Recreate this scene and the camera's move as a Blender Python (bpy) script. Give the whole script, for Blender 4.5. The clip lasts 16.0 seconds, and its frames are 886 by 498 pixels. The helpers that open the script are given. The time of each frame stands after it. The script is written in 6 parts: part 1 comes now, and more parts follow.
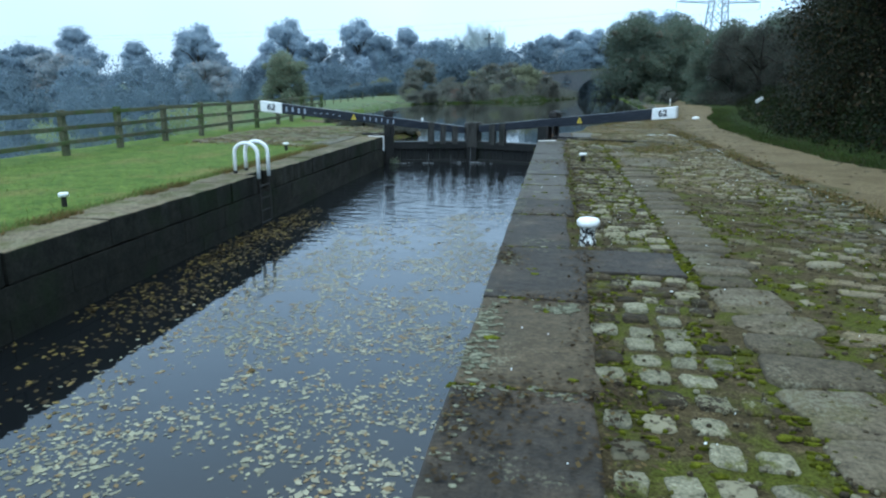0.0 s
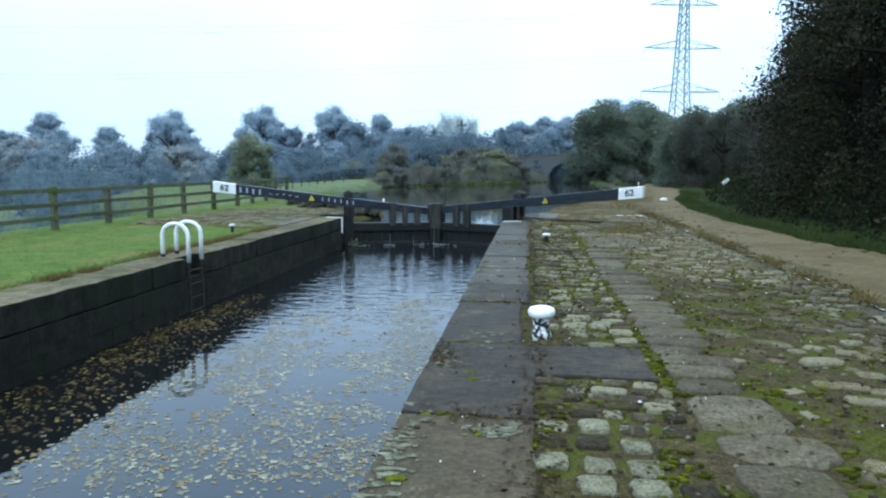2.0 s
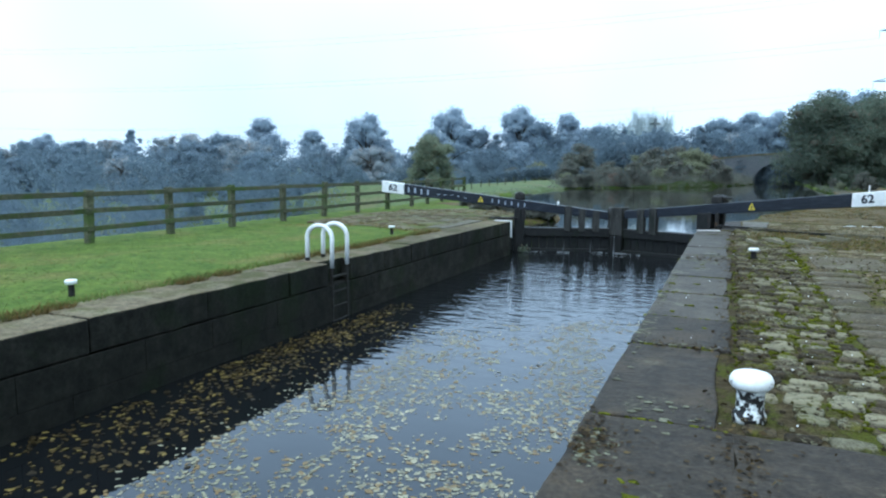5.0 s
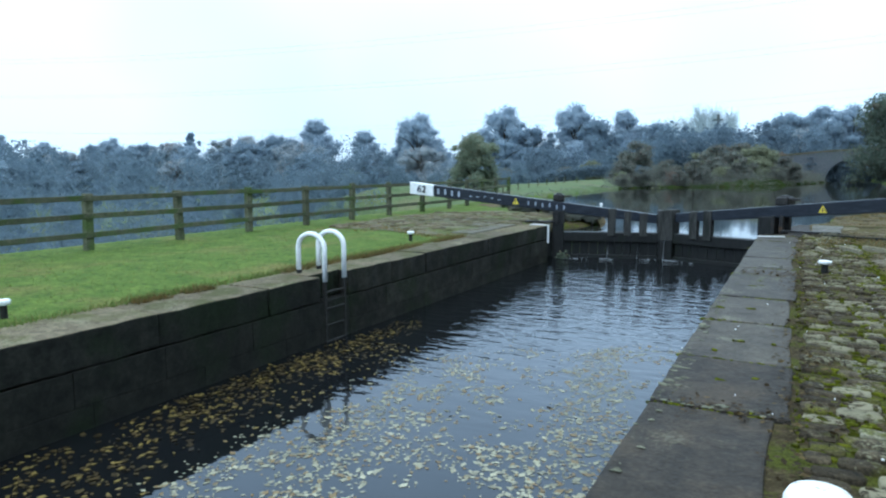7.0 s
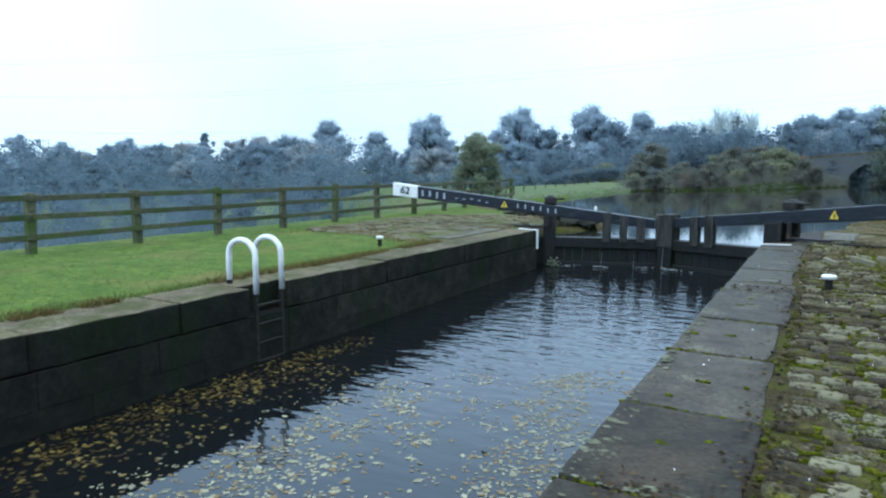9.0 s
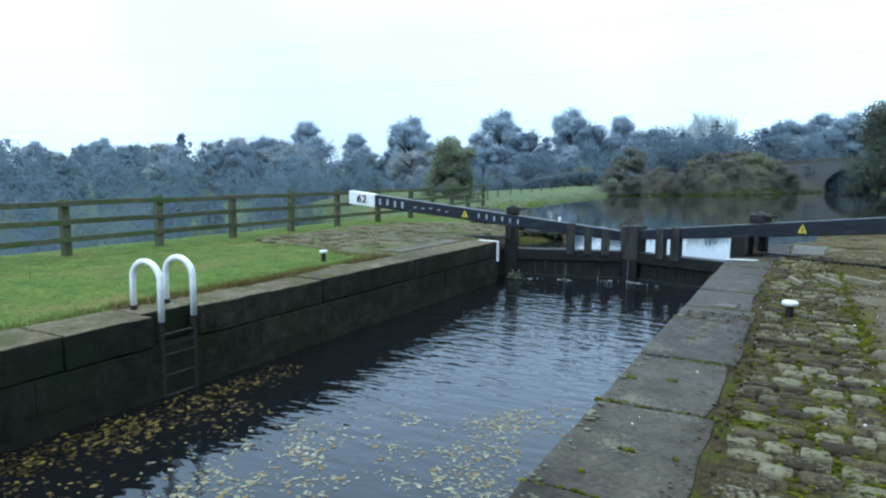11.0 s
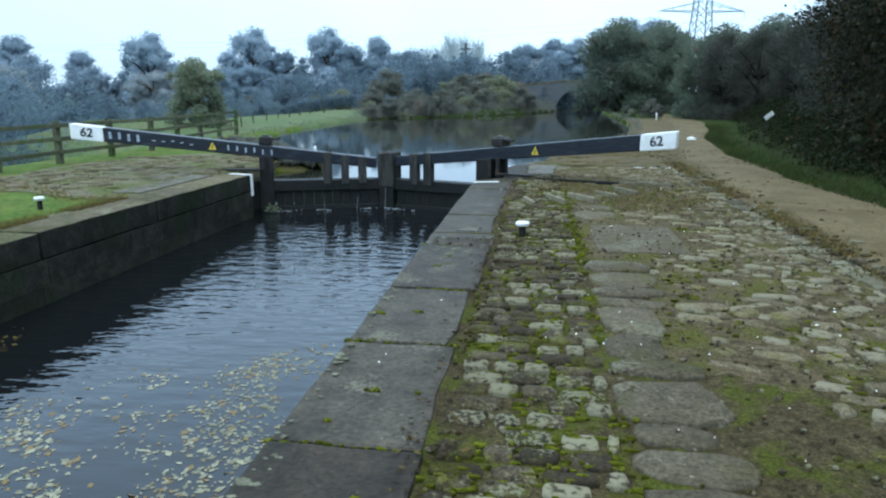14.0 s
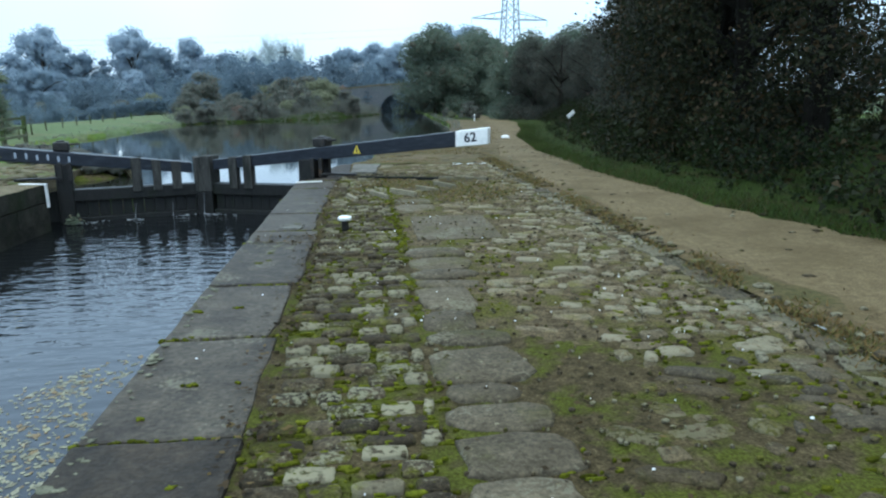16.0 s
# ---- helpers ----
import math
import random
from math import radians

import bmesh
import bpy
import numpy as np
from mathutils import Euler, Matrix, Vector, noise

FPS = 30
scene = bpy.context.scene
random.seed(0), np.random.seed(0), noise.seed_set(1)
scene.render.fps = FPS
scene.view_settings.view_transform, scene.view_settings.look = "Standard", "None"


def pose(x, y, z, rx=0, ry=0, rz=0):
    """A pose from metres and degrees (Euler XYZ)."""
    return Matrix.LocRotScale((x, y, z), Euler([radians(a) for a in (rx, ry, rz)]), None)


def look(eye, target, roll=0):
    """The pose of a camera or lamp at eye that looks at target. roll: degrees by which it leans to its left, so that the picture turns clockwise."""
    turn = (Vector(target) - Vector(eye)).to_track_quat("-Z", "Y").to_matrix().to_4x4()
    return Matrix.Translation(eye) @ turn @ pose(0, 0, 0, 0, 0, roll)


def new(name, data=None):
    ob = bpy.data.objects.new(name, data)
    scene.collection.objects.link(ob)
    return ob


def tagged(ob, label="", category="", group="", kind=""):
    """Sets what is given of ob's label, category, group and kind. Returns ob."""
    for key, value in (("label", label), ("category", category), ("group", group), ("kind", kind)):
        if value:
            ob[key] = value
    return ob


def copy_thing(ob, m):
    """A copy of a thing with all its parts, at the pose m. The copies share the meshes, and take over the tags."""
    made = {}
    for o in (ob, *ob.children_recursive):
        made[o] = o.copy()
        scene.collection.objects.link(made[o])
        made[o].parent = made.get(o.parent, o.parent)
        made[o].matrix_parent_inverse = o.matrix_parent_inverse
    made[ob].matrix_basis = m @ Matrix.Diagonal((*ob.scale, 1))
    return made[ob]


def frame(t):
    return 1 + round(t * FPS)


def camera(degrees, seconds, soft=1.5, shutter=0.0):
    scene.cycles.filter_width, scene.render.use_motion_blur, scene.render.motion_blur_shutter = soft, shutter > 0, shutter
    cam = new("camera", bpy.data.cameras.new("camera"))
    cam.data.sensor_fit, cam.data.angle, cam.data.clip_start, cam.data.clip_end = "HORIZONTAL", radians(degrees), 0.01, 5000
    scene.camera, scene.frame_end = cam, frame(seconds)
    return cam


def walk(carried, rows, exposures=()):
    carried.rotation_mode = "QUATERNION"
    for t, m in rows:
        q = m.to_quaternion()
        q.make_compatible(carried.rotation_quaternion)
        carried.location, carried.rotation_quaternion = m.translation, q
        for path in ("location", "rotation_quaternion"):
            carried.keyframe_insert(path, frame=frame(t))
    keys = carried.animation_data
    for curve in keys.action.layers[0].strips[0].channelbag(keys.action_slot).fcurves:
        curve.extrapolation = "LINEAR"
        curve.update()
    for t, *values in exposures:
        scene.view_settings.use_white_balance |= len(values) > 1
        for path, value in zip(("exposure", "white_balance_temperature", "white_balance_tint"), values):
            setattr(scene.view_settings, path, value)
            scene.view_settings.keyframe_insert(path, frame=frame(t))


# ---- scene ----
# ---------------------------------------------------------------- camera
cam = camera(68.0, 16.0, soft=2.2)
PATH = [
    (0.0, pose(0.461, 0.400, 1.471, 75.78, -0.29, 9.67)),
    (0.5, pose(0.548, 0.593, 1.451, 79.67, -0.38, 9.05)),
    (1.0, pose(0.616, 0.825, 1.373, 82.44, -0.46, 8.64)),
    (1.5, pose(0.632, 1.114, 1.345, 83.10, -0.42, 8.15)),
    (2.0, pose(0.693, 1.399, 1.341, 82.95, -0.27, 7.59)),
    (2.5, pose(0.720, 1.722, 1.351, 83.04, -0.33, 7.48)),
    (3.0, pose(0.695, 1.980, 1.349, 82.96, -0.41, 7.78)),
    (3.5, pose(0.663, 2.221, 1.303, 83.13, -0.36, 10.58)),
    (4.0, pose(0.666, 2.446, 1.266, 83.13, -0.35, 14.59)),
    (4.5, pose(0.640, 2.663, 1.267, 82.87, -0.48, 19.69)),
    (5.0, pose(0.649, 2.897, 1.299, 82.96, -0.39, 23.67)),
    (5.2, pose(0.652, 3.031, 1.285, 82.92, -0.37, 24.77)),
    (7.3, pose(0.710, 4.430, 1.299, 83.00, -0.13, 29.24)),
    (7.5, pose(0.738, 4.559, 1.265, 83.01, -0.25, 29.70)),
    (8.0, pose(0.764, 4.891, 1.224, 82.78, -0.17, 29.82)),
    (8.5, pose(0.802, 5.194, 1.229, 83.03, -0.39, 30.06)),
    (9.0, pose(0.901, 5.426, 1.267, 83.08, -0.23, 30.11)),
    (11.3, pose(1.046, 6.291, 1.436, 83.32, -0.75, 27.97)),
    (11.5, pose(1.039, 6.284, 1.460, 83.36, -0.86, 25.99)),
    (12.0, pose(1.061, 6.321, 1.486, 83.63, -0.58, 20.69)),
    (12.5, pose(1.081, 6.361, 1.500, 81.74, -0.53, 16.13)),
    (13.0, pose(1.109, 6.395, 1.505, 78.70, -0.39, 13.46)),
    (13.5, pose(1.134, 6.417, 1.511, 77.09, -0.29, 11.25)),
    (14.0, pose(1.163, 6.445, 1.509, 76.76, -0.15, 8.36)),
    (14.5, pose(1.169, 6.472, 1.501, 76.89, -0.13, 4.90)),
    (15.0, pose(1.207, 6.436, 1.489, 76.94, 0.08, 0.58)),
    (15.5, pose(1.247, 6.366, 1.470, 76.92, 0.20, -3.25)),
    (16.0, pose(1.281, 6.290, 1.428, 77.09, 0.23, -6.47)),
]
EXPOSURES = [(0.0, -0.02, 5100, 2), (1.0, 0.06, 5200, 5), (3.0, 0.10, 5200, 5), (11.5, 0.09, 5220, 5), (13.5, 0.07, 5250, 4), (16.0, 0.06, 5300, 4)]
walk(cam, PATH, EXPOSURES)

# ---------------------------------------------------------------- light
world = bpy.data.worlds.new("overcast")
scene.world = world
world.use_nodes = True
wn, wl = world.node_tree.nodes, world.node_tree.links
wn.clear()
w_out = wn.new("ShaderNodeOutputWorld")
sky = wn.new("ShaderNodeTexSky")
sky.sky_type = "NISHITA"
sky.sun_disc = False
sky.sun_elevation, sky.sun_rotation = radians(55), radians(195)
sky.air_density, sky.dust_density, sky.ozone_density = 1.0, 3.0, 2.0
w_sky = wn.new("ShaderNodeBackground")
w_sky.inputs["Strength"].default_value = 0.10
wl.new(sky.outputs[0], w_sky.inputs["Color"])
w_co = wn.new("ShaderNodeTexCoord")
w_noise = wn.new("ShaderNodeTexNoise")
w_noise.inputs["Scale"].default_value = 1.6
w_noise.inputs["Detail"].default_value = 3
wl.new(w_co.outputs["Generated"], w_noise.inputs["Vector"])
w_ramp = wn.new("ShaderNodeMapRange")
w_ramp.inputs["From Min"].default_value, w_ramp.inputs["From Max"].default_value = 0.34, 0.58
w_ramp.inputs["To Min"].default_value, w_ramp.inputs["To Max"].default_value = 0.82, 1.04
wl.new(w_noise.outputs["Fac"], w_ramp.inputs["Value"])
# an overcast dome: brightest overhead, a third as bright at the horizon
w_split = wn.new("ShaderNodeSeparateXYZ")
wl.new(w_co.outputs["Generated"], w_split.inputs[0])
w_dome = wn.new("ShaderNodeValToRGB")
w_dome.color_ramp.elements[0].position, w_dome.color_ramp.elements[0].color = 0.0, (0.43, 0.487, 0.52, 1)
w_dome.color_ramp.elements[1].position, w_dome.color_ramp.elements[1].color = 0.95, (1.07, 1.05, 0.91, 1)
w_low = w_dome.color_ramp.elements.new(0.45)
w_low.color = (0.575, 0.69, 0.785, 1)
wl.new(w_split.outputs["Z"], w_dome.inputs["Fac"])
w_cloud = wn.new("ShaderNodeBackground")
w_level = wn.new("ShaderNodeMath")
w_level.operation = "MULTIPLY"
w_level.inputs[1].default_value = 2.6
wl.new(w_ramp.outputs["Result"], w_level.inputs[0])
wl.new(w_level.outputs[0], w_cloud.inputs["Strength"])
wl.new(w_dome.outputs["Color"], w_cloud.inputs["Color"])
w_mix = wn.new("ShaderNodeMixShader")
w_mix.inputs["Fac"].default_value = 0.85
wl.new(w_sky.outputs[0], w_mix.inputs[1])
wl.new(w_cloud.outputs[0], w_mix.inputs[2])
wl.new(w_mix.outputs[0], w_out.inputs["Surface"])

sun = new("sun", bpy.data.lights.new("sun", "SUN"))
sun.data.energy, sun.data.angle, sun.data.color = 0.6, radians(40), (1.0, 0.97, 0.92)
sun.matrix_world = look((-8, -28, 42), (0, 0, 0))


# ---------------------------------------------------------------- materials
def material(name, low, high, scale=8.0, patch=None, patch_scale=1.5, patch_at=(0.5, 0.6), rough=0.85, bump=0.3,
             spread=0.0, metal=0.0, island=False, stretch=(1, 1, 1), spec=0.3, pale=None, fine=0.4, lichened=None, crusted=1.10):
    """A two-scale noise material: fine grain between low and high, broad patches of a third colour, and a chance shade for each piece."""
    m = bpy.data.materials.new(name)
    m.use_nodes = True
    n, l = m.node_tree.nodes, m.node_tree.links
    bsdf = n["Principled BSDF"]
    bsdf.inputs["Roughness"].default_value = rough
    bsdf.inputs["Metallic"].default_value = metal
    bsdf.inputs["Specular IOR Level"].default_value = spec
    geo = n.new("ShaderNodeNewGeometry")
    mapping = n.new("ShaderNodeMapping")
    mapping.inputs["Scale"].default_value = stretch
    l.new(geo.outputs["Position"], mapping.inputs["Vector"])
    grain = n.new("ShaderNodeTexNoise")
    grain.inputs["Scale"].default_value = scale
    grain.inputs["Detail"].default_value = 8
    grain.inputs["Roughness"].default_value = 0.65
    l.new(mapping.outputs[0], grain.inputs["Vector"])
    ramp = n.new("ShaderNodeValToRGB")
    ramp.color_ramp.elements[0].position, ramp.color_ramp.elements[0].color = 0.32, (*low, 1)
    ramp.color_ramp.elements[1].position, ramp.color_ramp.elements[1].color = 0.68, (*high, 1)
    l.new(grain.outputs["Fac"], ramp.inputs["Fac"])
    colour = ramp.outputs["Color"]
    if patch:
        broad = n.new("ShaderNodeTexNoise")
        broad.inputs["Scale"].default_value = patch_scale
        broad.inputs["Detail"].default_value = 5
        broad.inputs["Roughness"].default_value = 0.6
        l.new(mapping.outputs[0], broad.inputs["Vector"])
        mask = n.new("ShaderNodeMapRange")
        mask.inputs["From Min"].default_value, mask.inputs["From Max"].default_value = patch_at
        l.new(broad.outputs["Fac"], mask.inputs["Value"])
        mix = n.new("ShaderNodeMixRGB")
        mix.inputs["Color2"].default_value = (*patch, 1)
        l.new(mask.outputs["Result"], mix.inputs["Fac"])
        l.new(colour, mix.inputs["Color1"])
        colour = mix.outputs["Color"]
    if fine:
        speck = n.new("ShaderNodeTexNoise")
        speck.inputs["Scale"].default_value = scale * 4.3
        speck.inputs["Detail"].default_value = 4
        speck.inputs["Roughness"].default_value = 0.7
        l.new(mapping.outputs[0], speck.inputs["Vector"])
        tone = n.new("ShaderNodeMapRange")
        tone.inputs["From Min"].default_value, tone.inputs["From Max"].default_value = 0.3, 0.7
        tone.inputs["To Min"].default_value, tone.inputs["To Max"].default_value = 1 - fine, 1 + fine
        l.new(speck.outputs["Fac"], tone.inputs["Value"])
        toned = n.new("ShaderNodeHueSaturation")
        l.new(tone.outputs["Result"], toned.inputs["Value"])
        l.new(colour, toned.inputs["Color"])
        colour = toned.outputs["Color"]
    if spread:
        if island:
            chance = geo.outputs["Random Per Island"]
        else:
            chance = n.new("ShaderNodeObjectInfo").outputs["Random"]
        shade = n.new("ShaderNodeMapRange")
        shade.inputs["To Min"].default_value, shade.inputs["To Max"].default_value = 1 - spread, 1 + spread
        l.new(chance, shade.inputs["Value"])
        hsv = n.new("ShaderNodeHueSaturation")
        l.new(shade.outputs["Result"], hsv.inputs["Value"])
        l.new(colour, hsv.inputs["Color"])
        colour = hsv.outputs["Color"]
        if pale:
            # some pieces carry a crust of lichen
            five = n.new("ShaderNodeMath")
            five.operation = "MULTIPLY"
            five.inputs[1].default_value = 5.7
            l.new(chance, five.inputs[0])
            part_of = n.new("ShaderNodeMath")
            part_of.operation = "FRACT"
            l.new(five.outputs[0], part_of.inputs[0])
            crust = n.new("ShaderNodeMapRange")
            crust.inputs["From Min"].default_value, crust.inputs["From Max"].default_value = 0.62, 0.74
            crust.inputs["To Max"].default_value = 0.9
            l.new(part_of.outputs[0], crust.inputs["Value"])
            fleck = n.new("ShaderNodeTexNoise")
            fleck.inputs["Scale"].default_value = 24
            fleck.inputs["Detail"].default_value = 4
            l.new(mapping.outputs[0], fleck.inputs["Vector"])
            flecked = n.new("ShaderNodeMapRange")
            flecked.inputs["From Min"].default_value, flecked.inputs["From Max"].default_value = 0.36, 0.5
            l.new(fleck.outputs["Fac"], flecked.inputs["Value"])
            amount = n.new("ShaderNodeMath")
            amount.operation = "MULTIPLY"
            l.new(crust.outputs["Result"], amount.inputs[0])
            l.new(flecked.outputs["Result"], amount.inputs[1])
            lichen = n.new("ShaderNodeMixRGB")
            lichen.inputs["Color2"].default_value = (*pale, 1)
            l.new(amount.outputs[0], lichen.inputs["Fac"])
            l.new(colour, lichen.inputs["Color1"])
            colour = lichen.outputs["Color"]
    if lichened:
        spot = n.new("ShaderNodeTexNoise")
        spot.inputs["Scale"].default_value = 34
        spot.inputs["Detail"].default_value = 5
        spot.inputs["Roughness"].default_value = 0.7
        l.new(mapping.outputs[0], spot.inputs["Vector"])
        where = n.new("ShaderNodeTexNoise")
        where.inputs["Scale"].default_value = 2.1
        where.inputs["Detail"].default_value = 3
        l.new(mapping.outputs[0], where.inputs["Vector"])
        total = n.new("ShaderNodeMath")
        total.operation = "ADD"
        l.new(spot.outputs["Fac"], total.inputs[0])
        l.new(where.outputs["Fac"], total.inputs[1])
        grown = n.new("ShaderNodeMapRange")
        grown.inputs["From Min"].default_value, grown.inputs["From Max"].default_value = crusted, crusted + 0.07
        grown.inputs["To Max"].default_value = 0.8
        l.new(total.outputs[0], grown.inputs["Value"])
        grey = n.new("ShaderNodeMixRGB")
        grey.inputs["Color2"].default_value = (*lichened, 1)
        l.new(grown.outputs["Result"], grey.inputs["Fac"])
        l.new(colour, grey.inputs["Color1"])
        colour = grey.outputs["Color"]
    l.new(colour, bsdf.inputs["Base Color"])
    if bump:
        b = n.new("ShaderNodeBump")
        b.inputs["Strength"].default_value = bump
        b.inputs["Distance"].default_value = 0.02
        l.new(grain.outputs["Fac"], b.inputs["Height"])
        l.new(b.outputs["Normal"], bsdf.inputs["Normal"])
    return m


def leaf_material(name, low, high, spread=0.5, warm=None, share=0.2, rough=0.7, through_light=0.35, spec=0.25):
    """Foliage: a broad drift of colour, a chance shade for each leaf, some leaves turned, and a little light let through."""
    m = material(name, low, high, scale=0.5, rough=rough, bump=0, spread=spread, island=True, spec=spec, fine=0)
    n, l = m.node_tree.nodes, m.node_tree.links
    bsdf = n["Principled BSDF"]
    out = n["Material Output"]
    colour = bsdf.inputs["Base Color"].links[0].from_socket
    if warm:
        geo = n.new("ShaderNodeNewGeometry")
        cut = n.new("ShaderNodeMath")
        cut.operation = "MULTIPLY"
        cut.inputs[1].default_value = 7.31
        l.new(geo.outputs["Random Per Island"], cut.inputs[0])
        frac = n.new("ShaderNodeMath")
        frac.operation = "FRACT"
        l.new(cut.outputs[0], frac.inputs[0])
        less = n.new("ShaderNodeMath")
        less.operation = "LESS_THAN"
        less.inputs[1].default_value = share
        l.new(frac.outputs[0], less.inputs[0])
        mix = n.new("ShaderNodeMixRGB")
        mix.inputs["Color2"].default_value = (*warm, 1)
        l.new(less.outputs[0], mix.inputs["Fac"])
        l.new(colour, mix.inputs["Color1"])
        l.new(mix.outputs["Color"], bsdf.inputs["Base Color"])
        colour = mix.outputs["Color"]
    thin = n.new("ShaderNodeBsdfTranslucent")
    l.new(colour, thin.inputs["Color"])
    both = n.new("ShaderNodeMixShader")
    both.inputs["Fac"].default_value = through_light
    l.new(bsdf.outputs[0], both.inputs[1])
    l.new(thin.outputs[0], both.inputs[2])
    l.new(both.outputs[0], out.inputs["Surface"])
    return m


def water_material(name, deep, rough, scale, strength, stretch=(1, 1, 1), still=None):
    m = bpy.data.materials.new(name)
    m.use_nodes = True
    n, l = m.node_tree.nodes, m.node_tree.links
    bsdf = n["Principled BSDF"]
    bsdf.inputs["Base Color"].default_value = (*deep, 1)
    bsdf.inputs["Roughness"].default_value = rough
    bsdf.inputs["IOR"].default_value = 1.45
    bsdf.inputs["Specular IOR Level"].default_value = 0.5
    geo = n.new("ShaderNodeNewGeometry")
    mapping = n.new("ShaderNodeMapping")
    mapping.inputs["Scale"].default_value = stretch
    l.new(geo.outputs["Position"], mapping.inputs["Vector"])
    wave = n.new("ShaderNodeTexNoise")
    wave.inputs["Scale"].default_value = scale
    wave.inputs["Detail"].default_value = 3
    l.new(mapping.outputs[0], wave.inputs["Vector"])
    calm = n.new("ShaderNodeTexNoise")
    calm.inputs["Scale"].default_value = 0.25
    l.new(geo.outputs["Position"], calm.inputs["Vector"])
    times_ = n.new("ShaderNodeMath")
    times_.operation = "MULTIPLY"
    l.new(wave.outputs["Fac"], times_.inputs[0])
    l.new(calm.outputs["Fac"], times_.inputs[1])
    b = n.new("ShaderNodeBump")
    b.inputs["Strength"].default_value = strength
    b.inputs["Distance"].default_value = 0.05
    if still:
        # calm water away from the gates, ruffled where the leaks stir it
        place_ = n.new("ShaderNodeSeparateXYZ")
        l.new(geo.outputs["Position"], place_.inputs[0])
        stir = n.new("ShaderNodeMapRange")
        stir.inputs["From Min"].default_value, stir.inputs["From Max"].default_value = still
        stir.inputs["To Min"].default_value, stir.inputs["To Max"].default_value = 0.07 * strength, strength
        l.new(place_.outputs["Y"], stir.inputs["Value"])
        l.new(stir.outputs["Result"], b.inputs["Strength"])
    l.new(times_.outputs[0], b.inputs["Height"])
    l.new(b.outputs["Normal"], bsdf.inputs["Normal"])
    return m


GRASS = material("grass", (0.044, 0.080, 0.012), (0.108, 0.148, 0.028), 3.0, (0.140, 0.124, 0.042), 0.8, (0.52, 0.74), 0.9, 0.6, spec=0.08, fine=0.5)
# pasture green with haze mixed into it
FIELD = material("hazed_pasture", (0.070, 0.102, 0.045), (0.118, 0.150, 0.070), 3.0, (0.125, 0.125, 0.065), 0.35, (0.5, 0.7), 0.95, 0.4, spec=0.1)
BLADE = leaf_material("grass_blade", (0.075, 0.118, 0.024), (0.180, 0.215, 0.058), 0.25, (0.21, 0.175, 0.07), 0.16, through_light=0.5)
# verge grass, darkened in colour for the hedge's shade
VERGE_BLADE = leaf_material("shade_toned_blade", (0.024, 0.044, 0.008), (0.062, 0.088, 0.018), 0.4, (0.075, 0.058, 0.022), 0.14, through_light=0.5)
FRINGE = leaf_material("fringe_grass_blade", (0.065, 0.070, 0.018), (0.120, 0.112, 0.03), 0.5, (0.17, 0.115, 0.04), 0.5)
MUD = material("worn_earth", (0.072, 0.054, 0.028), (0.138, 0.106, 0.057), 6.0, (0.072, 0.066, 0.026), 1.3, (0.46, 0.64), 0.9, 0.7, spec=0.12)
PATHM = material("sandy_path", (0.098, 0.076, 0.039), (0.165, 0.130, 0.069), 14.0, (0.080, 0.061, 0.028), 0.8, (0.46, 0.68), 0.9, 0.5, spec=0.15)
APRON = material("trodden_apron", (0.088, 0.080, 0.052), (0.175, 0.160, 0.108), 7.0, (0.085, 0.098, 0.034), 1.5, (0.46, 0.58), 0.95, 0.8, spec=0.08, fine=0.55)
BED = material("mossy_joint_earth", (0.026, 0.0215, 0.0105), (0.088, 0.070, 0.036), 16.0, (0.060, 0.066, 0.011), 2.6, (0.47, 0.58), 0.95, 1.0, spec=0.08, fine=0.7)
PALE_EARTH = material("pale_joint_earth", (0.040, 0.032, 0.018), (0.122, 0.097, 0.055), 14.0, (0.074, 0.072, 0.018), 2.2, (0.47, 0.62), 0.95, 0.9, spec=0.08, fine=0.7)
MOSS = material("moss", (0.044, 0.053, 0.004), (0.108, 0.114, 0.010), 30.0, rough=0.95, bump=0.9, spread=0.5, island=True, spec=0.05)
SETT = material("gritstone_sett", (0.020, 0.0165, 0.011), (0.078, 0.063, 0.038), 17.0, (0.070, 0.070, 0.012), 4.0, (0.52, 0.64), 0.88, 0.8, spread=0.45, pale=(0.235, 0.218, 0.145), spec=0.12, lichened=(0.19, 0.185, 0.12), fine=0.62)
SETT_FAR = material("gritstone_sett_joined", (0.022, 0.018, 0.012), (0.082, 0.066, 0.039), 17.0, (0.070, 0.070, 0.012), 4.0, (0.52, 0.64), 0.88, 0.8, spread=0.32, island=True, pale=(0.19, 0.176, 0.116), spec=0.12, lichened=(0.18, 0.172, 0.11), fine=0.62)
SETT_PALE = material("lichened_sett", (0.100, 0.095, 0.062), (0.215, 0.205, 0.142), 17.0, (0.080, 0.082, 0.026), 7.0, (0.54, 0.62), 0.9, 0.8, spread=0.25, spec=0.10, fine=0.6)
LICHEN = material("pale_lichen", (0.10, 0.104, 0.072), (0.19, 0.19, 0.138), 30.0, rough=0.95, bump=0.4, spread=0.35, island=True, spec=0.05)
RUBBLE = material("rubble_stone", (0.044, 0.037, 0.024), (0.098, 0.083, 0.054), 15.0, (0.060, 0.055, 0.014), 3.0, (0.52, 0.66), 0.85, 0.8, spread=0.35, pale=(0.20, 0.19, 0.13), spec=0.2, lichened=(0.16, 0.155, 0.10), fine=0.6)
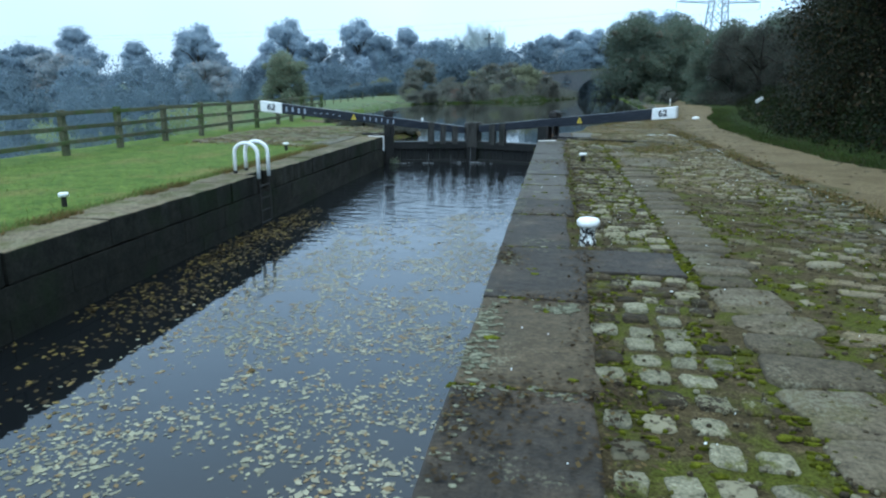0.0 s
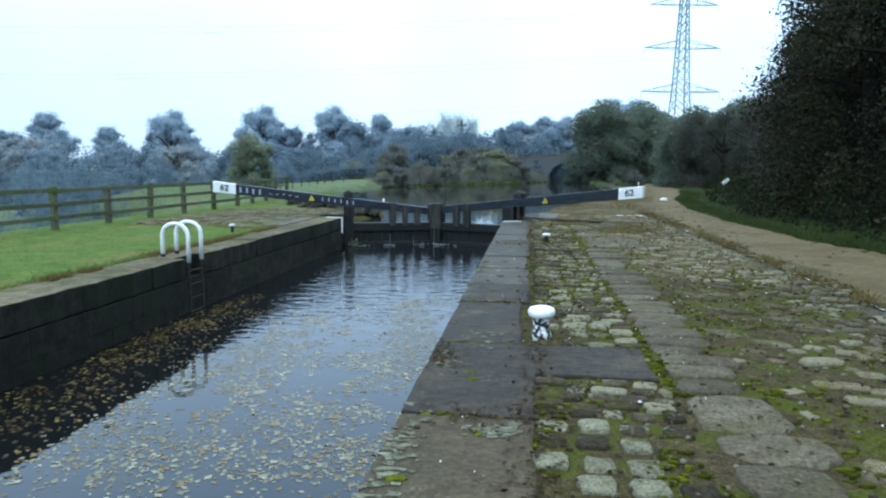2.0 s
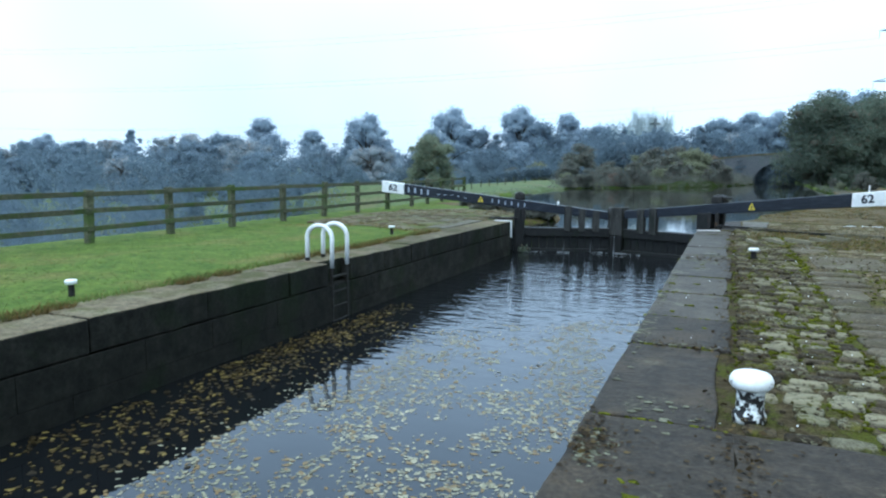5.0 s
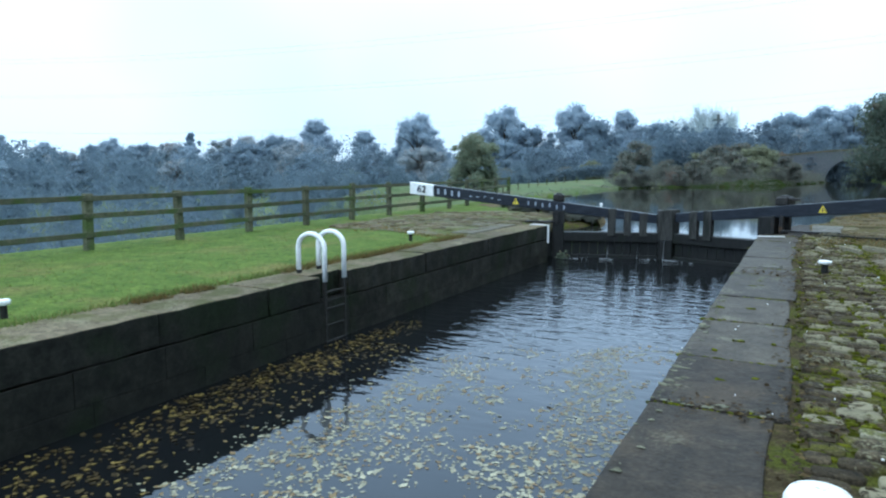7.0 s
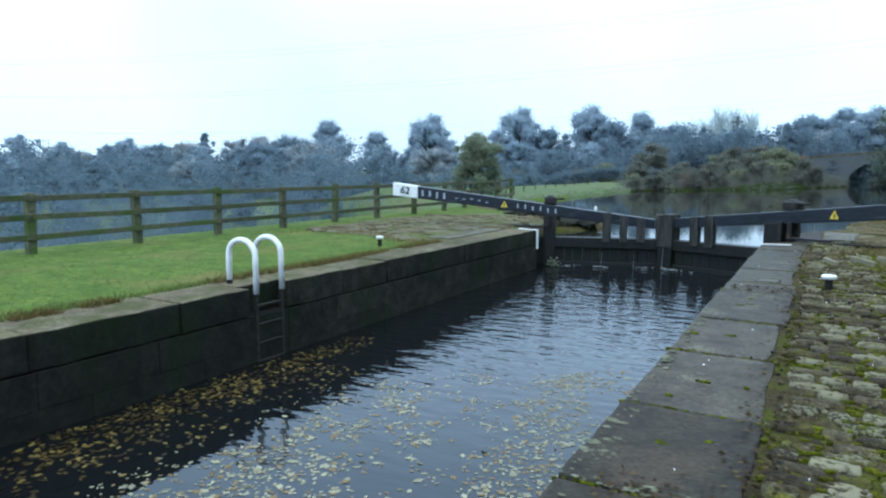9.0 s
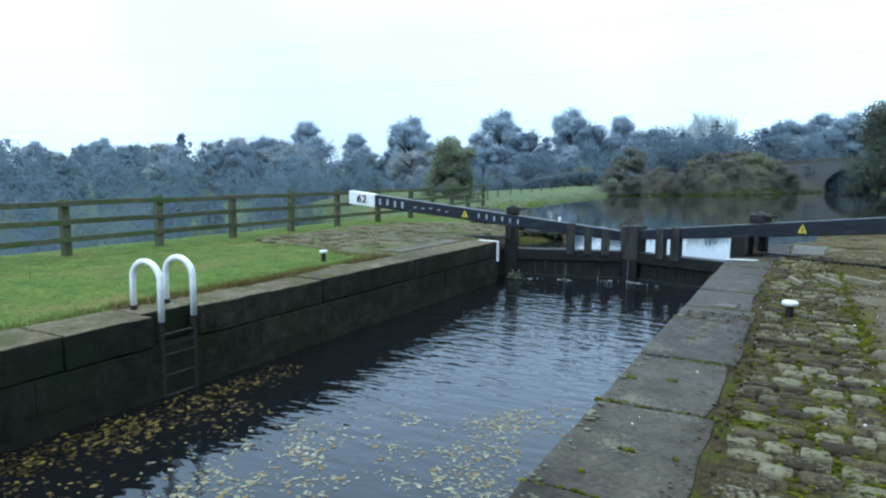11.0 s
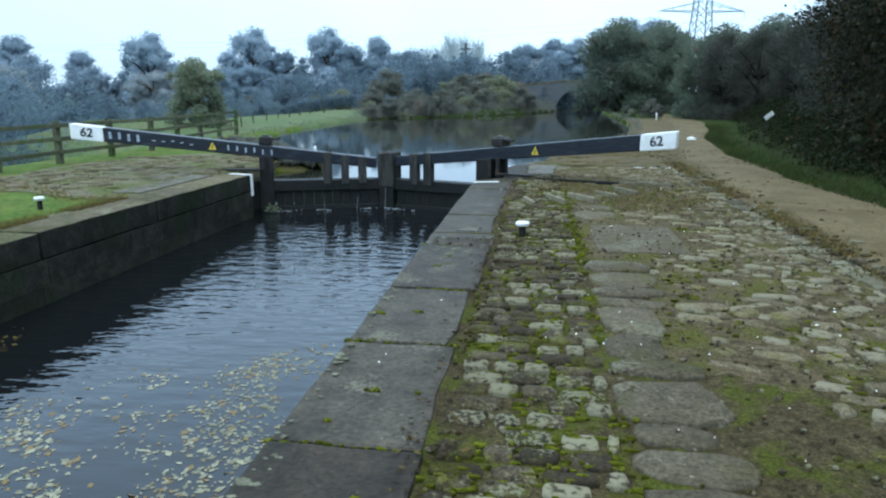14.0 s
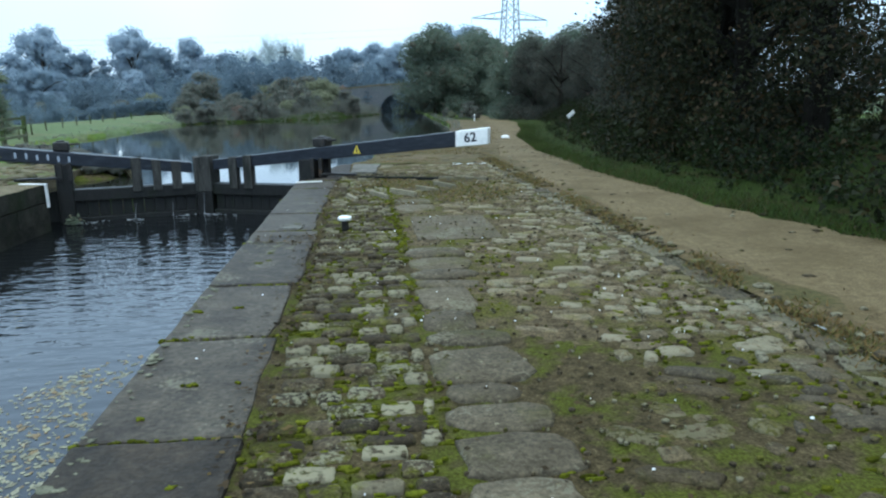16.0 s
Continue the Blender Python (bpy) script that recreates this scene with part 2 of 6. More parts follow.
RUBBLE_DULL = material("earthy_rubble_stone", (0.042, 0.034, 0.019), (0.096, 0.077, 0.044), 14.0, (0.062, 0.057, 0.015), 3.0, (0.48, 0.62), 0.9, 0.9, spread=0.3, spec=0.15, lichened=(0.13, 0.12, 0.07), fine=0.6)
# lighter copy of the rubble; the farther paving's brightness sits in its colour
RUBBLE_FAR = material("brighter_rubble_joined", (0.080, 0.066, 0.040), (0.185, 0.154, 0.096), 15.0, (0.115, 0.103, 0.040), 3.0, (0.50, 0.64), 0.9, 0.8, spread=0.26, island=True, pale=(0.215, 0.197, 0.135), spec=0.12, lichened=(0.18, 0.168, 0.11), fine=0.6)
# verge earth and grass with the hedge's shade in the colour
VERGE = material("shade_toned_verge", (0.013, 0.024, 0.005), (0.036, 0.052, 0.010), 7.0, (0.030, 0.026, 0.010), 1.4, (0.50, 0.68), 0.95, 0.6, spec=0.05)
FLAG = material("flagstone", (0.060, 0.051, 0.034), (0.116, 0.099, 0.067), 9.0, (0.072, 0.067, 0.030), 2.2, (0.52, 0.66), 0.85, 0.7, spread=0.22, spec=0.12, lichened=(0.16, 0.15, 0.105), fine=0.5)
FLAG_PALE = material("pale_flagstone", (0.095, 0.088, 0.070), (0.165, 0.155, 0.128), 9.0, (0.075, 0.078, 0.040), 2.0, (0.5, 0.66), 0.85, 0.6, spread=0.15, spec=0.12)
COPE = material("coping_stone", (0.017, 0.0145, 0.0112), (0.042, 0.0350, 0.0262), 9.0, (0.060, 0.046, 0.030), 1.7, (0.50, 0.68), 0.70, 0.9, spread=0.22, spec=0.20, lichened=(0.11, 0.105, 0.07), crusted=1.18, fine=0.5)
COPE_WARM = material("brown_coping_stone", (0.041, 0.0325, 0.0195), (0.088, 0.0705, 0.0440), 7.0, (0.058, 0.049, 0.032), 1.9, (0.50, 0.70), 0.76, 0.7, spread=0.12, spec=0.14, lichened=(0.16, 0.15, 0.10), crusted=1.15)
COPE_GREY = material("grey_coping_stone", (0.032, 0.0275, 0.0205), (0.070, 0.0600, 0.0440), 7.0, (0.030, 0.025, 0.019), 1.9, (0.48, 0.64), 0.66, 0.8, spread=0.25, spec=0.22, lichened=(0.14, 0.132, 0.092), crusted=1.14, fine=0.5)
COPE_L = material("worn_coping_stone", (0.066, 0.054, 0.033), (0.155, 0.130, 0.082), 8.0, (0.064, 0.064, 0.022), 1.9, (0.49, 0.62), 0.85, 0.7, spread=0.3, spec=0.15, lichened=(0.18, 0.168, 0.105))
# one wall stone in two copies, shaded and lit, light in the colour
WALL = material("wet_shaded_wall_stone", (0.0052, 0.0057, 0.0043), (0.020, 0.020, 0.0148), 6.0, (0.0095, 0.0150, 0.0055), 1.2, (0.5, 0.65), 0.85, 0.9, spread=0.12, spec=0.2)
WALL_LIT = material("lit_wall_stone", (0.0092, 0.0097, 0.0075), (0.034, 0.0325, 0.0245), 5.0, (0.013, 0.019, 0.007), 1.1, (0.48, 0.64), 0.85, 0.9, spread=0.25, spec=0.15)
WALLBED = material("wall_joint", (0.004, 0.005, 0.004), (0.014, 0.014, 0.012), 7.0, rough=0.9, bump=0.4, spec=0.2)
BEAM = material("black_beam_paint", (0.008, 0.010, 0.016), (0.022, 0.027, 0.038), 6.0, (0.045, 0.052, 0.065), 1.6, (0.6, 0.75), 0.38, 0.25, stretch=(1, 1, 4))
GATE = material("wet_gate_timber", (0.004, 0.0045, 0.0045), (0.016, 0.016, 0.0145), 7.0, (0.008, 0.012, 0.005), 2.0, (0.55, 0.7), 0.55, 0.5, stretch=(3, 3, 0.6))
POSTW = material("weathered_gate_post", (0.021, 0.021, 0.020), (0.066, 0.064, 0.058), 8.0, (0.013, 0.015, 0.012), 2.5, (0.50, 0.65), 0.8, 0.6, stretch=(4, 4, 0.6))
WHITE = material("white_paint", (0.70, 0.71, 0.70), (0.84, 0.85, 0.84), 9.0, (0.48, 0.47, 0.41), 5.0, (0.68, 0.78), 0.5, 0.12, fine=0.08)
WHITE_CHIPPED = material("chipped_white_paint", (0.70, 0.71, 0.69), (0.84, 0.85, 0.83), 9.0, (0.03, 0.03, 0.03), 13.0, (0.63, 0.66), 0.5, 0.25, fine=0.12)
PAD = material("pale_concrete", (0.09, 0.088, 0.078), (0.165, 0.16, 0.142), 9.0, (0.065, 0.062, 0.045), 2.5, (0.48, 0.64), 0.85, 0.6, spec=0.15)
CHIPPED = material("flaking_white_paint", (0.014, 0.014, 0.014), (0.03, 0.028, 0.025), 12.0, (0.74, 0.75, 0.72), 24.0, (0.52, 0.545), 0.5, 0.35)
IRON = material("black_iron", (0.012, 0.012, 0.013), (0.04, 0.037, 0.033), 14.0, (0.07, 0.04, 0.02), 4.0, (0.62, 0.72), 0.5, 0.35, metal=0.3)
GALV = material("dull_ladder_steel", (0.012, 0.012, 0.011), (0.04, 0.037, 0.031), 20.0, rough=0.7, bump=0.2, metal=0.2)
NUMERAL = material("dark_numeral_paint", (0.02, 0.022, 0.03), (0.045, 0.05, 0.06), 12.0, rough=0.6, bump=0)
SCRAWL = material("pale_scrawl_paint", (0.20, 0.23, 0.29), (0.42, 0.46, 0.53), 14.0, rough=0.7, bump=0)
YELLOW = material("yellow_warning_paint", (0.55, 0.42, 0.03), (0.72, 0.58, 0.06), 10.0, rough=0.5, bump=0)
RAIL = material("weathered_fence_timber", (0.05, 0.058, 0.03), (0.115, 0.11, 0.07), 9.0, (0.055, 0.08, 0.02), 2.0, (0.5, 0.62), 0.9, 0.5, spread=0.25)
BARK = material("bark", (0.03, 0.027, 0.022), (0.075, 0.066, 0.05), 9.0, rough=0.95, bump=0.5)
# copy of the bark, darkened for the shade inside the hedge
SHADED_BARK = material("shaded_hedge_bark", (0.006, 0.0055, 0.0045), (0.017, 0.0155, 0.012), 9.0, rough=0.95, bump=0.5, spec=0.1)
# branches paled towards the sky's tone, distance haze in the colour
HAZED_BARK = material("hazed_bare_branch", (0.42, 0.48, 0.50), (0.55, 0.60, 0.62), 3.0, rough=0.9, bump=0)
# brick darkened and greyed: the bridge's shade and haze are in the colour
BRICK = material("shade_toned_brick", (0.080, 0.088, 0.097), (0.135, 0.14, 0.145), 5.0, (0.10, 0.115, 0.11), 0.9, (0.5, 0.65), 0.9, 0.3)
# grey steel with a blue tint that stands for the mist
STEEL = material("hazed_pylon_steel", (0.27, 0.31, 0.34), (0.34, 0.38, 0.41), 3.0, rough=0.7, bump=0, metal=0.0)
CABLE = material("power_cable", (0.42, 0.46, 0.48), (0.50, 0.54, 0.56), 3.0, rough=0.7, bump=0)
FOAM = material("leaking_water_foam", (0.165, 0.18, 0.1875), (0.375, 0.3975, 0.4125), 20.0, rough=0.5, bump=0.3)
# hedge and bramble leaves toned near black to carry the hedge's deep shade
LEAF_HEDGE = leaf_material("shaded_hedge_leaf", (0.0045, 0.0068, 0.0030), (0.0290, 0.0340, 0.0125), 0.65, (0.055, 0.038, 0.016), 0.15)
# paler copy of the hedge leaf, haze over the far hedge in its colour
LEAF_HEDGE_HAZED = leaf_material("hazed_hedge_leaf", (0.044, 0.050, 0.042), (0.072, 0.076, 0.058), 0.30, (0.085, 0.066, 0.050), 0.14, through_light=0.4)
LEAF_BRAMBLE = leaf_material("shaded_bramble_leaf", (0.006, 0.012, 0.003), (0.020, 0.032, 0.006), 0.7, (0.034, 0.025, 0.009), 0.15)
# oak leaf lightened, the haze by the bridge is in its colour
LEAF_OAK = leaf_material("hazed_oak_leaf", (0.105, 0.138, 0.108), (0.145, 0.172, 0.122), 0.14, (0.16, 0.145, 0.11), 0.10, through_light=0.5)
# distance haze is mixed into the next four leaf colours, pale and blue
LEAF_FAR = leaf_material("hazed_far_leaf", (0.340, 0.412, 0.485), (0.370, 0.442, 0.510), 0.04, through_light=0.55, spec=0.0, rough=1.0)
LEAF_FARDARK = leaf_material("hazed_dark_leaf", (0.235, 0.300, 0.362), (0.270, 0.336, 0.394), 0.04, through_light=0.55, spec=0.0, rough=1.0)
LEAF_FARGOLD = leaf_material("hazed_autumn_leaf", (0.320, 0.362, 0.395), (0.355, 0.392, 0.415), 0.04, (0.40, 0.375, 0.36), 0.16, through_light=0.55, spec=0.0, rough=1.0)
LEAF_WOOD = leaf_material("hazed_valley_leaf", (0.150, 0.198, 0.242), (0.172, 0.220, 0.260), 0.03, through_light=0.55, spec=0.0, rough=1.0)
# sapling and shrub leaves also lightened, haze in the base colour
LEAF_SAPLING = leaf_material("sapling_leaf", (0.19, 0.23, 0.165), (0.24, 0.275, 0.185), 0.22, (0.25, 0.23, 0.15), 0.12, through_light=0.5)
LEAF_SHRUB = leaf_material("hazed_shrub_leaf", (0.148, 0.162, 0.142), (0.185, 0.195, 0.160), 0.14, (0.19, 0.162, 0.138), 0.2, through_light=0.55)
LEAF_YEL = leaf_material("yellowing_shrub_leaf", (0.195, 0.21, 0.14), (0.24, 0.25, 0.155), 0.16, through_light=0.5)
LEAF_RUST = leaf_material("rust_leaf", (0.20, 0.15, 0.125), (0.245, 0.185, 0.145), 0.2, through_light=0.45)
# leaf tones carry light: sky sheen here, the wall's dark reflection below
LITTER = leaf_material("sheen_paled_leaf", (0.26, 0.255, 0.16), (0.44, 0.42, 0.30), 0.4, (0.25, 0.18, 0.075), 0.22, 0.35)
LITTER_BROWN = leaf_material("sodden_shaded_leaf", (0.025, 0.018, 0.006), (0.085, 0.060, 0.019), 0.65, (0.24, 0.18, 0.05), 0.25, 0.5)
LITTER_DARK = leaf_material("trodden_leaf", (0.024, 0.016, 0.007), (0.068, 0.047, 0.020), 0.5, (0.12, 0.085, 0.03), 0.12, 0.8)
RIB = material("worn_foot_rib", (0.12, 0.108, 0.070), (0.22, 0.20, 0.135), 12.0, (0.085, 0.08, 0.03), 3.0, (0.56, 0.70), 0.85, 0.6, spread=0.2)
WATER_LOW = water_material("chamber_water", (0.006, 0.007, 0.008), 0.015, 2.4, 1.0, (1.0, 2.4, 1), still=(8.0, 12.5))
WATER_HIGH = water_material("canal_water", (0.022, 0.024, 0.018), 0.035, 3.0, 0.05, (0.6, 1.5, 1))


# ---------------------------------------------------------------- building helpers
def fast_mesh(name, verts, faces):
    """A mesh from an array of corners and an array of faces that all have as many corners."""
    me = bpy.data.meshes.new(name)
    verts, faces = np.asarray(verts, np.float32), np.asarray(faces, np.int32)
    k = faces.shape[1]
    me.vertices.add(len(verts))
    me.vertices.foreach_set("co", verts.ravel())
    me.loops.add(faces.size)
    me.loops.foreach_set("vertex_index", faces.ravel())
    me.polygons.add(len(faces))
    me.polygons.foreach_set("loop_start", np.arange(0, faces.size, k, dtype=np.int32))
    me.update(calc_edges=True)
    me.validate()
    return me


def put(name, me, mat, parent=None, label="", m=None):
    if mat and not me.materials:
        me.materials.append(mat)
    ob = new(name, me)
    if m is not None:
        ob.matrix_basis = m
    if parent:
        ob.parent = parent
    if label:
        ob["label"] = label
    return ob


def part(name, bm, mat, parent, label="", smooth=False):
    """Links a bmesh as one mesh object under a thing or a part."""
    me = bpy.data.meshes.new(name)
    bm.to_mesh(me)
    bm.free()
    if smooth:
        for p in me.polygons:
            p.use_smooth = True
    return put(name, me, mat, parent, label)


def thing(name, label, category, group="", kind="", at=(0, 0, 0), turn=0):
    ob = new(name)
    ob.empty_display_size = 0.2
    ob.matrix_basis = pose(*at, 0, 0, turn)
    return tagged(ob, label, category, group, kind)


def box(bm, lo, hi, m=None, bevel=0.0):
    """A box between two corners, its edges rounded off by bevel."""
    got = bmesh.ops.create_cube(bm, size=1)["verts"]
    size, mid = Vector(hi) - Vector(lo), (Vector(hi) + Vector(lo)) / 2
    for v in got:
        v.co = Vector((v.co.x * size.x, v.co.y * size.y, v.co.z * size.z)) + mid
    if bevel:
        edges = list({e for v in got for e in v.link_edges})
        r = bmesh.ops.bevel(bm, geom=edges, offset=bevel, segments=2, affect="EDGES", profile=0.6)
        got = list({v for f in r["faces"] for v in f.verts} | {v for v in got if v.is_valid})
    if m is not None:
        bmesh.ops.transform(bm, matrix=m, verts=got)
    return got


def boxed(*args, **kw):
    bm = bmesh.new()
    box(bm, *args, **kw)
    return bm


def bar(bm, a, b, r, n=6, r2=None):
    """A round bar from a to b, tapering to r2."""
    a, b = Vector(a), Vector(b)
    turn = (b - a).to_track_quat("Z", "Y").to_matrix().to_4x4()
    m = Matrix.Translation((a + b) / 2) @ turn
    return bmesh.ops.create_cone(bm, cap_ends=True, segments=n, radius1=r, radius2=r if r2 is None else r2, depth=(b - a).length, matrix=m)["verts"]


def lathe(bm, profile, n=20, at=(0, 0, 0)):
    """A turned shape from (radius, height) pairs."""
    rings = []
    for r, z in profile:
        rings.append([bm.verts.new((at[0] + r * math.cos(6.2832 * i / n), at[1] + r * math.sin(6.2832 * i / n), at[2] + z)) for i in range(n)])
    for a, b in zip(rings, rings[1:]):
        for i in range(n):
            bm.faces.new((a[i], a[(i + 1) % n], b[(i + 1) % n], b[i]))
    bm.faces.new(rings[-1])
    bm.faces.new(rings[0][::-1])


def tube(bm, pts, radii, n=8):
    """A bent pipe or limb through pts."""
    pts = [Vector(p) for p in pts]
    rings, side = [], None
    for i, p in enumerate(pts):
        way = (pts[min(i + 1, len(pts) - 1)] - pts[max(i - 1, 0)]).normalized()
        side = way.orthogonal() if side is None else side - way * side.dot(way)
        side.normalize()
        over = way.cross(side)
        r = radii[i] if isinstance(radii, (list, tuple)) else radii
        rings.append([bm.verts.new(p + side * (r * math.cos(6.2832 * k / n)) + over * (r * math.sin(6.2832 * k / n))) for k in range(n)])
    for a, b in zip(rings, rings[1:]):
        for k in range(n):
            bm.faces.new((a[k], a[(k + 1) % n], b[(k + 1) % n], b[k]))
    bm.faces.new(rings[0][::-1])
    bm.faces.new(rings[-1])


BLOCK = [(1, -0.6), (1, 0.5), (0.82, 0.95), (0.1, 1), (-0.75, 1), (-1, 0.7), (-1, -0.5), (-0.86, -0.95), (0, -1), (0.75, -0.97)]


def stone_arrays(rng, w, d, h, n=9, square=0.6, rough=0.07, crown=0.12):
    """Corners and triangles of one worn stone: an uneven outline, sloping sides, a rounded and slightly domed top."""
    if square >= 0.55:
        n = 10
        out = np.array(BLOCK) + rng.uniform(-rough, rough, (n, 2)) * 1.6
        out = out * np.array([w / 2, d / 2])
    else:
        ang = np.linspace(0, 2 * np.pi, n, endpoint=False) + rng.uniform(-0.12, 0.12, n)
        p = 2 / max(1e-3, 1 - square)
        rad = (np.abs(np.cos(ang)) ** p + np.abs(np.sin(ang)) ** p) ** (-1 / p) * (1 + rng.uniform(-rough, rough, n))
        out = np.stack([np.cos(ang) * rad * w / 2, np.sin(ang) * rad * d / 2], 1)
    rings = []
    for s, z in ((1.0, -h), (1.0, -0.2 * h), (0.92, 0.0)):
        rings.append(np.column_stack([out * s, np.full(n, z) + (rng.uniform(-0.05, 0.05, n) * h if z == 0 else 0)]))
    verts = np.vstack(rings + [np.array([[0, 0, crown * h]])])
    tris = []
    for r in range(2):
        for i in range(n):
            a, b = r * n + i, r * n + (i + 1) % n
            tris += [(a, b, b + n), (a, b + n, a + n)]
    tris += [(2 * n + i, 2 * n + (i + 1) % n, 3 * n) for i in range(n)]
    return verts, np.array(tris)


def joined(name, pieces, mat):
    """One mesh from many (corners, faces)."""
    vs, fs, k = [], [], 0
    for v, f in pieces:
        vs.append(v)
        fs.append(f + k)
        k += len(v)
    me = fast_mesh(name, np.vstack(vs), np.vstack(fs))
    me.materials.append(mat)
    return me


def leaves(rng, centres, size, flat=0.0, fold=0.25):
    """Leaf blades as folded diamonds at the given places; flat: how far they lie level."""
    n = len(centres)
    a = rng.normal(size=(n, 3))
    a[:, 2] *= 1 - flat
    a /= np.linalg.norm(a, axis=1)[:, None] + 1e-9
    b = rng.normal(size=(n, 3))
    b[:, 2] *= 1 - flat
    b -= a * (a * b).sum(1)[:, None]
    b /= np.linalg.norm(b, axis=1)[:, None] + 1e-9
    up = np.cross(a, b)
    s = size * rng.uniform(0.55, 1.35, n)[:, None]
    lift = up * s * fold * rng.uniform(-0.6, 1, n)[:, None] * (1 - 0.8 * flat)
    v = np.stack([centres - a * s * 0.5, centres + b * s * 0.3 + lift, centres + a * s * 0.5, centres - b * s * 0.3 + lift], 1).reshape(-1, 3)
    return v, np.arange(4 * n).reshape(n, 4)


def sprays(rng, centres, size):
    """Small three-cornered leaves, turned every way, for crowns seen from afar."""
    n = len(centres)
    a = rng.normal(size=(n, 3))
    a /= np.linalg.norm(a, axis=1)[:, None]
    b = rng.normal(size=(n, 3))
    b -= a * (a * b).sum(1)[:, None]
    b /= np.linalg.norm(b, axis=1)[:, None] + 1e-9
    s = size * rng.uniform(0.6, 1.3, n)[:, None]
    v = np.stack([centres + a * s * 0.55, centres - a * s * 0.4 + b * s * 0.36, centres - a * s * 0.4 - b * s * 0.36], 1).reshape(-1, 3)
    return v, np.arange(3 * n).reshape(n, 3)


def clump_points(rng, clumps, n, inner=0.5, ragged=0.12):
    """n places in the outer shell of the given (x, y, z, r) clumps, by their surface."""
    c = np.array(clumps, float)
    w = c[:, 3] ** 2
    pick = rng.choice(len(c), n, p=w / w.sum())
    d = rng.normal(size=(n, 3))
    d /= np.linalg.norm(d, axis=1)[:, None]
    r = c[pick, 3] * (inner + (1 - inner) * rng.uniform(0, 1, n) ** 0.6) * (1 + ragged * np.clip(rng.normal(size=n), -2, 1.3))
    return c[pick, :3] + d * r[:, None] * np.array([1, 1, 0.85])


_ico = bmesh.new()
bmesh.ops.create_icosphere(_ico, subdivisions=1, radius=1)
ICO_V = np.array([v.co[:] for v in _ico.verts])
ICO_F = np.array([[v.index for v in f.verts] for f in _ico.faces])
_ico.free()


def foliage_mesh(name, rng, clumps, n, leaf, inner=0.5, ragged=0.08, heart=0.5, loose=0, mesh_z=0.03):
    """A crown: uneven leafy hearts that close the clumps, and leaves standing out of them."""
    p = clump_points(rng, clumps, n, inner, ragged)
    if loose:
        p = np.vstack([p, clump_points(rng, [(c[0] * 1.1, c[1] * 1.1, c[2] * 1.04, c[3] * 1.12) for c in clumps], loose, 0.8)])
    p = p[p[:, 2] > mesh_z] if mesh_z is not None else p
    v, f = sprays(rng, p, leaf)
    vs, fs, k = [v], [f], len(v)
    for x, y, z, r in clumps:
        vs.append(ICO_V * (heart * r * rng.uniform(0.7, 1.15, (len(ICO_V), 1))) * np.array([1, 1, 0.85]) + np.array([x, y, z]))
        fs.append(ICO_F + k)
        k += len(ICO_V)
    me = fast_mesh(name, np.vstack(vs), np.vstack(fs))
    flags = np.zeros(len(me.polygons), bool)
    flags[len(f):] = True
    me.polygons.foreach_set("use_smooth", flags)
    return me


def smooth(a, b, x):
    x = np.clip((x - a) / (b - a), 0, 1)
    return x * x * (3 - 2 * x)


# ---------------------------------------------------------------- the land
WATER_Z, UPPER_Z = -0.80, -0.22
XL, XR, HEAD = -4.27, 0.0, 21.2
LEFT_BANK = [(21.2, -3.8), (22.0, -3.95), (23, -4.7), (24.5, -6.3), (26, -8.0), (31, -9.7), (36, -10.7), (42, -11.1), (48, -11.3), (53, -10.6), (55.5, -8.3), (58.6, -5.8), (63, -2.6), (70, 0.1), (78, 2.5), (100, 1.5)]
RIGHT_BANK = [(21.2, 0.75), (24, 1.3), (28, 2.6), (34, 4.6), (46, 6.4), (60, 6.6), (83, 7.7), (100, 7.5)]


def bank(table, y):
    return np.interp(y, [p[0] for p in table], [p[1] for p in table])


def land(x, y):
    """The height of the ground."""
    x, y = np.asarray(x, float), np.asarray(y, float)
    drop = smooth(-10.3, -18.5, x) * (4.6 - 2.9 * smooth(24, 40, y)) + smooth(-24, -60, x) * 1.2
    z = -drop * (1 - smooth(24, 33, y) * smooth(-26, -19, x)) - 0.07 * smooth(-6.5, -9.2, x)
    z = z + 0.3 * smooth(-10.3, -15.5, x) * smooth(26, 34, y) * smooth(-26, -19, x)
    z = z + 0.5 * smooth(9.0, 12.5, x) * smooth(60, 30, y)
    z = z - 0.9 * smooth(-13, -23, x) * smooth(30, 45, y)
    z = z + 0.026 * np.maximum(0, -x - 10) * smooth(160, 110, y) - 0.022 * np.clip(x - 7, 0, 40) * smooth(30, 60, y)
    z = z + 0.5 * smooth(58, 70, y) * smooth(-14, -4, x) * (1 - smooth(-2, 0, x)) + 3.0 * smooth(110, 300, y)
    z = z + 0.05 * np.sin(x * 0.7 + 1.3) * np.sin(y * 0.45) * smooth(9, 14, np.abs(x + 2))
    jig = 0.22 * np.sin(y * 1.7) + 0.16 * np.sin(y * 3.9 + 1)
    inside = np.minimum(x - (bank(LEFT_BANK, y) + jig), bank(RIGHT_BANK, y) + jig * 0.6 - x)
    inside = np.where((y > HEAD - 0.01) & (y < 99), inside, -9)
    z = np.where(inside > -0.7, z * smooth(0.0, -0.7, inside) + (-0.06) * (1 - smooth(0.0, -0.7, inside)), z)
    return z - 1.6 * smooth(-0.12, 0.75, inside)


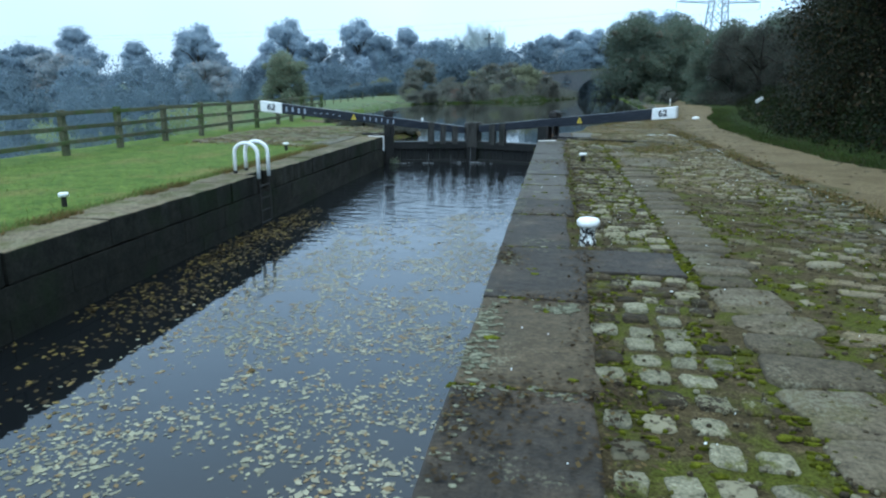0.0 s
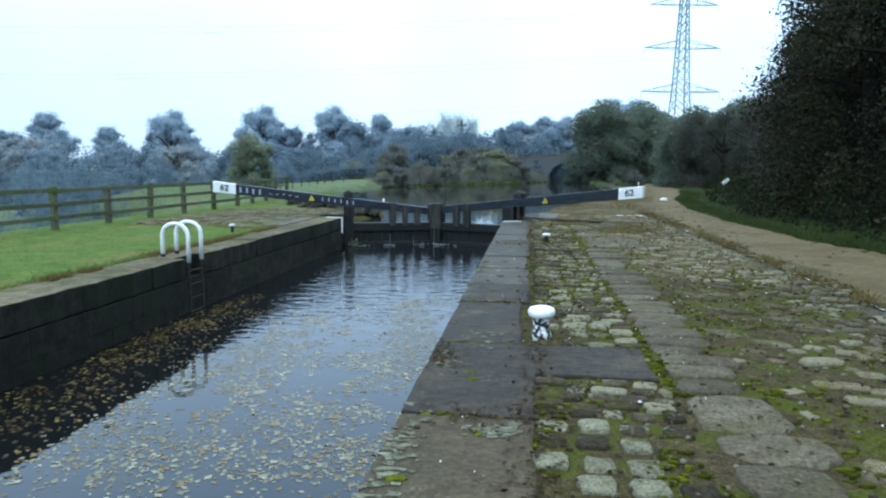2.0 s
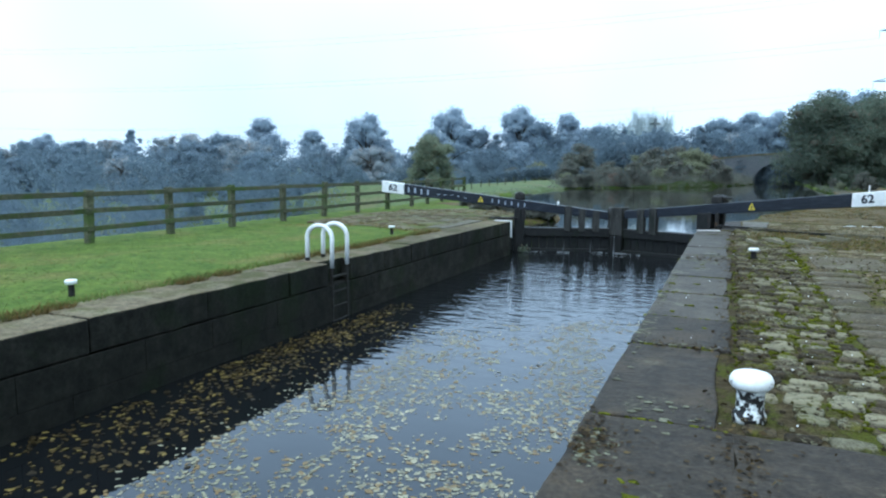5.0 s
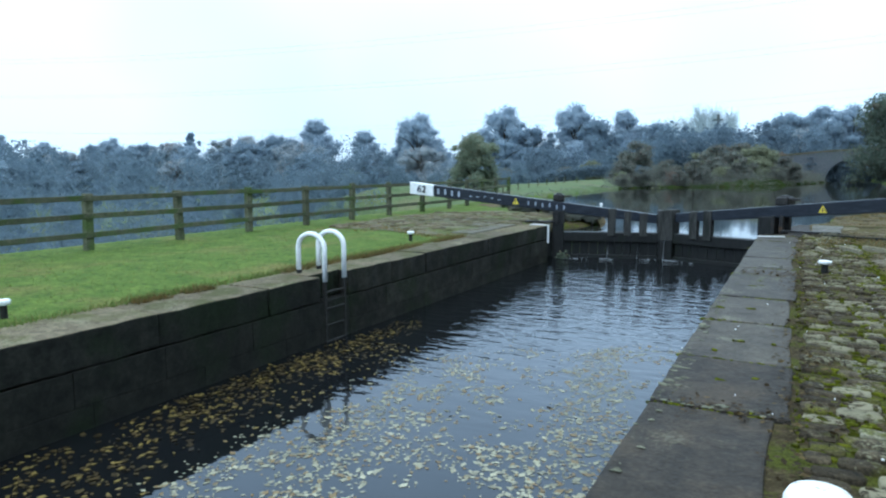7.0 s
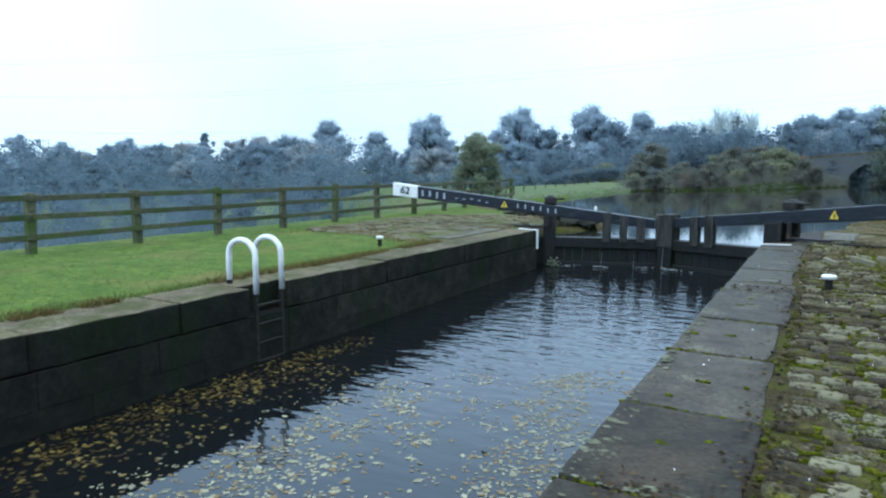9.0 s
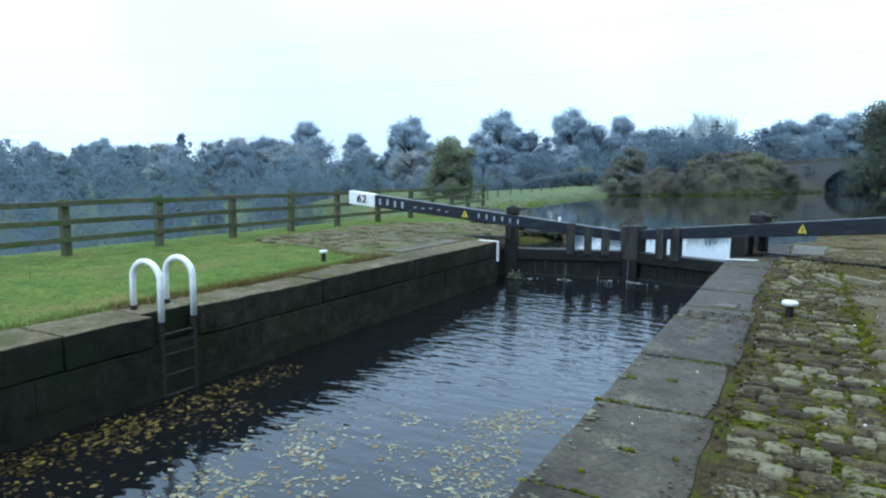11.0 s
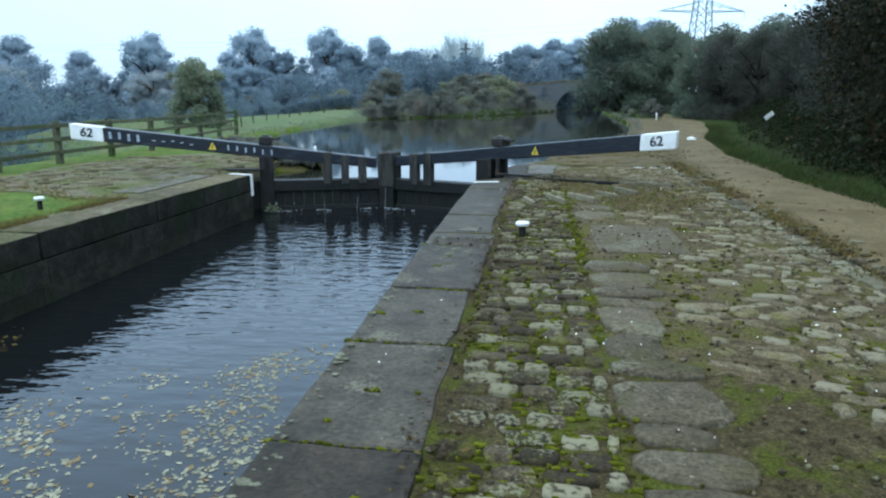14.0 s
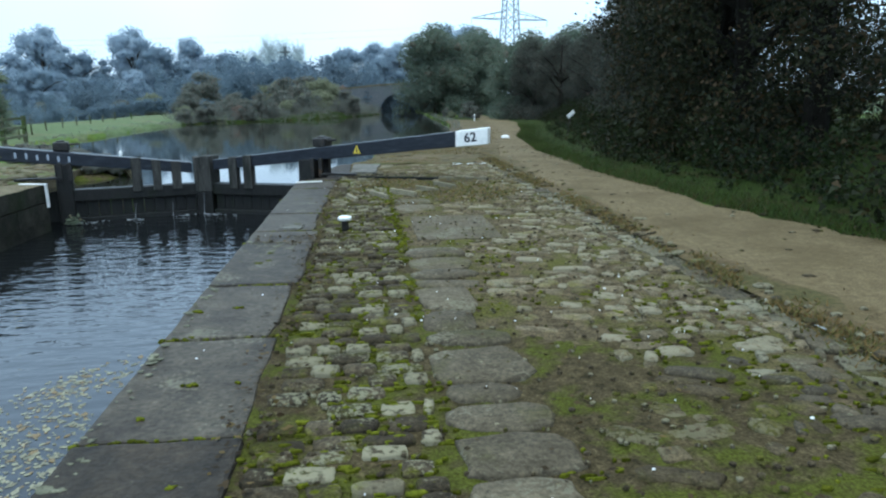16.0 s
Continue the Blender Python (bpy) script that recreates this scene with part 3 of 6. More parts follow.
xs = np.array(sorted({-900., -500, -300, -200, -140, -100, -80, -65, -52, -42, -34, -28, -24, -21, -18, -16, -14.5, -13.2, 15, 17, 20, 24, 30, 40, 60, 90, 140, 220, 400, 900}
                     | {round(float(v), 3) for v in np.arange(-12.2, -4.9, 0.45)} | {-4.85, 4.12} | {round(float(v), 3) for v in np.arange(-4.45, 4.0, 0.42)} | {round(float(v), 3) for v in np.arange(4.5, 14, 0.6)}))
ys = np.array(sorted({-900., -400, -200, -120, -80, -50, -30, -20, -14, -10, -6, -3, HEAD, 104, 110, 120, 135, 160, 200, 260, 400, 900}
                     | {round(float(v), 3) for v in np.arange(0, 21, 0.75)} | {round(float(v), 3) for v in np.arange(21.6, 86, 0.45)} | {round(float(v), 3) for v in np.arange(88, 102, 3.0)}))
gx, gy = np.meshgrid(xs, ys)
gz = land(gx, gy)
verts = np.stack([gx, gy, gz], -1).reshape(-1, 3)
nx = len(xs)
quads = []
for j in range(len(ys) - 1):
    for i in range(nx - 1):
        if -4.85 <= xs[i] and xs[i + 1] <= 4.12 and -14 <= ys[j] and ys[j + 1] <= HEAD:
            continue
        quads.append((j * nx + i, j * nx + i + 1, (j + 1) * nx + i + 1, (j + 1) * nx + i))
ground_mesh = fast_mesh("ground", verts, quads)
for p in ground_mesh.polygons:
    p.use_smooth = True
ground = tagged(put("ground", ground_mesh, GRASS), "grassy canal bank falling away to a wooded valley", "ground", kind="structure")
# rougher pasture beyond the lawn fence, its green cooled and paled for haze
ground_mesh.materials.append(FIELD)
for p in ground_mesh.polygons:
    if p.center.x < -11.0 or p.center.y > 90:
        p.material_index = 1
# the shade-toned verge colour, below the hedge and on the far bank
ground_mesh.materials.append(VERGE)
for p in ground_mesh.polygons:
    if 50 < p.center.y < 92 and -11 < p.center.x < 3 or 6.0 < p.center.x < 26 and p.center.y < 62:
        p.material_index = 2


def level(name, outline, z, mat, label):
    bm = bmesh.new()
    bm.faces.new([bm.verts.new((x, y, z)) for x, y in outline])
    bmesh.ops.recalc_face_normals(bm, faces=bm.faces)
    ob = part(name, bm, mat, None)
    return tagged(ob, label, "water", kind="structure")


level("water", [(XL - 0.2, -13.5), (0.05, -13.5), (0.05, 18.0), (0.6, 18.9), (0.6, 19.15), (-1.97, 20.02), (-4.87, 19.05), (-4.87, 18.8), (XL - 0.2, 18.0)], WATER_Z, WATER_LOW,
      "dark rippled water low in the lock chamber")
level("water", [(-4.9, 19.02), (-1.97, 20.04), (0.63, 19.16), (0.8, 21.2), (1.9, 24), (3.3, 28), (5.7, 34), (8.0, 46), (8.3, 60), (8.7, 98), (-14, 98), (-11.9, 50), (-11.2, 40), (-11.0, 31), (-9.7, 26.2), (-7.6, 24.6), (-5.0, 22.9), (-4.9, 20.9)], UPPER_Z, WATER_HIGH,
      "still grey canal water above the gates")

# ---------------------------------------------------------------- lock walls
rng = np.random.default_rng(5)


def lock_wall(side):
    """A chamber wall: its body in plan runs along the chamber, splays into the gate recess and ends above the gates."""
    s = 1 if side == "right" else -1
    edge = XR if s > 0 else XL
    inner = [(0, -13.5), (0, 18.29), (0.5, 18.7), (0.5, 20.6), (0.68, HEAD)]
    outer = [(0.9, HEAD), (0.9, -13.5)]
    if s < 0:
        outer = [(0.57, HEAD), (0.57, -13.5)]
        inner = inner[:3] + [(0.5, 20.6), (0.5, HEAD)]
    bm = bmesh.new()
    rings = [[bm.verts.new((edge + s * x, y, z)) for x, y in inner + outer] for z in (-2.6, -0.30)]
    k = len(rings[0])
    for i in range(k):
        bm.faces.new((rings[0][i], rings[0][(i + 1) % k], rings[1][(i + 1) % k], rings[1][i]))
    bm.faces.new(rings[1])
    bm.faces.new(rings[0])
    bmesh.ops.recalc_face_normals(bm, faces=bm.faces)
    me = bpy.data.meshes.new("lock_wall")
    bm.to_mesh(me)
    bm.free()
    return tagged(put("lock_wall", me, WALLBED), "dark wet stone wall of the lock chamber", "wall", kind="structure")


wall_left, wall_right = lock_wall("left"), lock_wall("right")
end_wall = tagged(part("lock_wall", boxed((XL, -13.9, -2.6), (XR, -13.5, 0.0)), WALL, None), "dark stone end of the lock chamber", "wall", kind="structure")


def slab_prism(outline, z0, z1, bevel=0.012):
    """A slab of the given outline with worn edges."""
    bm = bmesh.new()
    f = bm.faces.new([bm.verts.new((x, y, z1)) for x, y in outline])
    up = bmesh.ops.extrude_face_region(bm, geom=[f])
    bmesh.ops.translate(bm, vec=(0, 0, z0 - z1), verts=[v for v in up["geom"] if isinstance(v, bmesh.types.BMVert)])
    bmesh.ops.recalc_face_normals(bm, faces=bm.faces)
    if bevel:
        bmesh.ops.bevel(bm, geom=list(bm.edges), offset=bevel, segments=2, affect="EDGES", profile=0.6)
    return bm


def jag(p, q, n, amp, r):
    """Points between p and q, thrown about sideways."""
    p, q = np.array(p, float), np.array(q, float)
    d = q - p
    side = np.array([-d[1], d[0]]) / (np.linalg.norm(d) + 1e-9)
    return [tuple(p + d * t + side * r.uniform(-amp, amp)) for t in np.linspace(0, 1, n + 1)[:-1]]


# coping of the towpath side: long slabs, cut round the gate recess
JOINTS = [-13.4, -11.9, -10.4, -8.9, -7.4, -5.9, -4.4, -2.9, -1.1, 0.4, 1.9, 3.42, 4.84, 6.35, 7.93, 8.98, 10.24, 11.42, 12.98, 13.62, 14.75, 16.0, 17.2, 18.27]
for a, b in zip(JOINTS, JOINTS[1:]):
    back = 0.685 + rng.uniform(-0.05, 0.06)
    g = 0.012
    o = jag((0.0, a + g), (back, a + g), 4, 0.012, rng) + jag((back, a + g), (back, b - g), 4, 0.02, rng) + jag((back, b - g), (0.0, b - g), 4, 0.012, rng) + jag((0.0, b - g), (0.0, a + g), 5, 0.008, rng)
    stone = COPE_WARM if 3 < a < 4 else COPE_GREY if a > 8.9 or a < 1 else COPE
    part("coping_slab", slab_prism(o, -0.295, rng.uniform(-0.006, 0.006), 0.018), stone, wall_right)
for o in ([(0.0, 18.29), (0.70, 18.29), (0.9, 19.3), (0.5, 19.3), (0.5, 18.7)], [(0.5, 19.32), (0.9, 19.32), (0.9, 20.55), (0.5, 20.55)], [(0.5, 20.57), (0.9, 20.57), (0.9, HEAD), (0.68, HEAD)]):
    part("coping_slab", slab_prism(o, -0.295, 0.0, 0.012), COPE, wall_right)
# coping of the lawn side: shorter, rougher stones with the ladder notch left out
y = -13.4
NOTCH = (10.30, 10.86)
while y < 17.6:
    n = min(y + rng.uniform(0.8, 1.5), 18.26)
    if n > 17.4:
        n = 18.26
    if y < NOTCH[0] < n:
        n = NOTCH[0]
    front = XL
    if abs(y - NOTCH[0]) < 1e-6:
        n, front = NOTCH[1], XL - 0.16
    back = XL - 0.63 - rng.uniform(0, 0.07)
    g = 0.008
    o = jag((back, y + g), (front, y + g), 3, 0.012, rng) + jag((front, y + g), (front, n - g), 6, 0.022, rng) + jag((front, n - g), (back, n - g), 3, 0.012, rng) + jag((back, n - g), (back, y + g), 4, 0.03, rng)
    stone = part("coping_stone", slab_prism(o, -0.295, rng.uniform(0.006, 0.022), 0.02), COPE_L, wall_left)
    # upright faces darker: algae-stained and in shade, lit copy past the ladder
    stone.data.materials.append(WALL if y < 10.4 else WALL_LIT)
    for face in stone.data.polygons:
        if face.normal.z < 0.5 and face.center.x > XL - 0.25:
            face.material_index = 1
    y = n
for o in ([(-4.27, 18.28), (-4.77, 18.7), (-4.77, 20.0), (-4.85, 20.0), (-4.85, 18.28)], [(-4.77, 20.02), (-4.77, HEAD), (-4.85, HEAD), (-4.85, 20.02)]):
    part("coping_stone", slab_prism(o, -0.295, 0.0, 0.0), COPE_L, wall_left)
# face blocks of the lawn-side wall, two courses that show above the water
for z1, z0, off in ((-0.300, -0.60, 0.0), (-0.604, -1.0, 0.55)):
    y = -13.4 + off
    while y < 18.15:
        n = min(y + rng.uniform(0.75, 1.35), 18.28)
        if y < NOTCH[0] < n:
            n = NOTCH[0]
        if abs(y - NOTCH[0]) < 1e-6:
            y = NOTCH[1]
            continue
        f = XL + rng.uniform(0.004, 0.009)
        # blocks past the ladder take the lit copy of the stone
        part("wall_stone", boxed((XL - 0.05, y + 0.004, z0), (f, n - 0.004, z1), bevel=0.006), WALL if y < 10.4 else WALL_LIT, wall_left)
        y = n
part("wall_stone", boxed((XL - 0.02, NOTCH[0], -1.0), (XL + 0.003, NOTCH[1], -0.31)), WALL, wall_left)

# white paint lines on the quoins
bm = bmesh.new()
m = Matrix.Translation((XL + 0.034, 18.23, 0)) @ pose(0, 0, 0, 0, 0, -10)
box(bm, (-0.46, -0.04, 0.012), (0.0, 0.04, 0.027), m, bevel=0.004)
box(bm, (-0.012, -0.035, -0.38), (0.004, 0.035, 0.027), m, bevel=0.004)
tagged(part("painted_line", bm, WHITE, None), "white painted angle on the stone quoin edge", "painted line")
bm = bmesh.new()
m = Matrix.Translation((0.24, 18.0, 0.010)) @ pose(0, 0, 0, 0, 0, 16)
box(bm, (-0.23, -0.045, -0.006), (0.23, 0.045, 0.003), m)
tagged(part("painted_line", bm, WHITE, None), "white painted line across the coping by the gate", "painted line")

bm = slab_prism(jag((0.26, 13.72), (0.50, 13.66), 4, 0.03, rng) + jag((0.50, 13.66), (0.52, 13.9), 4, 0.03, rng) + jag((0.52, 13.9), (0.3, 13.98), 4, 0.03, rng) + jag((0.3, 13.98), (0.26, 13.72), 4, 0.03, rng), 0.0, 0.012, 0.0)
tagged(part("paint_splash", bm, PAD, None), "pale dried paint splash on the coping slab", "paint splash")

# ---------------------------------------------------------------- the gates
LEAF_ANGLE = 18.7


def gate(side):
    """One leaf with its balance beam: u runs from the mitre out along the beam, v across it, z up."""
    s = 1 if side == "right" else -1
    root = thing("lock_gate", "closed black timber lock gate with a long white-ended balance beam", "lock gate", "lock gates", at=(-1.97, 19.94, 0), turn=-LEAF_ANGLE * s if s > 0 else LEAF_ANGLE)
    # local x is s * u; local y points upstream
    top0, top1, end = (0.27, 0.918, 5.726) if s > 0 else (0.223, 0.957, 6.03)
    deep0, deep1, white = (0.205, 0.285, 5.136) if s > 0 else (0.205, 0.28, 5.45)

    def top(u):
        return top0 + (top1 - top0) * (u - 0.25) / (end - 0.25)

    def deep(u):
        return deep0 + (deep1 - deep0) * (u - 0.25) / (end - 0.25)

    def beam_piece(u0, u1, grow, bevel):
        bm = bmesh.new()
        vs = []
        for u in (u0, u1):
            t, b = top(u) + grow, top(u) - deep(u) - grow
            vs.append([bm.verts.new((s * u, v, z)) for v, z in ((-0.15 - grow, b), (0.15 + grow, b), (0.15 + grow, t), (-0.15 - grow, t))])
        for i in range(4):
            bm.faces.new((vs[0][i], vs[0][(i + 1) % 4], vs[1][(i + 1) % 4], vs[1][i]))
        bm.faces.new(vs[0][::-1])
        bm.faces.new(vs[1])
        bmesh.ops.recalc_face_normals(bm, faces=bm.faces)
        bmesh.ops.bevel(bm, geom=list(bm.edges), offset=bevel, segments=2, affect="EDGES", profile=0.6)
        return bm

    beam = part("balance_beam", beam_piece(0.26, white + 0.004, 0.0, 0.02), BEAM, root, "black-painted timber balance beam")
    part("beam_end", beam_piece(white, end, 0.004, 0.02), WHITE, beam, "white-painted beam end")
    bm = bmesh.new()
    box(bm, (-0.02, -0.20, -0.36), (0.22, 0.16, 0.343 if s > 0 else 0.325), bevel=0.02)
    if s < 0:
        bmesh.ops.scale(bm, vec=(-1, 1, 1), verts=bm.verts)
        bmesh.ops.reverse_faces(bm, faces=bm.faces)
    part("mitre_post", bm, POSTW, root)
    # below the rail the post takes the darker gate material
    a, b = sorted((s * -0.01, s * 0.21))
    part("mitre_post", boxed((a, -0.18, -2.6), (b, 0.15, -0.365), bevel=0.02), GATE, root, "black lower length of the mitre post")
    heel = (2.07, 2.40) if s > 0 else (2.345, 2.61)
    part("heel_post", boxed((min(s * heel[0], s * heel[1]), -0.16, -2.6), (max(s * heel[0], s * heel[1]), 0.18, top(2.45) - deep(2.45) + 0.02), bevel=0.03), GATE, root)
    # stub posts between the top rail and the beam
    for u0, u1 in (((0.60, 0.776), (0.924, 1.10)) if s > 0 else ((0.47, 0.64), (0.83, 0.985), (1.17, 1.35))):
        a, b = sorted((s * u0, s * u1))
        part("stub_post", boxed((a, -0.175 - 0.02 * rng.random(), -0.28), (b, -0.02, top((u0 + u1) / 2) - 0.01 + 0.02 * rng.random()), bevel=0.012), POSTW, root)
    a, b = sorted((s * 0.2, s * (heel[0] + 0.02)))
    part("top_rail", boxed((a, -0.14, -0.42), (b, 0.14, -0.195), bevel=0.02), GATE, root)
    part("lower_rail", boxed((a, -0.12, -0.98), (b, 0.14, -0.72), bevel=0.02), GATE, root)
    u = 0.23
    while u < heel[0] - 0.05:
        w = rng.uniform(0.17, 0.21)
        a, b = sorted((s * u, s * min(u + w - 0.008, heel[0] + 0.02)))
        part("plank", boxed((a, -0.06, -2.6), (b, 0.02, -0.235 - 0.03 * rng.random()), bevel=0.006), GATE, root)
        u += w
    # heel collar and paddle gear
    gu = 2.465 if s > 0 else 2.475
    bm = bmesh.new()
    zt = top(gu)
    a, b = sorted((s * (gu - 0.10), s * (gu + 0.10)))
    box(bm, (a, 0.16, zt - 0.62), (b, 0.30, zt + 0.02), bevel=0.015)
    box(bm, (a - 0.03, -0.05, zt + 0.0), (b + 0.03, 0.32, zt + 0.17), bevel=0.03)
    box(bm, (a + 0.03, 0.02, zt + 0.15), (b - 0.03, 0.22, zt + 0.20), bevel=0.02)
    gear = part("paddle_gear", bm, IRON, root, "black iron paddle gear box")
    bm = bmesh.new()
    bar(bm, (s * gu, 0.1, zt + 0.11), (s * gu + 0.30, 0.1, zt + 0.13), 0.022, 8)
    part("spindle", bm, IRON, gear)
    bm = bmesh.new()
    for k in (-0.07, 0.09):
        box(bm, (s * (gu - 0.02) + k - 0.035, -0.20, -0.02), (s * (gu - 0.02) + k + 0.035, -0.12, zt - 0.2), bevel=0.01)
    part("iron_strap", bm, IRON, root)
    # collar strap anchored back on the coping
    bm = bmesh.new()
    box(bm, (min(s * 2.5, s * 3.25), -0.22, 0.02), (max(s * 2.5, s * 3.25), -0.13, 0.06), bevel=0.01)
    part("anchor_strap", bm, IRON, root)
    # warning triangle on the near face
    tu = 3.262 if s > 0 else 3.478
    tz = top(tu) - deep(tu) / 2
    tilt = math.degrees(math.atan2(top1 - top0, end - 0.25)) * s
    tri = bmesh.new()
    for r, y0, y1 in ((0.072, -0.158, -0.151),):
        pts = [(-r, -0.07), (r, -0.07), (0, 0.08)]
        lo = [tri.verts.new((s * tu + x, y1, tz + z)) for x, z in pts]
        hi = [tri.verts.new((s * tu + x, y0, tz + z)) for x, z in pts]
        tri.faces.new(hi[::-1])
        tri.faces.new(lo)
        for i in range(3):
            tri.faces.new((lo[i], lo[(i + 1) % 3], hi[(i + 1) % 3], hi[i]))
    bmesh.ops.recalc_face_normals(tri, faces=tri.faces)
    sign = part("warning_sign", tri, YELLOW, beam, "small yellow warning triangle")
    part("symbol", boxed((s * tu - 0.012, -0.1605, tz - 0.05), (s * tu + 0.012, -0.1585, tz + 0.025)), NUMERAL, sign, "dark symbol on the triangle")
    part("warning_sign", boxed((s * tu - 0.064, -0.160, tz - 0.10), (s * tu + 0.064, -0.152, tz - 0.075)), NUMERAL, beam, "black band under the triangle")
    # the lock's number on the white end
    font = bpy.data.curves.new("number", "FONT")
    font.body, font.size, font.extrude, font.align_x, font.align_y = "62", 0.225, 0.002, "CENTER", "CENTER"
    font.offset = 0.006
    tmp = new("number", font)
    me = bpy.data.meshes.new_from_object(tmp.evaluated_get(bpy.context.evaluated_depsgraph_get()))
    bpy.data.objects.remove(tmp)
    nu = white + (0.27 if s > 0 else 0.29)
    put("number", me, NUMERAL, beam, "dark painted lock number", m=Matrix.Translation((s * nu, -0.159, top(nu) - deep(nu) / 2)) @ pose(0, 0, 0, 90, 0, 0) @ pose(0, 0, 0, 0, 0, tilt))
    if s < 0:
        # faded hand-painted marks: plain bars in the size and place of the lettering
        r = np.random.default_rng(3)

        def mark(u, w, z, h):
            c = top(u) - deep(u) / 2
            bm = boxed((-u - w / 2, -0.1545, c + z - h / 2), (-u + w / 2, -0.1505, c + z + h / 2))
            part("painted_mark", bm, SCRAWL, beam, "faded pale hand-painted bar")

        for k in range(4):
            mark(5.33 - 0.165 * k, 0.05, 0.01 * math.sin(k * 2), 0.13)
        for k in range(5):
            mark(4.55 - 0.17 * k, 0.07, r.uniform(-0.02, 0.02), 0.02)
        for k in range(6):
            mark(3.18 - 0.165 * k, 0.035, r.uniform(-0.015, 0.015), 0.10)
        bm = bmesh.new()
        lathe(bm, [(0.028, 0), (0.032, 0.05), (0.03, 0.085), (0.015, 0.10)], 10, (-1.5, 0.0, top(1.5)))
        part("marker_cap", bm, WHITE, beam, "small white cap on the beam")
    return root


gate_right, gate_left = gate("right"), gate("left")

# thin leaks and foam under the gates
bm = bmesh.new()
r = np.random.default_rng(8)
for u, start in ((-0.03, -0.26), (-0.62, -0.55), (-1.28, -0.5)):
    x, yv = -1.97 + u * 0.95, 19.94 - abs(u) * 0.32 - 0.2
    tube(bm, [(x, yv + 0.06, start), (x + 0.005, yv + 0.01, start - 0.1), (x + r.uniform(-0.01, 0.01), yv - 0.04, WATER_Z + 0.01)], [0.0015, 0.0025, 0.005], 6)
tagged(part("water_leak", bm, FOAM, None), "thin white streams leaking between the gates", "water leak", kind="stuff")
pieces = []
for k in range(60):
    u = r.choice([-2.2, -2.0, -1.25, -0.42, 0.02, 0.2, 0.4]) + r.normal() * 0.10
    v, f = stone_arrays(r, r.uniform(0.01, 0.04) + 0.07 * r.random() ** 4, r.uniform(0.006, 0.02), 0.008, 7, 0.1, 0.5, 0.3)
    pieces.append((v + np.array([-1.97 + u * 0.95, 19.94 - abs(u) * 0.32 - 0.28 + r.normal() * 0.05, WATER_Z + 0.006]), f))
tagged(put("foam", joined("foam", pieces, FOAM), FOAM), "white foam where the leaks meet the water", "foam", kind="stuff")

# a weed rooted in the foot of the lawn-side gate, foam caught about it
weed = thing("water_weed", "small green weed growing from the wet gate foot", "weed", at=(-4.08, 18.72, WATER_Z))
v, f = leaves(r, np.column_stack([r.normal(size=70) * 0.07, r.normal(size=70) * 0.03, 0.02 + np.abs(r.normal(size=70)) * 0.07]), 0.07)
put("leaf_tuft", fast_mesh("leaf_tuft", v, f), LEAF_SAPLING, weed)

# ---------------------------------------------------------------- lockside things
def ladder():
    root = thing("lock_ladder", "white-hooped steel safety ladder let into the chamber wall", "ladder", at=(XL, 10.58, 0))
    for dy in (-0.19, 0.19):
        pts = [(-0.40, dy, -0.02), (-0.40, dy, 0.32)]
        for k in range(13):
            a = math.pi * (1 - k / 12)
            pts.append((-0.20 + 0.20 * math.cos(a), dy, 0.34 + 0.17 * math.sin(a)))
        pts += [(0.0, dy, 0.30), (0.0, dy, -0.06)]
        bm = bmesh.new()
        tube(bm, pts, 0.031, 10)
        hoop = part("hoop", bm, WHITE, root, "white-painted steel hoop", smooth=True)
        bm = bmesh.new()
        lathe(bm, [(0.034, -0.02), (0.034, 0.06), (0.030, 0.065)], 10, (-0.40, dy, 0))
        part("foot", bm, IRON, hoop)
        bm = bmesh.new()
        box(bm, (-0.03, dy - 0.02, -1.2), (0.012, dy + 0.02, -0.05), bevel=0.004)
        part("stile", bm, GALV, root)
    for z in (-0.19, -0.395, -0.60, -0.80):
        bm = bmesh.new()
        bar(bm, (0.0, -0.18, z), (0.0, 0.18, z), 0.013, 8)
        part("rung", bm, GALV, root)
    return root


ladder()


def bollard(at, r, h, big, label):
    root = thing("mooring_bollard", label, "bollard", "mooring bollards", at=at, turn=random.uniform(0, 90))
    bm = bmesh.new()
    if big:
        lathe(bm, [(r * 0.80, -0.03), (r * 0.78, 0.02), (r * 0.68, 0.035), (r * 0.64, h * 0.35), (r * 0.66, h * 0.56), (r * 0.74, h * 0.68)], 22)
    else:
        lathe(bm, [(r * 0.56, -0.05), (r * 0.54, 0.02), (r * 0.5, h * 0.66), (r * 0.55, h * 0.72)], 18)
    part("stem", bm, CHIPPED if big else IRON, root, "black iron stem with flaking white paint" if big else "black iron stem", smooth=True)
    bm = bmesh.new()
    if big:
        lathe(bm, [(r * 0.66, h * 0.66), (r * 0.94, h * 0.68), (r * 1.06, h * 0.75), (r * 1.06, h * 0.85), (r * 0.94, h * 0.94), (r * 0.6, h * 0.985), (r * 0.05, h)], 26)
        bmesh.ops.scale(bm, vec=(1.12, 0.95, 1), verts=bm.verts)
    else:
        lathe(bm, [(r * 0.56, h * 0.70), (r * 0.97, h * 0.72), (r, h * 0.92), (r * 0.9, h * 0.98), (r * 0.1, h)], 20)
    part("cap", bm, WHITE_CHIPPED if big else WHITE, root, "white-painted cap", smooth=True)
    return root


bollard((0.80, 6.62, 0), 0.106, 0.245, True, "mushroom-headed iron mooring bollard, white paint flaking, among setts")
bollard((1.0, 13.6, 0), 0.076, 0.15, False, "low mushroom-headed mooring bollard, white cap, among mossy setts")
bollard((-5.34, 7.33, 0), 0.058, 0.17, False, "short black mooring post with white cap on the lawn edge")
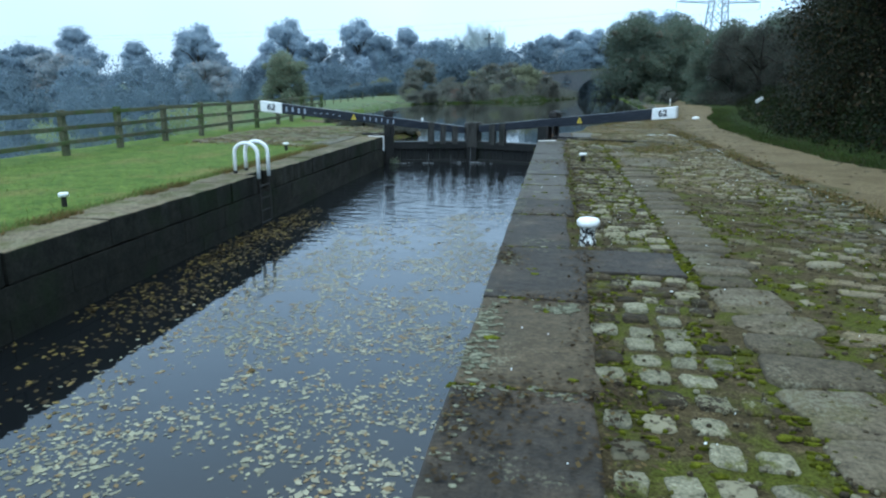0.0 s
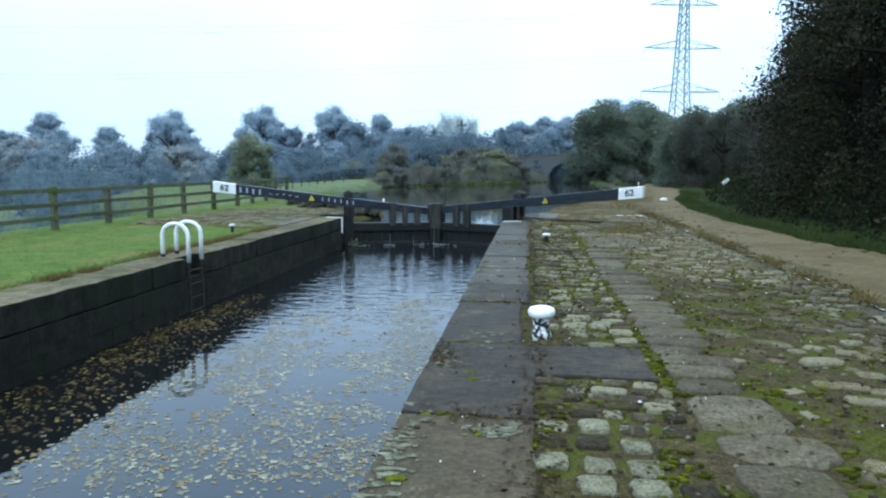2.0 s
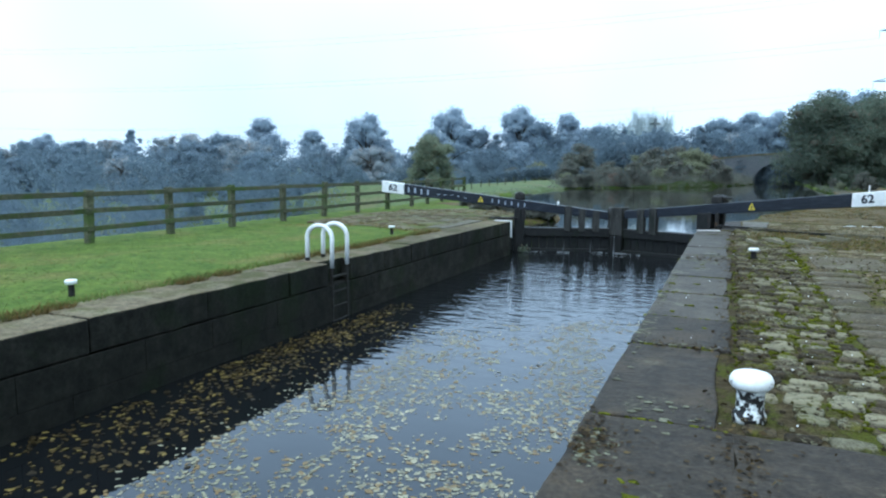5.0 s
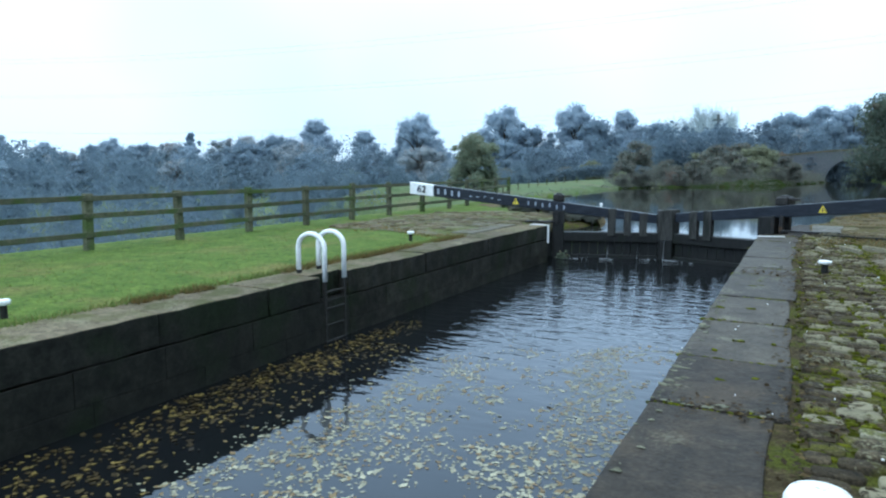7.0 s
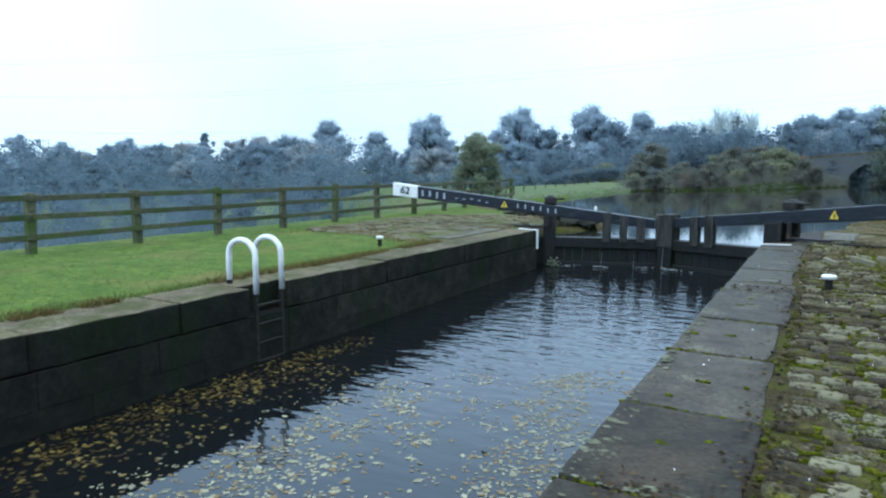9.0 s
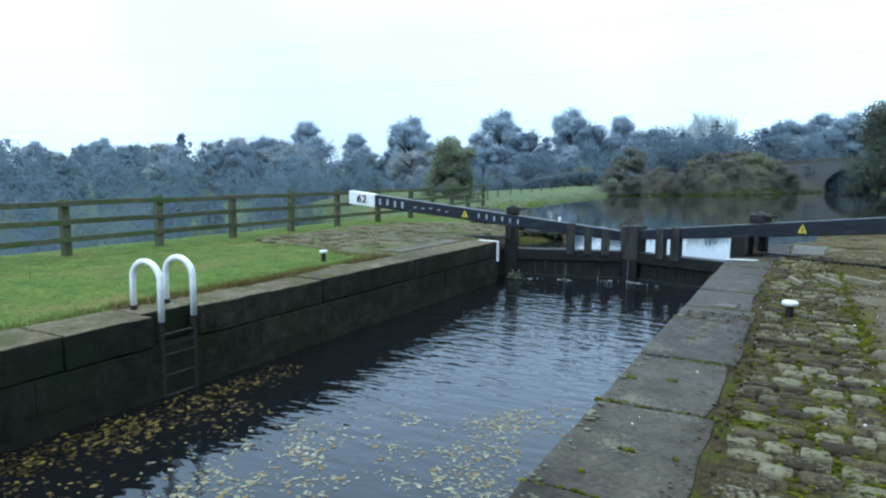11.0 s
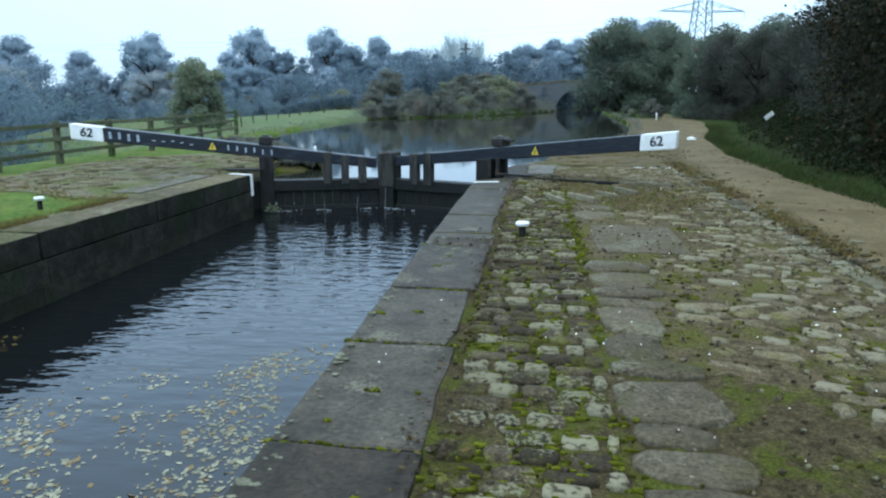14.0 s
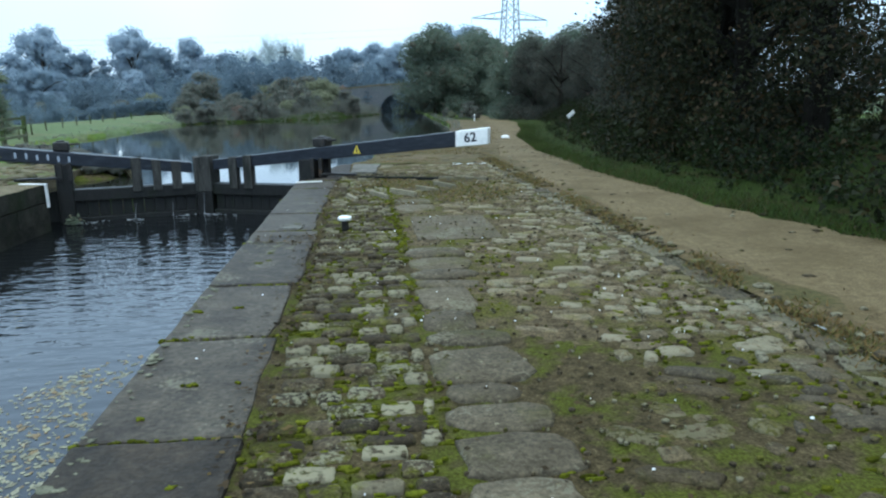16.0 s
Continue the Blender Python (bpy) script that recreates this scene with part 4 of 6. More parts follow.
bollard((-5.40, 14.22, 0), 0.064, 0.175, False, "short black mooring post with white cap in the grass")

# post-and-rail fence, in bays
FENCE_X, FENCE_Y0, BAY = -9.75, 11.0, 1.84
FENCE = [(FENCE_X + 0.02 * math.sin(k * 2.3) - 0.24 * max(0, k - 7), FENCE_Y0 + BAY * k) for k in range(-8, 12)]
fence = thing("fence", "weathered three-rail timber post-and-rail fence at the lawn's edge", "fence")
r = np.random.default_rng(11)
for k, (x, yv) in enumerate(FENCE):
    z = max(-0.10, float(land(x, yv)))
    m = Matrix.Translation((x, yv, z)) @ pose(0, 0, 0, r.uniform(-1.5, 1.5), r.uniform(-1.5, 1.5), r.uniform(-4, 4))
    part("post", boxed((-0.055, -0.07, -0.3), (0.055, 0.07, 0.96 + r.uniform(-0.02, 0.02)), m, bevel=0.012), RAIL, fence)
for (xa, ya), (xb, yb) in zip(FENCE, FENCE[1:]):
    for h in (0.87, 0.57, 0.27):
        a = Vector((xa + 0.075, ya, max(-0.10, float(land(xa, ya))) + h + r.uniform(-0.012, 0.012)))
        b = Vector((xb + 0.075, yb, max(-0.10, float(land(xb, yb))) + h + r.uniform(-0.012, 0.012)))
        q = Matrix.Translation((a + b) / 2) @ (b - a).to_track_quat("Y", "Z").to_matrix().to_4x4()
        part("rail", boxed((-0.02, -(b - a).length / 2 - 0.03, -0.045), (0.02, (b - a).length / 2 + 0.03, 0.045), q, bevel=0.008), RAIL, fence)

# short stakes on along the far bank
for k in range(9):
    yv = 32.4 + 2.3 * k
    x = float(bank(LEFT_BANK, yv)) - 1.5 - 0.15 * k
    z = float(land(x, yv))
    stake = thing("stake", "short weathered timber stake on the grassy canal bank", "stake", "bank stakes", at=(x, yv, z), turn=7 * k)
    part("shaft", boxed((-0.03, -0.03, -0.2), (0.03, 0.03, 0.42 + 0.05 * math.sin(k * 3)), pose(0, 0, 0, 2 * math.sin(k), 3 * math.cos(2 * k), 0), bevel=0.012), RAIL, stake)

# ---------------------------------------------------------------- paving of the towpath side
bx, by = np.linspace(0.56, 4.17, 48), np.linspace(-14, HEAD, 440)
px, py = np.meshgrid(bx, by)
pz = -0.023 + 0.006 * np.sin(px * 9 + py * 4) * np.sin(py * 7.3) + np.random.default_rng(2).normal(size=px.shape) * 0.004
i = np.arange(len(bx) - 1)
quads = np.concatenate([np.stack([j * 48 + i, j * 48 + i + 1, (j + 1) * 48 + i + 1, (j + 1) * 48 + i], 1) for j in range(439)])
bed = fast_mesh("pavement", np.stack([px, py, pz], -1).reshape(-1, 3), quads)
for p in bed.polygons:
    p.use_smooth = True
bed.materials.append(BED)
bed.materials.append(PALE_EARTH)
for p in bed.polygons:
    # paler and browner from about y 10 on, mossy before that
    if p.center.x > 1.6 and p.center.y > 10.0 + 1.3 * noise.noise((p.center.x * 1.7, p.center.y * 1.3, 0.5)) - 0.5 * (p.center.x - 2.5) or p.center.y > 15.2:
        p.material_index = 1
pavement = tagged(put("pavement", bed, None), "mossy old stone-sett paving beside the lock", "pavement", kind="structure")

# worn earth and rubble by the lawn-side gate
bm = bmesh.new()
r = np.random.default_rng(4)
o = [(-4.86, 15.3), (-5.6, 15.1), (-6.8, 15.6), (-8.2, 16.1), (-9.2, 18.4), (-9.3, 20.6), (-8.4, 22.3), (-7.4, 22.8), (-6.3, 22.1), (-5.5, 21.3), (-4.86, 20.9)]
ring = []
for p, q in zip(o, o[1:] + o[:1]):
    ring += jag(p, q, 6, 0.07 if p[0] < -4.9 or q[0] < -4.9 else 0.0, r)
centre = bm.verts.new((-6.5, 18.5, float(land(-6.5, 18.5)) + 0.03))
ring = [bm.verts.new((x, yv, float(land(x, yv)) + 0.012)) for x, yv in ring]
for a, b in zip(ring, ring[1:] + ring[:1]):
    bm.faces.new((a, b, centre))
bmesh.ops.recalc_face_normals(bm, faces=bm.faces)
apron = tagged(part("pavement", bm, APRON, None), "worn earth and half-buried stones by the gate", "pavement", kind="structure")
for x0, y0, x1, y1 in ((-5.35, 15.65, -4.88, 16.7), (-5.3, 16.75, -4.88, 17.95), (-5.95, 17.1, -5.4, 18.0)):
    o = jag((x0, y0), (x1, y0), 3, 0.015, r) + jag((x1, y0), (x1, y1), 3, 0.015, r) + jag((x1, y1), (x0, y1), 3, 0.015, r) + jag((x0, y1), (x0, y0), 3, 0.015, r)
    part("flagstone", slab_prism(o, -0.03, 0.036, 0.012), FLAG_PALE, apron)
for k in range(210):
    x, yv = r.uniform(-8.9, -5.0), r.uniform(15.9, 21.8)
    v, f = stone_arrays(r, r.uniform(0.12, 0.4), r.uniform(0.09, 0.26), 0.05, 9, 0.4, 0.14)
    me = fast_mesh("stone", v, f)
    put("stone", me, COPE_L, apron, m=pose(x, yv, float(land(x, yv)) + 0.042, 0, 0, r.uniform(-20, 20)))

# bare earth and dead grass between kerb and path, and on to the bank above the gates
yy = np.arange(-14, 52, 0.35)
lo = np.interp(yy, [-14, 21.1, 21.3, 24, 28, 34, 44, 52], [4.09, 4.09, 0.80, 1.22, 2.5, 4.55, 6.1, 6.6]) + r.uniform(-0.01, 0.03, len(yy))
hi = np.interp(yy, [-14, 18, 22, 31, 43, 52], [5.0, 4.9, 5.2, 6.5, 8.6, 9.3]) + r.uniform(-0.12, 0.12, len(yy))
vx = np.stack([lo + (hi - lo) * t for t in np.linspace(0, 1, 16)], 1)
vy = np.repeat(yy[:, None], 16, 1)
vz = land(vx, vy) + np.array([0.006] + [0.014] * 14 + [0.002])
i = np.arange(15)
quads = np.concatenate([np.stack([j * 16 + i, j * 16 + i + 1, (j + 1) * 16 + i + 1, (j + 1) * 16 + i], 1) for j in range(len(yy) - 1)])
tagged(put("ground", fast_mesh("ground", np.stack([vx, vy, vz], -1).reshape(-1, 3), quads), MUD), "bare damp earth between paving and towpath", "ground", kind="structure")

# muddy landing above the lawn-side gate
yy = np.arange(21.25, 27, 0.2)
lo, hi = bank(LEFT_BANK, yy) - 1.7 + r.uniform(-0.2, 0.2, len(yy)), bank(LEFT_BANK, yy) + 0.5
vx = np.stack([lo + (hi - lo) * t for t in np.linspace(0, 1, 10)], 1)
vy = np.repeat(yy[:, None], 10, 1)
vz = land(vx, vy) + np.array([0.004] + [0.016] * 9)
i = np.arange(9)
quads = np.concatenate([np.stack([j * 10 + i, j * 10 + i + 1, (j + 1) * 10 + i + 1, (j + 1) * 10 + i], 1) for j in range(len(yy) - 1)])
tagged(put("ground", fast_mesh("ground", np.stack([vx, vy, vz], -1).reshape(-1, 3), quads), MUD), "muddy weed-grown landing above the gate", "ground", kind="structure")

# weedy spit of earth against the recess, just above the gate
sx, sy = np.meshgrid(np.linspace(-4.77, -3.55, 22), np.linspace(20.0, 21.45, 26))
rim_x = np.interp(sy, [20.45, 20.6, 20.72, 21.05, 21.45], [-4.8, -4.3, -4.02, -3.72, -3.72]) + 0.03 * np.sin(sy * 19)
sz = -0.40 + 0.27 * smooth(-0.10, 0.75, rim_x - sx) + r.normal(size=sx.shape) * 0.008
i = np.arange(21)
quads = np.concatenate([np.stack([j * 22 + i, j * 22 + i + 1, (j + 1) * 22 + i + 1, (j + 1) * 22 + i], 1) for j in range(25)])
tagged(put("ground", fast_mesh("ground", np.stack([sx, sy, sz], -1).reshape(-1, 3), quads), BED), "weedy spit of brown earth above the gate", "ground", kind="structure")

# rough verge under the hedge, its shade put into the ground colour
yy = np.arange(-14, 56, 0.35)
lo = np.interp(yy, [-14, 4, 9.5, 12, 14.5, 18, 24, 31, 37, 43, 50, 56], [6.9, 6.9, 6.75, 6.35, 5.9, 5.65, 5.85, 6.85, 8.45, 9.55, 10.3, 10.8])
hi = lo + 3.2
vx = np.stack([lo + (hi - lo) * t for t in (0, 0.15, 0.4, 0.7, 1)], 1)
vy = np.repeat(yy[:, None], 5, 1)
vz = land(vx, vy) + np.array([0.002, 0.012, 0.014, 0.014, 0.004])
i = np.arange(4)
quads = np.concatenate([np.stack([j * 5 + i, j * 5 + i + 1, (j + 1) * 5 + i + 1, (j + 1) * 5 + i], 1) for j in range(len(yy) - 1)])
tagged(put("ground", fast_mesh("ground", np.stack([vx, vy, vz], -1).reshape(-1, 3), quads), VERGE), "rough verge under the towpath hedge, shade in its colour", "ground", kind="structure")

# sandy towpath
ways = [(-14, 4.3, 7.05), (4, 4.3, 7.05), (9.5, 4.3, 6.9), (12, 4.3, 6.5), (14.5, 4.25, 6.05), (18, 4.3, 5.8), (24, 4.75, 6.0), (31, 5.8, 7.0), (37, 7.0, 8.6), (43, 8.0, 9.7), (50, 8.9, 10.6), (60, 9.6, 11.2), (75, 11, 12.6)]
yy = np.arange(-14, 75, 0.35)
lo = np.interp(yy, [w[0] for w in ways], [w[1] for w in ways]) + r.uniform(-0.12, 0.12, len(yy)) + 0.12 * np.sin(yy * 1.3)
hi = np.interp(yy, [w[0] for w in ways], [w[2] for w in ways]) + r.uniform(-0.14, 0.14, len(yy)) + 0.12 * np.sin(yy * 1.1 + 2)
cols = [lo + (hi - lo) * t for t in (0, 0.08, 0.3, 0.5, 0.7, 0.92, 1)]
vx = np.stack(cols, 1)
vy = np.repeat(yy[:, None], 7, 1)
vz = land(vx, vy) + np.array([0.004, 0.02, 0.028, 0.03, 0.026, 0.02, 0.004])
i = np.arange(6)
quads = np.concatenate([np.stack([j * 7 + i, j * 7 + i + 1, (j + 1) * 7 + i + 1, (j + 1) * 7 + i], 1) for j in range(len(yy) - 1)])
me = fast_mesh("road", np.stack([vx, vy, vz], -1).reshape(-1, 3), quads)
for p in me.polygons:
    p.use_smooth = True
tagged(put("road", me, PATHM), "damp sandy towpath", "path", kind="structure")


# ---------------------------------------------------------------- trees
def limb_set(bm, rng, height, spread, base, n):
    tips = []
    bend = rng.uniform(-0.05, 0.05, 2) * height
    stem = [(0, 0, -0.3), (bend[0] * 0.3, bend[1] * 0.3, height * 0.25), (bend[0], bend[1], height * 0.55), (bend[0] * 0.6, bend[1] * 0.6, height * 0.9)]
    rr = height * 0.022 + 0.05
    tube(bm, stem, [rr * 1.3, rr, rr * 0.6, rr * 0.15], 7)
    for k in range(n):
        a, z0 = rng.uniform(0, 6.28), height * rng.uniform(base, 0.7)
        t = (z0 / height - 0.25) / 0.3
        s0 = Vector((bend[0] * min(1, max(0.3, t)), bend[1] * min(1, max(0.3, t)), z0))
        ln = spread * rng.uniform(0.55, 0.95)
        tip = s0 + Vector((math.cos(a) * ln, math.sin(a) * ln, height * rng.uniform(0.08, 0.3)))
        mid = (s0 + tip) / 2 + Vector((0, 0, height * 0.04))
        tube(bm, [s0, mid, tip], [rr * 0.5, rr * 0.32, rr * 0.08], 5)
        tips.append(tip)
    return tips


def tree(seed, height, spread, leaf_mat, leaf, n, label, base=0.25, clumps=26, shape="round", category="tree", name="tree", group="", bark=None, inner=0.35, loose=14, ragged=0.10, heart=0.52, fine=False):
    """A trunk with limbs and a crown of many small leaves in uneven clumps."""
    rng = np.random.default_rng(seed)
    root = thing(name, label, category, group)
    bm = bmesh.new()
    tips = limb_set(bm, rng, height, spread, max(0.18, base), 9 if height > 3 else 5)
    part("trunk", bm, bark or BARK, root)
    cl = []
    for k in range(clumps):
        t = rng.uniform(0, 1)
        z = height * (base + (0.93 - base) * t)
        if shape == "cone":
            w = spread * (1.02 - t) ** 0.8
        elif shape == "bush":
            w = spread * math.sqrt(max(0.02, 1 - t ** 2.2))
        else:
            w = spread * math.sqrt(max(0.05, 1 - (1.75 * t - 0.75) ** 2))
        a, q = rng.uniform(0, 6.28), math.sqrt(rng.uniform(0.05, 1)) * 0.8
        cl.append((math.cos(a) * w * q, math.sin(a) * w * q, z, spread * rng.uniform(0.2, 0.36) * (0.6 if shape == "cone" else 1)))
    for tip in tips:
        cl.append((tip.x * 0.9, tip.y * 0.9, tip.z, spread * rng.uniform(0.15, 0.28)))
    if fine:
        # break every clump into a spray of small ones, drawn upward
        cl = [(x + rng.normal() * q * 0.40, y + rng.normal() * q * 0.40, max(0.3, z + min(0.9, rng.normal()) * q * 0.40), q * rng.uniform(0.7, 1.0)) for x, y, z, q in cl for _ in range(3)]
    part_mesh = foliage_mesh("crown", rng, cl, n, leaf, inner if fine else max(inner, 0.5), ragged, heart, n // loose)
    put("crown", part_mesh, leaf_mat, root)
    return root


def place(src, x, yv, s=1.0, sz=1.0, turn=0.0, first=False):
    """Sets a thing, or a copy of it, on the ground at x, y."""
    m = pose(x, yv, float(land(x, yv)) - 0.1, 0, 0, turn)
    ob = src if first else copy_thing(src, m)
    if first:
        ob.matrix_basis = m
    ob.scale = (s, s, s * sz)
    return ob


# near right: hedgerow trees along the towpath, the farther ones in paler, hazed leaves
r = np.random.default_rng(21)
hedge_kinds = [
    tree(31, 6.6, 2.9, LEAF_HEDGE, 0.085, 34000, "dense dark hedgerow tree with leaves down to the ground", 0.04, 46, "bush", name="hedge_tree", group="towpath hedge", heart=0.16, bark=SHADED_BARK),
    tree(32, 6.2, 2.7, LEAF_HEDGE_HAZED, 0.085, 30000, "brownish hedgerow tree, its thinning leaves paled for haze", 0.05, 40, "bush", name="hedge_tree", group="towpath hedge", heart=0.16, bark=SHADED_BARK),
    tree(33, 7.0, 2.8, LEAF_HEDGE, 0.085, 30000, "tall dark hedgerow tree with twiggy open top", 0.06, 40, "bush", name="hedge_tree", group="towpath hedge", heart=0.16, bark=SHADED_BARK),
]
hedge_kinds.append(tree(34, 7.2, 2.5, LEAF_HEDGE, 0.09, 9000, "tall thinning hedgerow tree with sky showing through it", 0.05, 30, "round", name="hedge_tree", group="towpath hedge", heart=0.06, inner=0.3, bark=SHADED_BARK))
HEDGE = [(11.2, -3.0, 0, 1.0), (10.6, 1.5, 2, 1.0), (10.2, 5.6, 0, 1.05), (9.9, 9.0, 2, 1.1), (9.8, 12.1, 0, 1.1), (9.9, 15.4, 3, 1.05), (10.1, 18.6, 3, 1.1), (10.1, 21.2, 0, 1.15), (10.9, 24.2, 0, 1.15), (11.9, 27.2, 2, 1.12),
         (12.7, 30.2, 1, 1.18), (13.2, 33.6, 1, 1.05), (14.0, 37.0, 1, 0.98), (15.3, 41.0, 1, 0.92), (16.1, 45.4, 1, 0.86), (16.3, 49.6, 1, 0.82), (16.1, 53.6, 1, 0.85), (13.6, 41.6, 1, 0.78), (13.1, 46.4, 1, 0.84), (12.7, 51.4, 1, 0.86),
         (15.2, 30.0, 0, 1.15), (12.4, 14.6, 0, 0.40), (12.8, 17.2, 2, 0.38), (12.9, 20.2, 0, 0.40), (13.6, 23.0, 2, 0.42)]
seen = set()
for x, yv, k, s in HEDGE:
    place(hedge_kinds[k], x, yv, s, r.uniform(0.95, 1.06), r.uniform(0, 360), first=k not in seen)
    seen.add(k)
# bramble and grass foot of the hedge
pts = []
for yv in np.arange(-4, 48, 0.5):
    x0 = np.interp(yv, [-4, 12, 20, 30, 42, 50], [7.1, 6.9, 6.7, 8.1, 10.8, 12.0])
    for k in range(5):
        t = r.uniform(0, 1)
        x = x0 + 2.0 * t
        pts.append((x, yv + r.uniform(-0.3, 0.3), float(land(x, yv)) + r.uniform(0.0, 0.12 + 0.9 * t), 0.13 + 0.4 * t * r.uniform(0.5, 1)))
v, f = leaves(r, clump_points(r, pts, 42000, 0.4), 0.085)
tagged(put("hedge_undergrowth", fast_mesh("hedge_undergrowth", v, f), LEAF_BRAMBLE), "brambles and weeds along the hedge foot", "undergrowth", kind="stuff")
# bare twigs against the sky along the hedge top
bm = bmesh.new()
for k in range(120):
    x, yv, _, s = HEDGE[r.integers(4, 17)]
    a = Vector((x + r.normal() * 0.9, yv + r.normal() * 0.9, 3.6 * s + r.uniform(0, 0.9)))
    b = a + Vector((r.normal() * 0.4, r.normal() * 0.4, r.uniform(0.5, 1.3)))
    tube(bm, [a, (a + b) / 2 + Vector((r.normal() * 0.1, r.normal() * 0.1, 0)), b], [0.018, 0.012, 0.004], 4)
tagged(part("hedge_twigs", bm, BARK, None), "bare dark twigs standing out of the hedge", "twigs", kind="stuff")

# round trees by the bridge
big = tree(41, 8.8, 4.8, LEAF_OAK, 0.21, 38000, "broad rounded green tree beside the canal bridge", 0.03, 84, "bush", group="canal-side trees", loose=200, ragged=0.06, heart=0.38)
place(big, 7.7, 69.0, 0.90, 1.0, 10, True)
place(big, 11.6, 70.5, 0.84, 1.02, 140)
place(big, 13.4, 55.0, 0.70, 1.0, 230)
place(big, 17.0, 57.5, 0.80, 1.0, 60)
place(big, 19.5, 50.0, 0.78, 1.0, 80)
place(big, 22.0, 57.0, 0.86, 1.0, 20)
place(big, 17.6, 44.0, 0.66, 1.0, 310)
place(big, 13.0, 80.0, 1.0, 1.0, 80)
# small green tree by the fence end
near = tree(43, 3.3, 1.45, LEAF_SAPLING, 0.11, 15000, "small bushy green tree past the fence", 0.05, 40, "bush", group="")
place(near, -13.4, 33.5, 0.92, 0.92, 20, True)

# far trees, in leaf colours that hold the distance haze
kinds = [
    tree(51, 11.0, 5.0, LEAF_FAR, 0.24, 26000, "distant round-headed tree, mist painted into its leaf colour", 0.04, 54, "bush", group="distant trees", loose=400, ragged=0.08, inner=0.3, heart=0.62, fine=True),
    tree(52, 11.0, 4.4, LEAF_FAR, 0.24, 24000, "distant tree with an uneven crown, mist in its leaf colour", 0.04, 50, "bush", group="distant trees", loose=400, ragged=0.08, inner=0.3, heart=0.62, fine=True),
    tree(53, 9.0, 4.6, LEAF_FARGOLD, 0.24, 20000, "distant tree turning brown, its leaves paled for mist", 0.04, 48, group="distant trees", loose=400, ragged=0.08, inner=0.3, heart=0.62, fine=True),
    tree(54, 10.0, 2.4, LEAF_FARDARK, 0.24, 14000, "distant pointed conifer, its dark green paled for haze", 0.04, 90, "cone", group="distant trees", loose=400, ragged=0.08, inner=0.3, heart=0.62, fine=True),
    tree(55, 9.0, 4.4, LEAF_FARDARK, 0.24, 20000, "distant tree, its dark green turned pale blue for haze", 0.04, 48, group="distant trees", loose=400, ragged=0.08, inner=0.3, heart=0.62, fine=True),
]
# x, y, kind, top height above the datum: the skyline first, then lower ones that close the gaps
FAR = [(-45, 110, 0, 11.2), (-32.7, 110, 0, 11.1), (-24.5, 111, 1, 10.2), (-44.5, 80, 0, 8.0), (-61.5, 80, 1, 8.2), (-76, 80, 2, 6.4), (-87.5, 80, 3, 7.4), (-108, 80, 0, 6.4), (-128, 80, 1, 6.4), (-144, 80, 0, 7.8), (-100, 80, 4, 5.4),
       (-53, 80, 1, 6.4), (-68, 80, 4, 6.0), (-82, 82, 1, 5.8), (-94, 82, 2, 5.8), (-118, 84, 4, 5.6), (-136, 84, 2, 6.0), (-49, 86, 4, 6.2), (-40, 92, 1, 7.0), (-38, 104, 4, 7.6), (-28.5, 108, 4, 8.6), (-20, 110, 4, 8.0), (-15, 108, 3, 7.8), (-10.5, 106, 4, 7.0), (-7, 104, 1, 6.4),
       (-4, 104, 3, 7.8), (-1, 100, 4, 7.8), (-1, 106, 0, 8.4), (2.5, 104, 1, 9.2), (0.5, 97, 2, 6.2), (3.2, 96, 4, 6.6), (5.5, 99, 0, 8.6), (8.5, 98, 1, 9.6), (11.5, 97, 0, 10.6), (14.5, 96, 1, 10.8), (-12.5, 100, 2, 5.4), (-57, 72, 2, 4.8), (-65, 70, 4, 4.6), (-74, 68, 1, 4.4), (-84, 66, 4, 4.0), (-92, 62, 2, 3.8), (-100, 58, 1, 3.6),
       (-104, 48, 4, 3.2), (-108, 38, 0, 3.4), (-112, 28, 1, 3.0), (-112, 16, 2, 2.6), (-110, 4, 0, 2.6), (-60, 55, 2, 2.4), (-70, 50, 4, 2.2), (-80, 44, 1, 2.0), (-48, 62, 4, 3.0), (-40, 74, 2, 4.0), (-34, 84, 4, 4.6), (-27, 94, 1, 5.0), (-20, 98, 4, 5.0), (-86, 34, 2, 1.8), (-88, 22, 4, 1.6), (-66, 38, 1, 1.2)]
seen = set()
for x, yv, k, topz in FAR:
    src = kinds[k]
    full = (11.0, 11.0, 9.0, 10.0, 9.0)[k]
    ground_z = float(land(x, yv))
    s = max(0.45, (topz - ground_z) / full)
    ob = place(src, x, yv, s, 1.0, r.uniform(0, 360), first=k not in seen)
    if k in (0, 1):
        ob.scale = (s * 1.05, s * 1.05, s)
    seen.add(k)
# bare poplars far behind, paled for haze
poplar = thing("tree", "leafless poplar far off, its branches paled for mist", "tree", "far poplars")
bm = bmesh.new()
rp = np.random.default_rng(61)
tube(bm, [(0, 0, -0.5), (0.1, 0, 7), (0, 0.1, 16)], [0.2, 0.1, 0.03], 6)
part("trunk", bm, HAZED_BARK, poplar)
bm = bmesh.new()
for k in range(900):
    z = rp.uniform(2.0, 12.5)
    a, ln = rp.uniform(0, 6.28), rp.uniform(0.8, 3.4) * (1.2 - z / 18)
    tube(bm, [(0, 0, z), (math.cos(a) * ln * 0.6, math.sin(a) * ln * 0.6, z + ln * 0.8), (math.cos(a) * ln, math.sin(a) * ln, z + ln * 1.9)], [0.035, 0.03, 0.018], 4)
part("branch_fan", bm, HAZED_BARK, poplar)
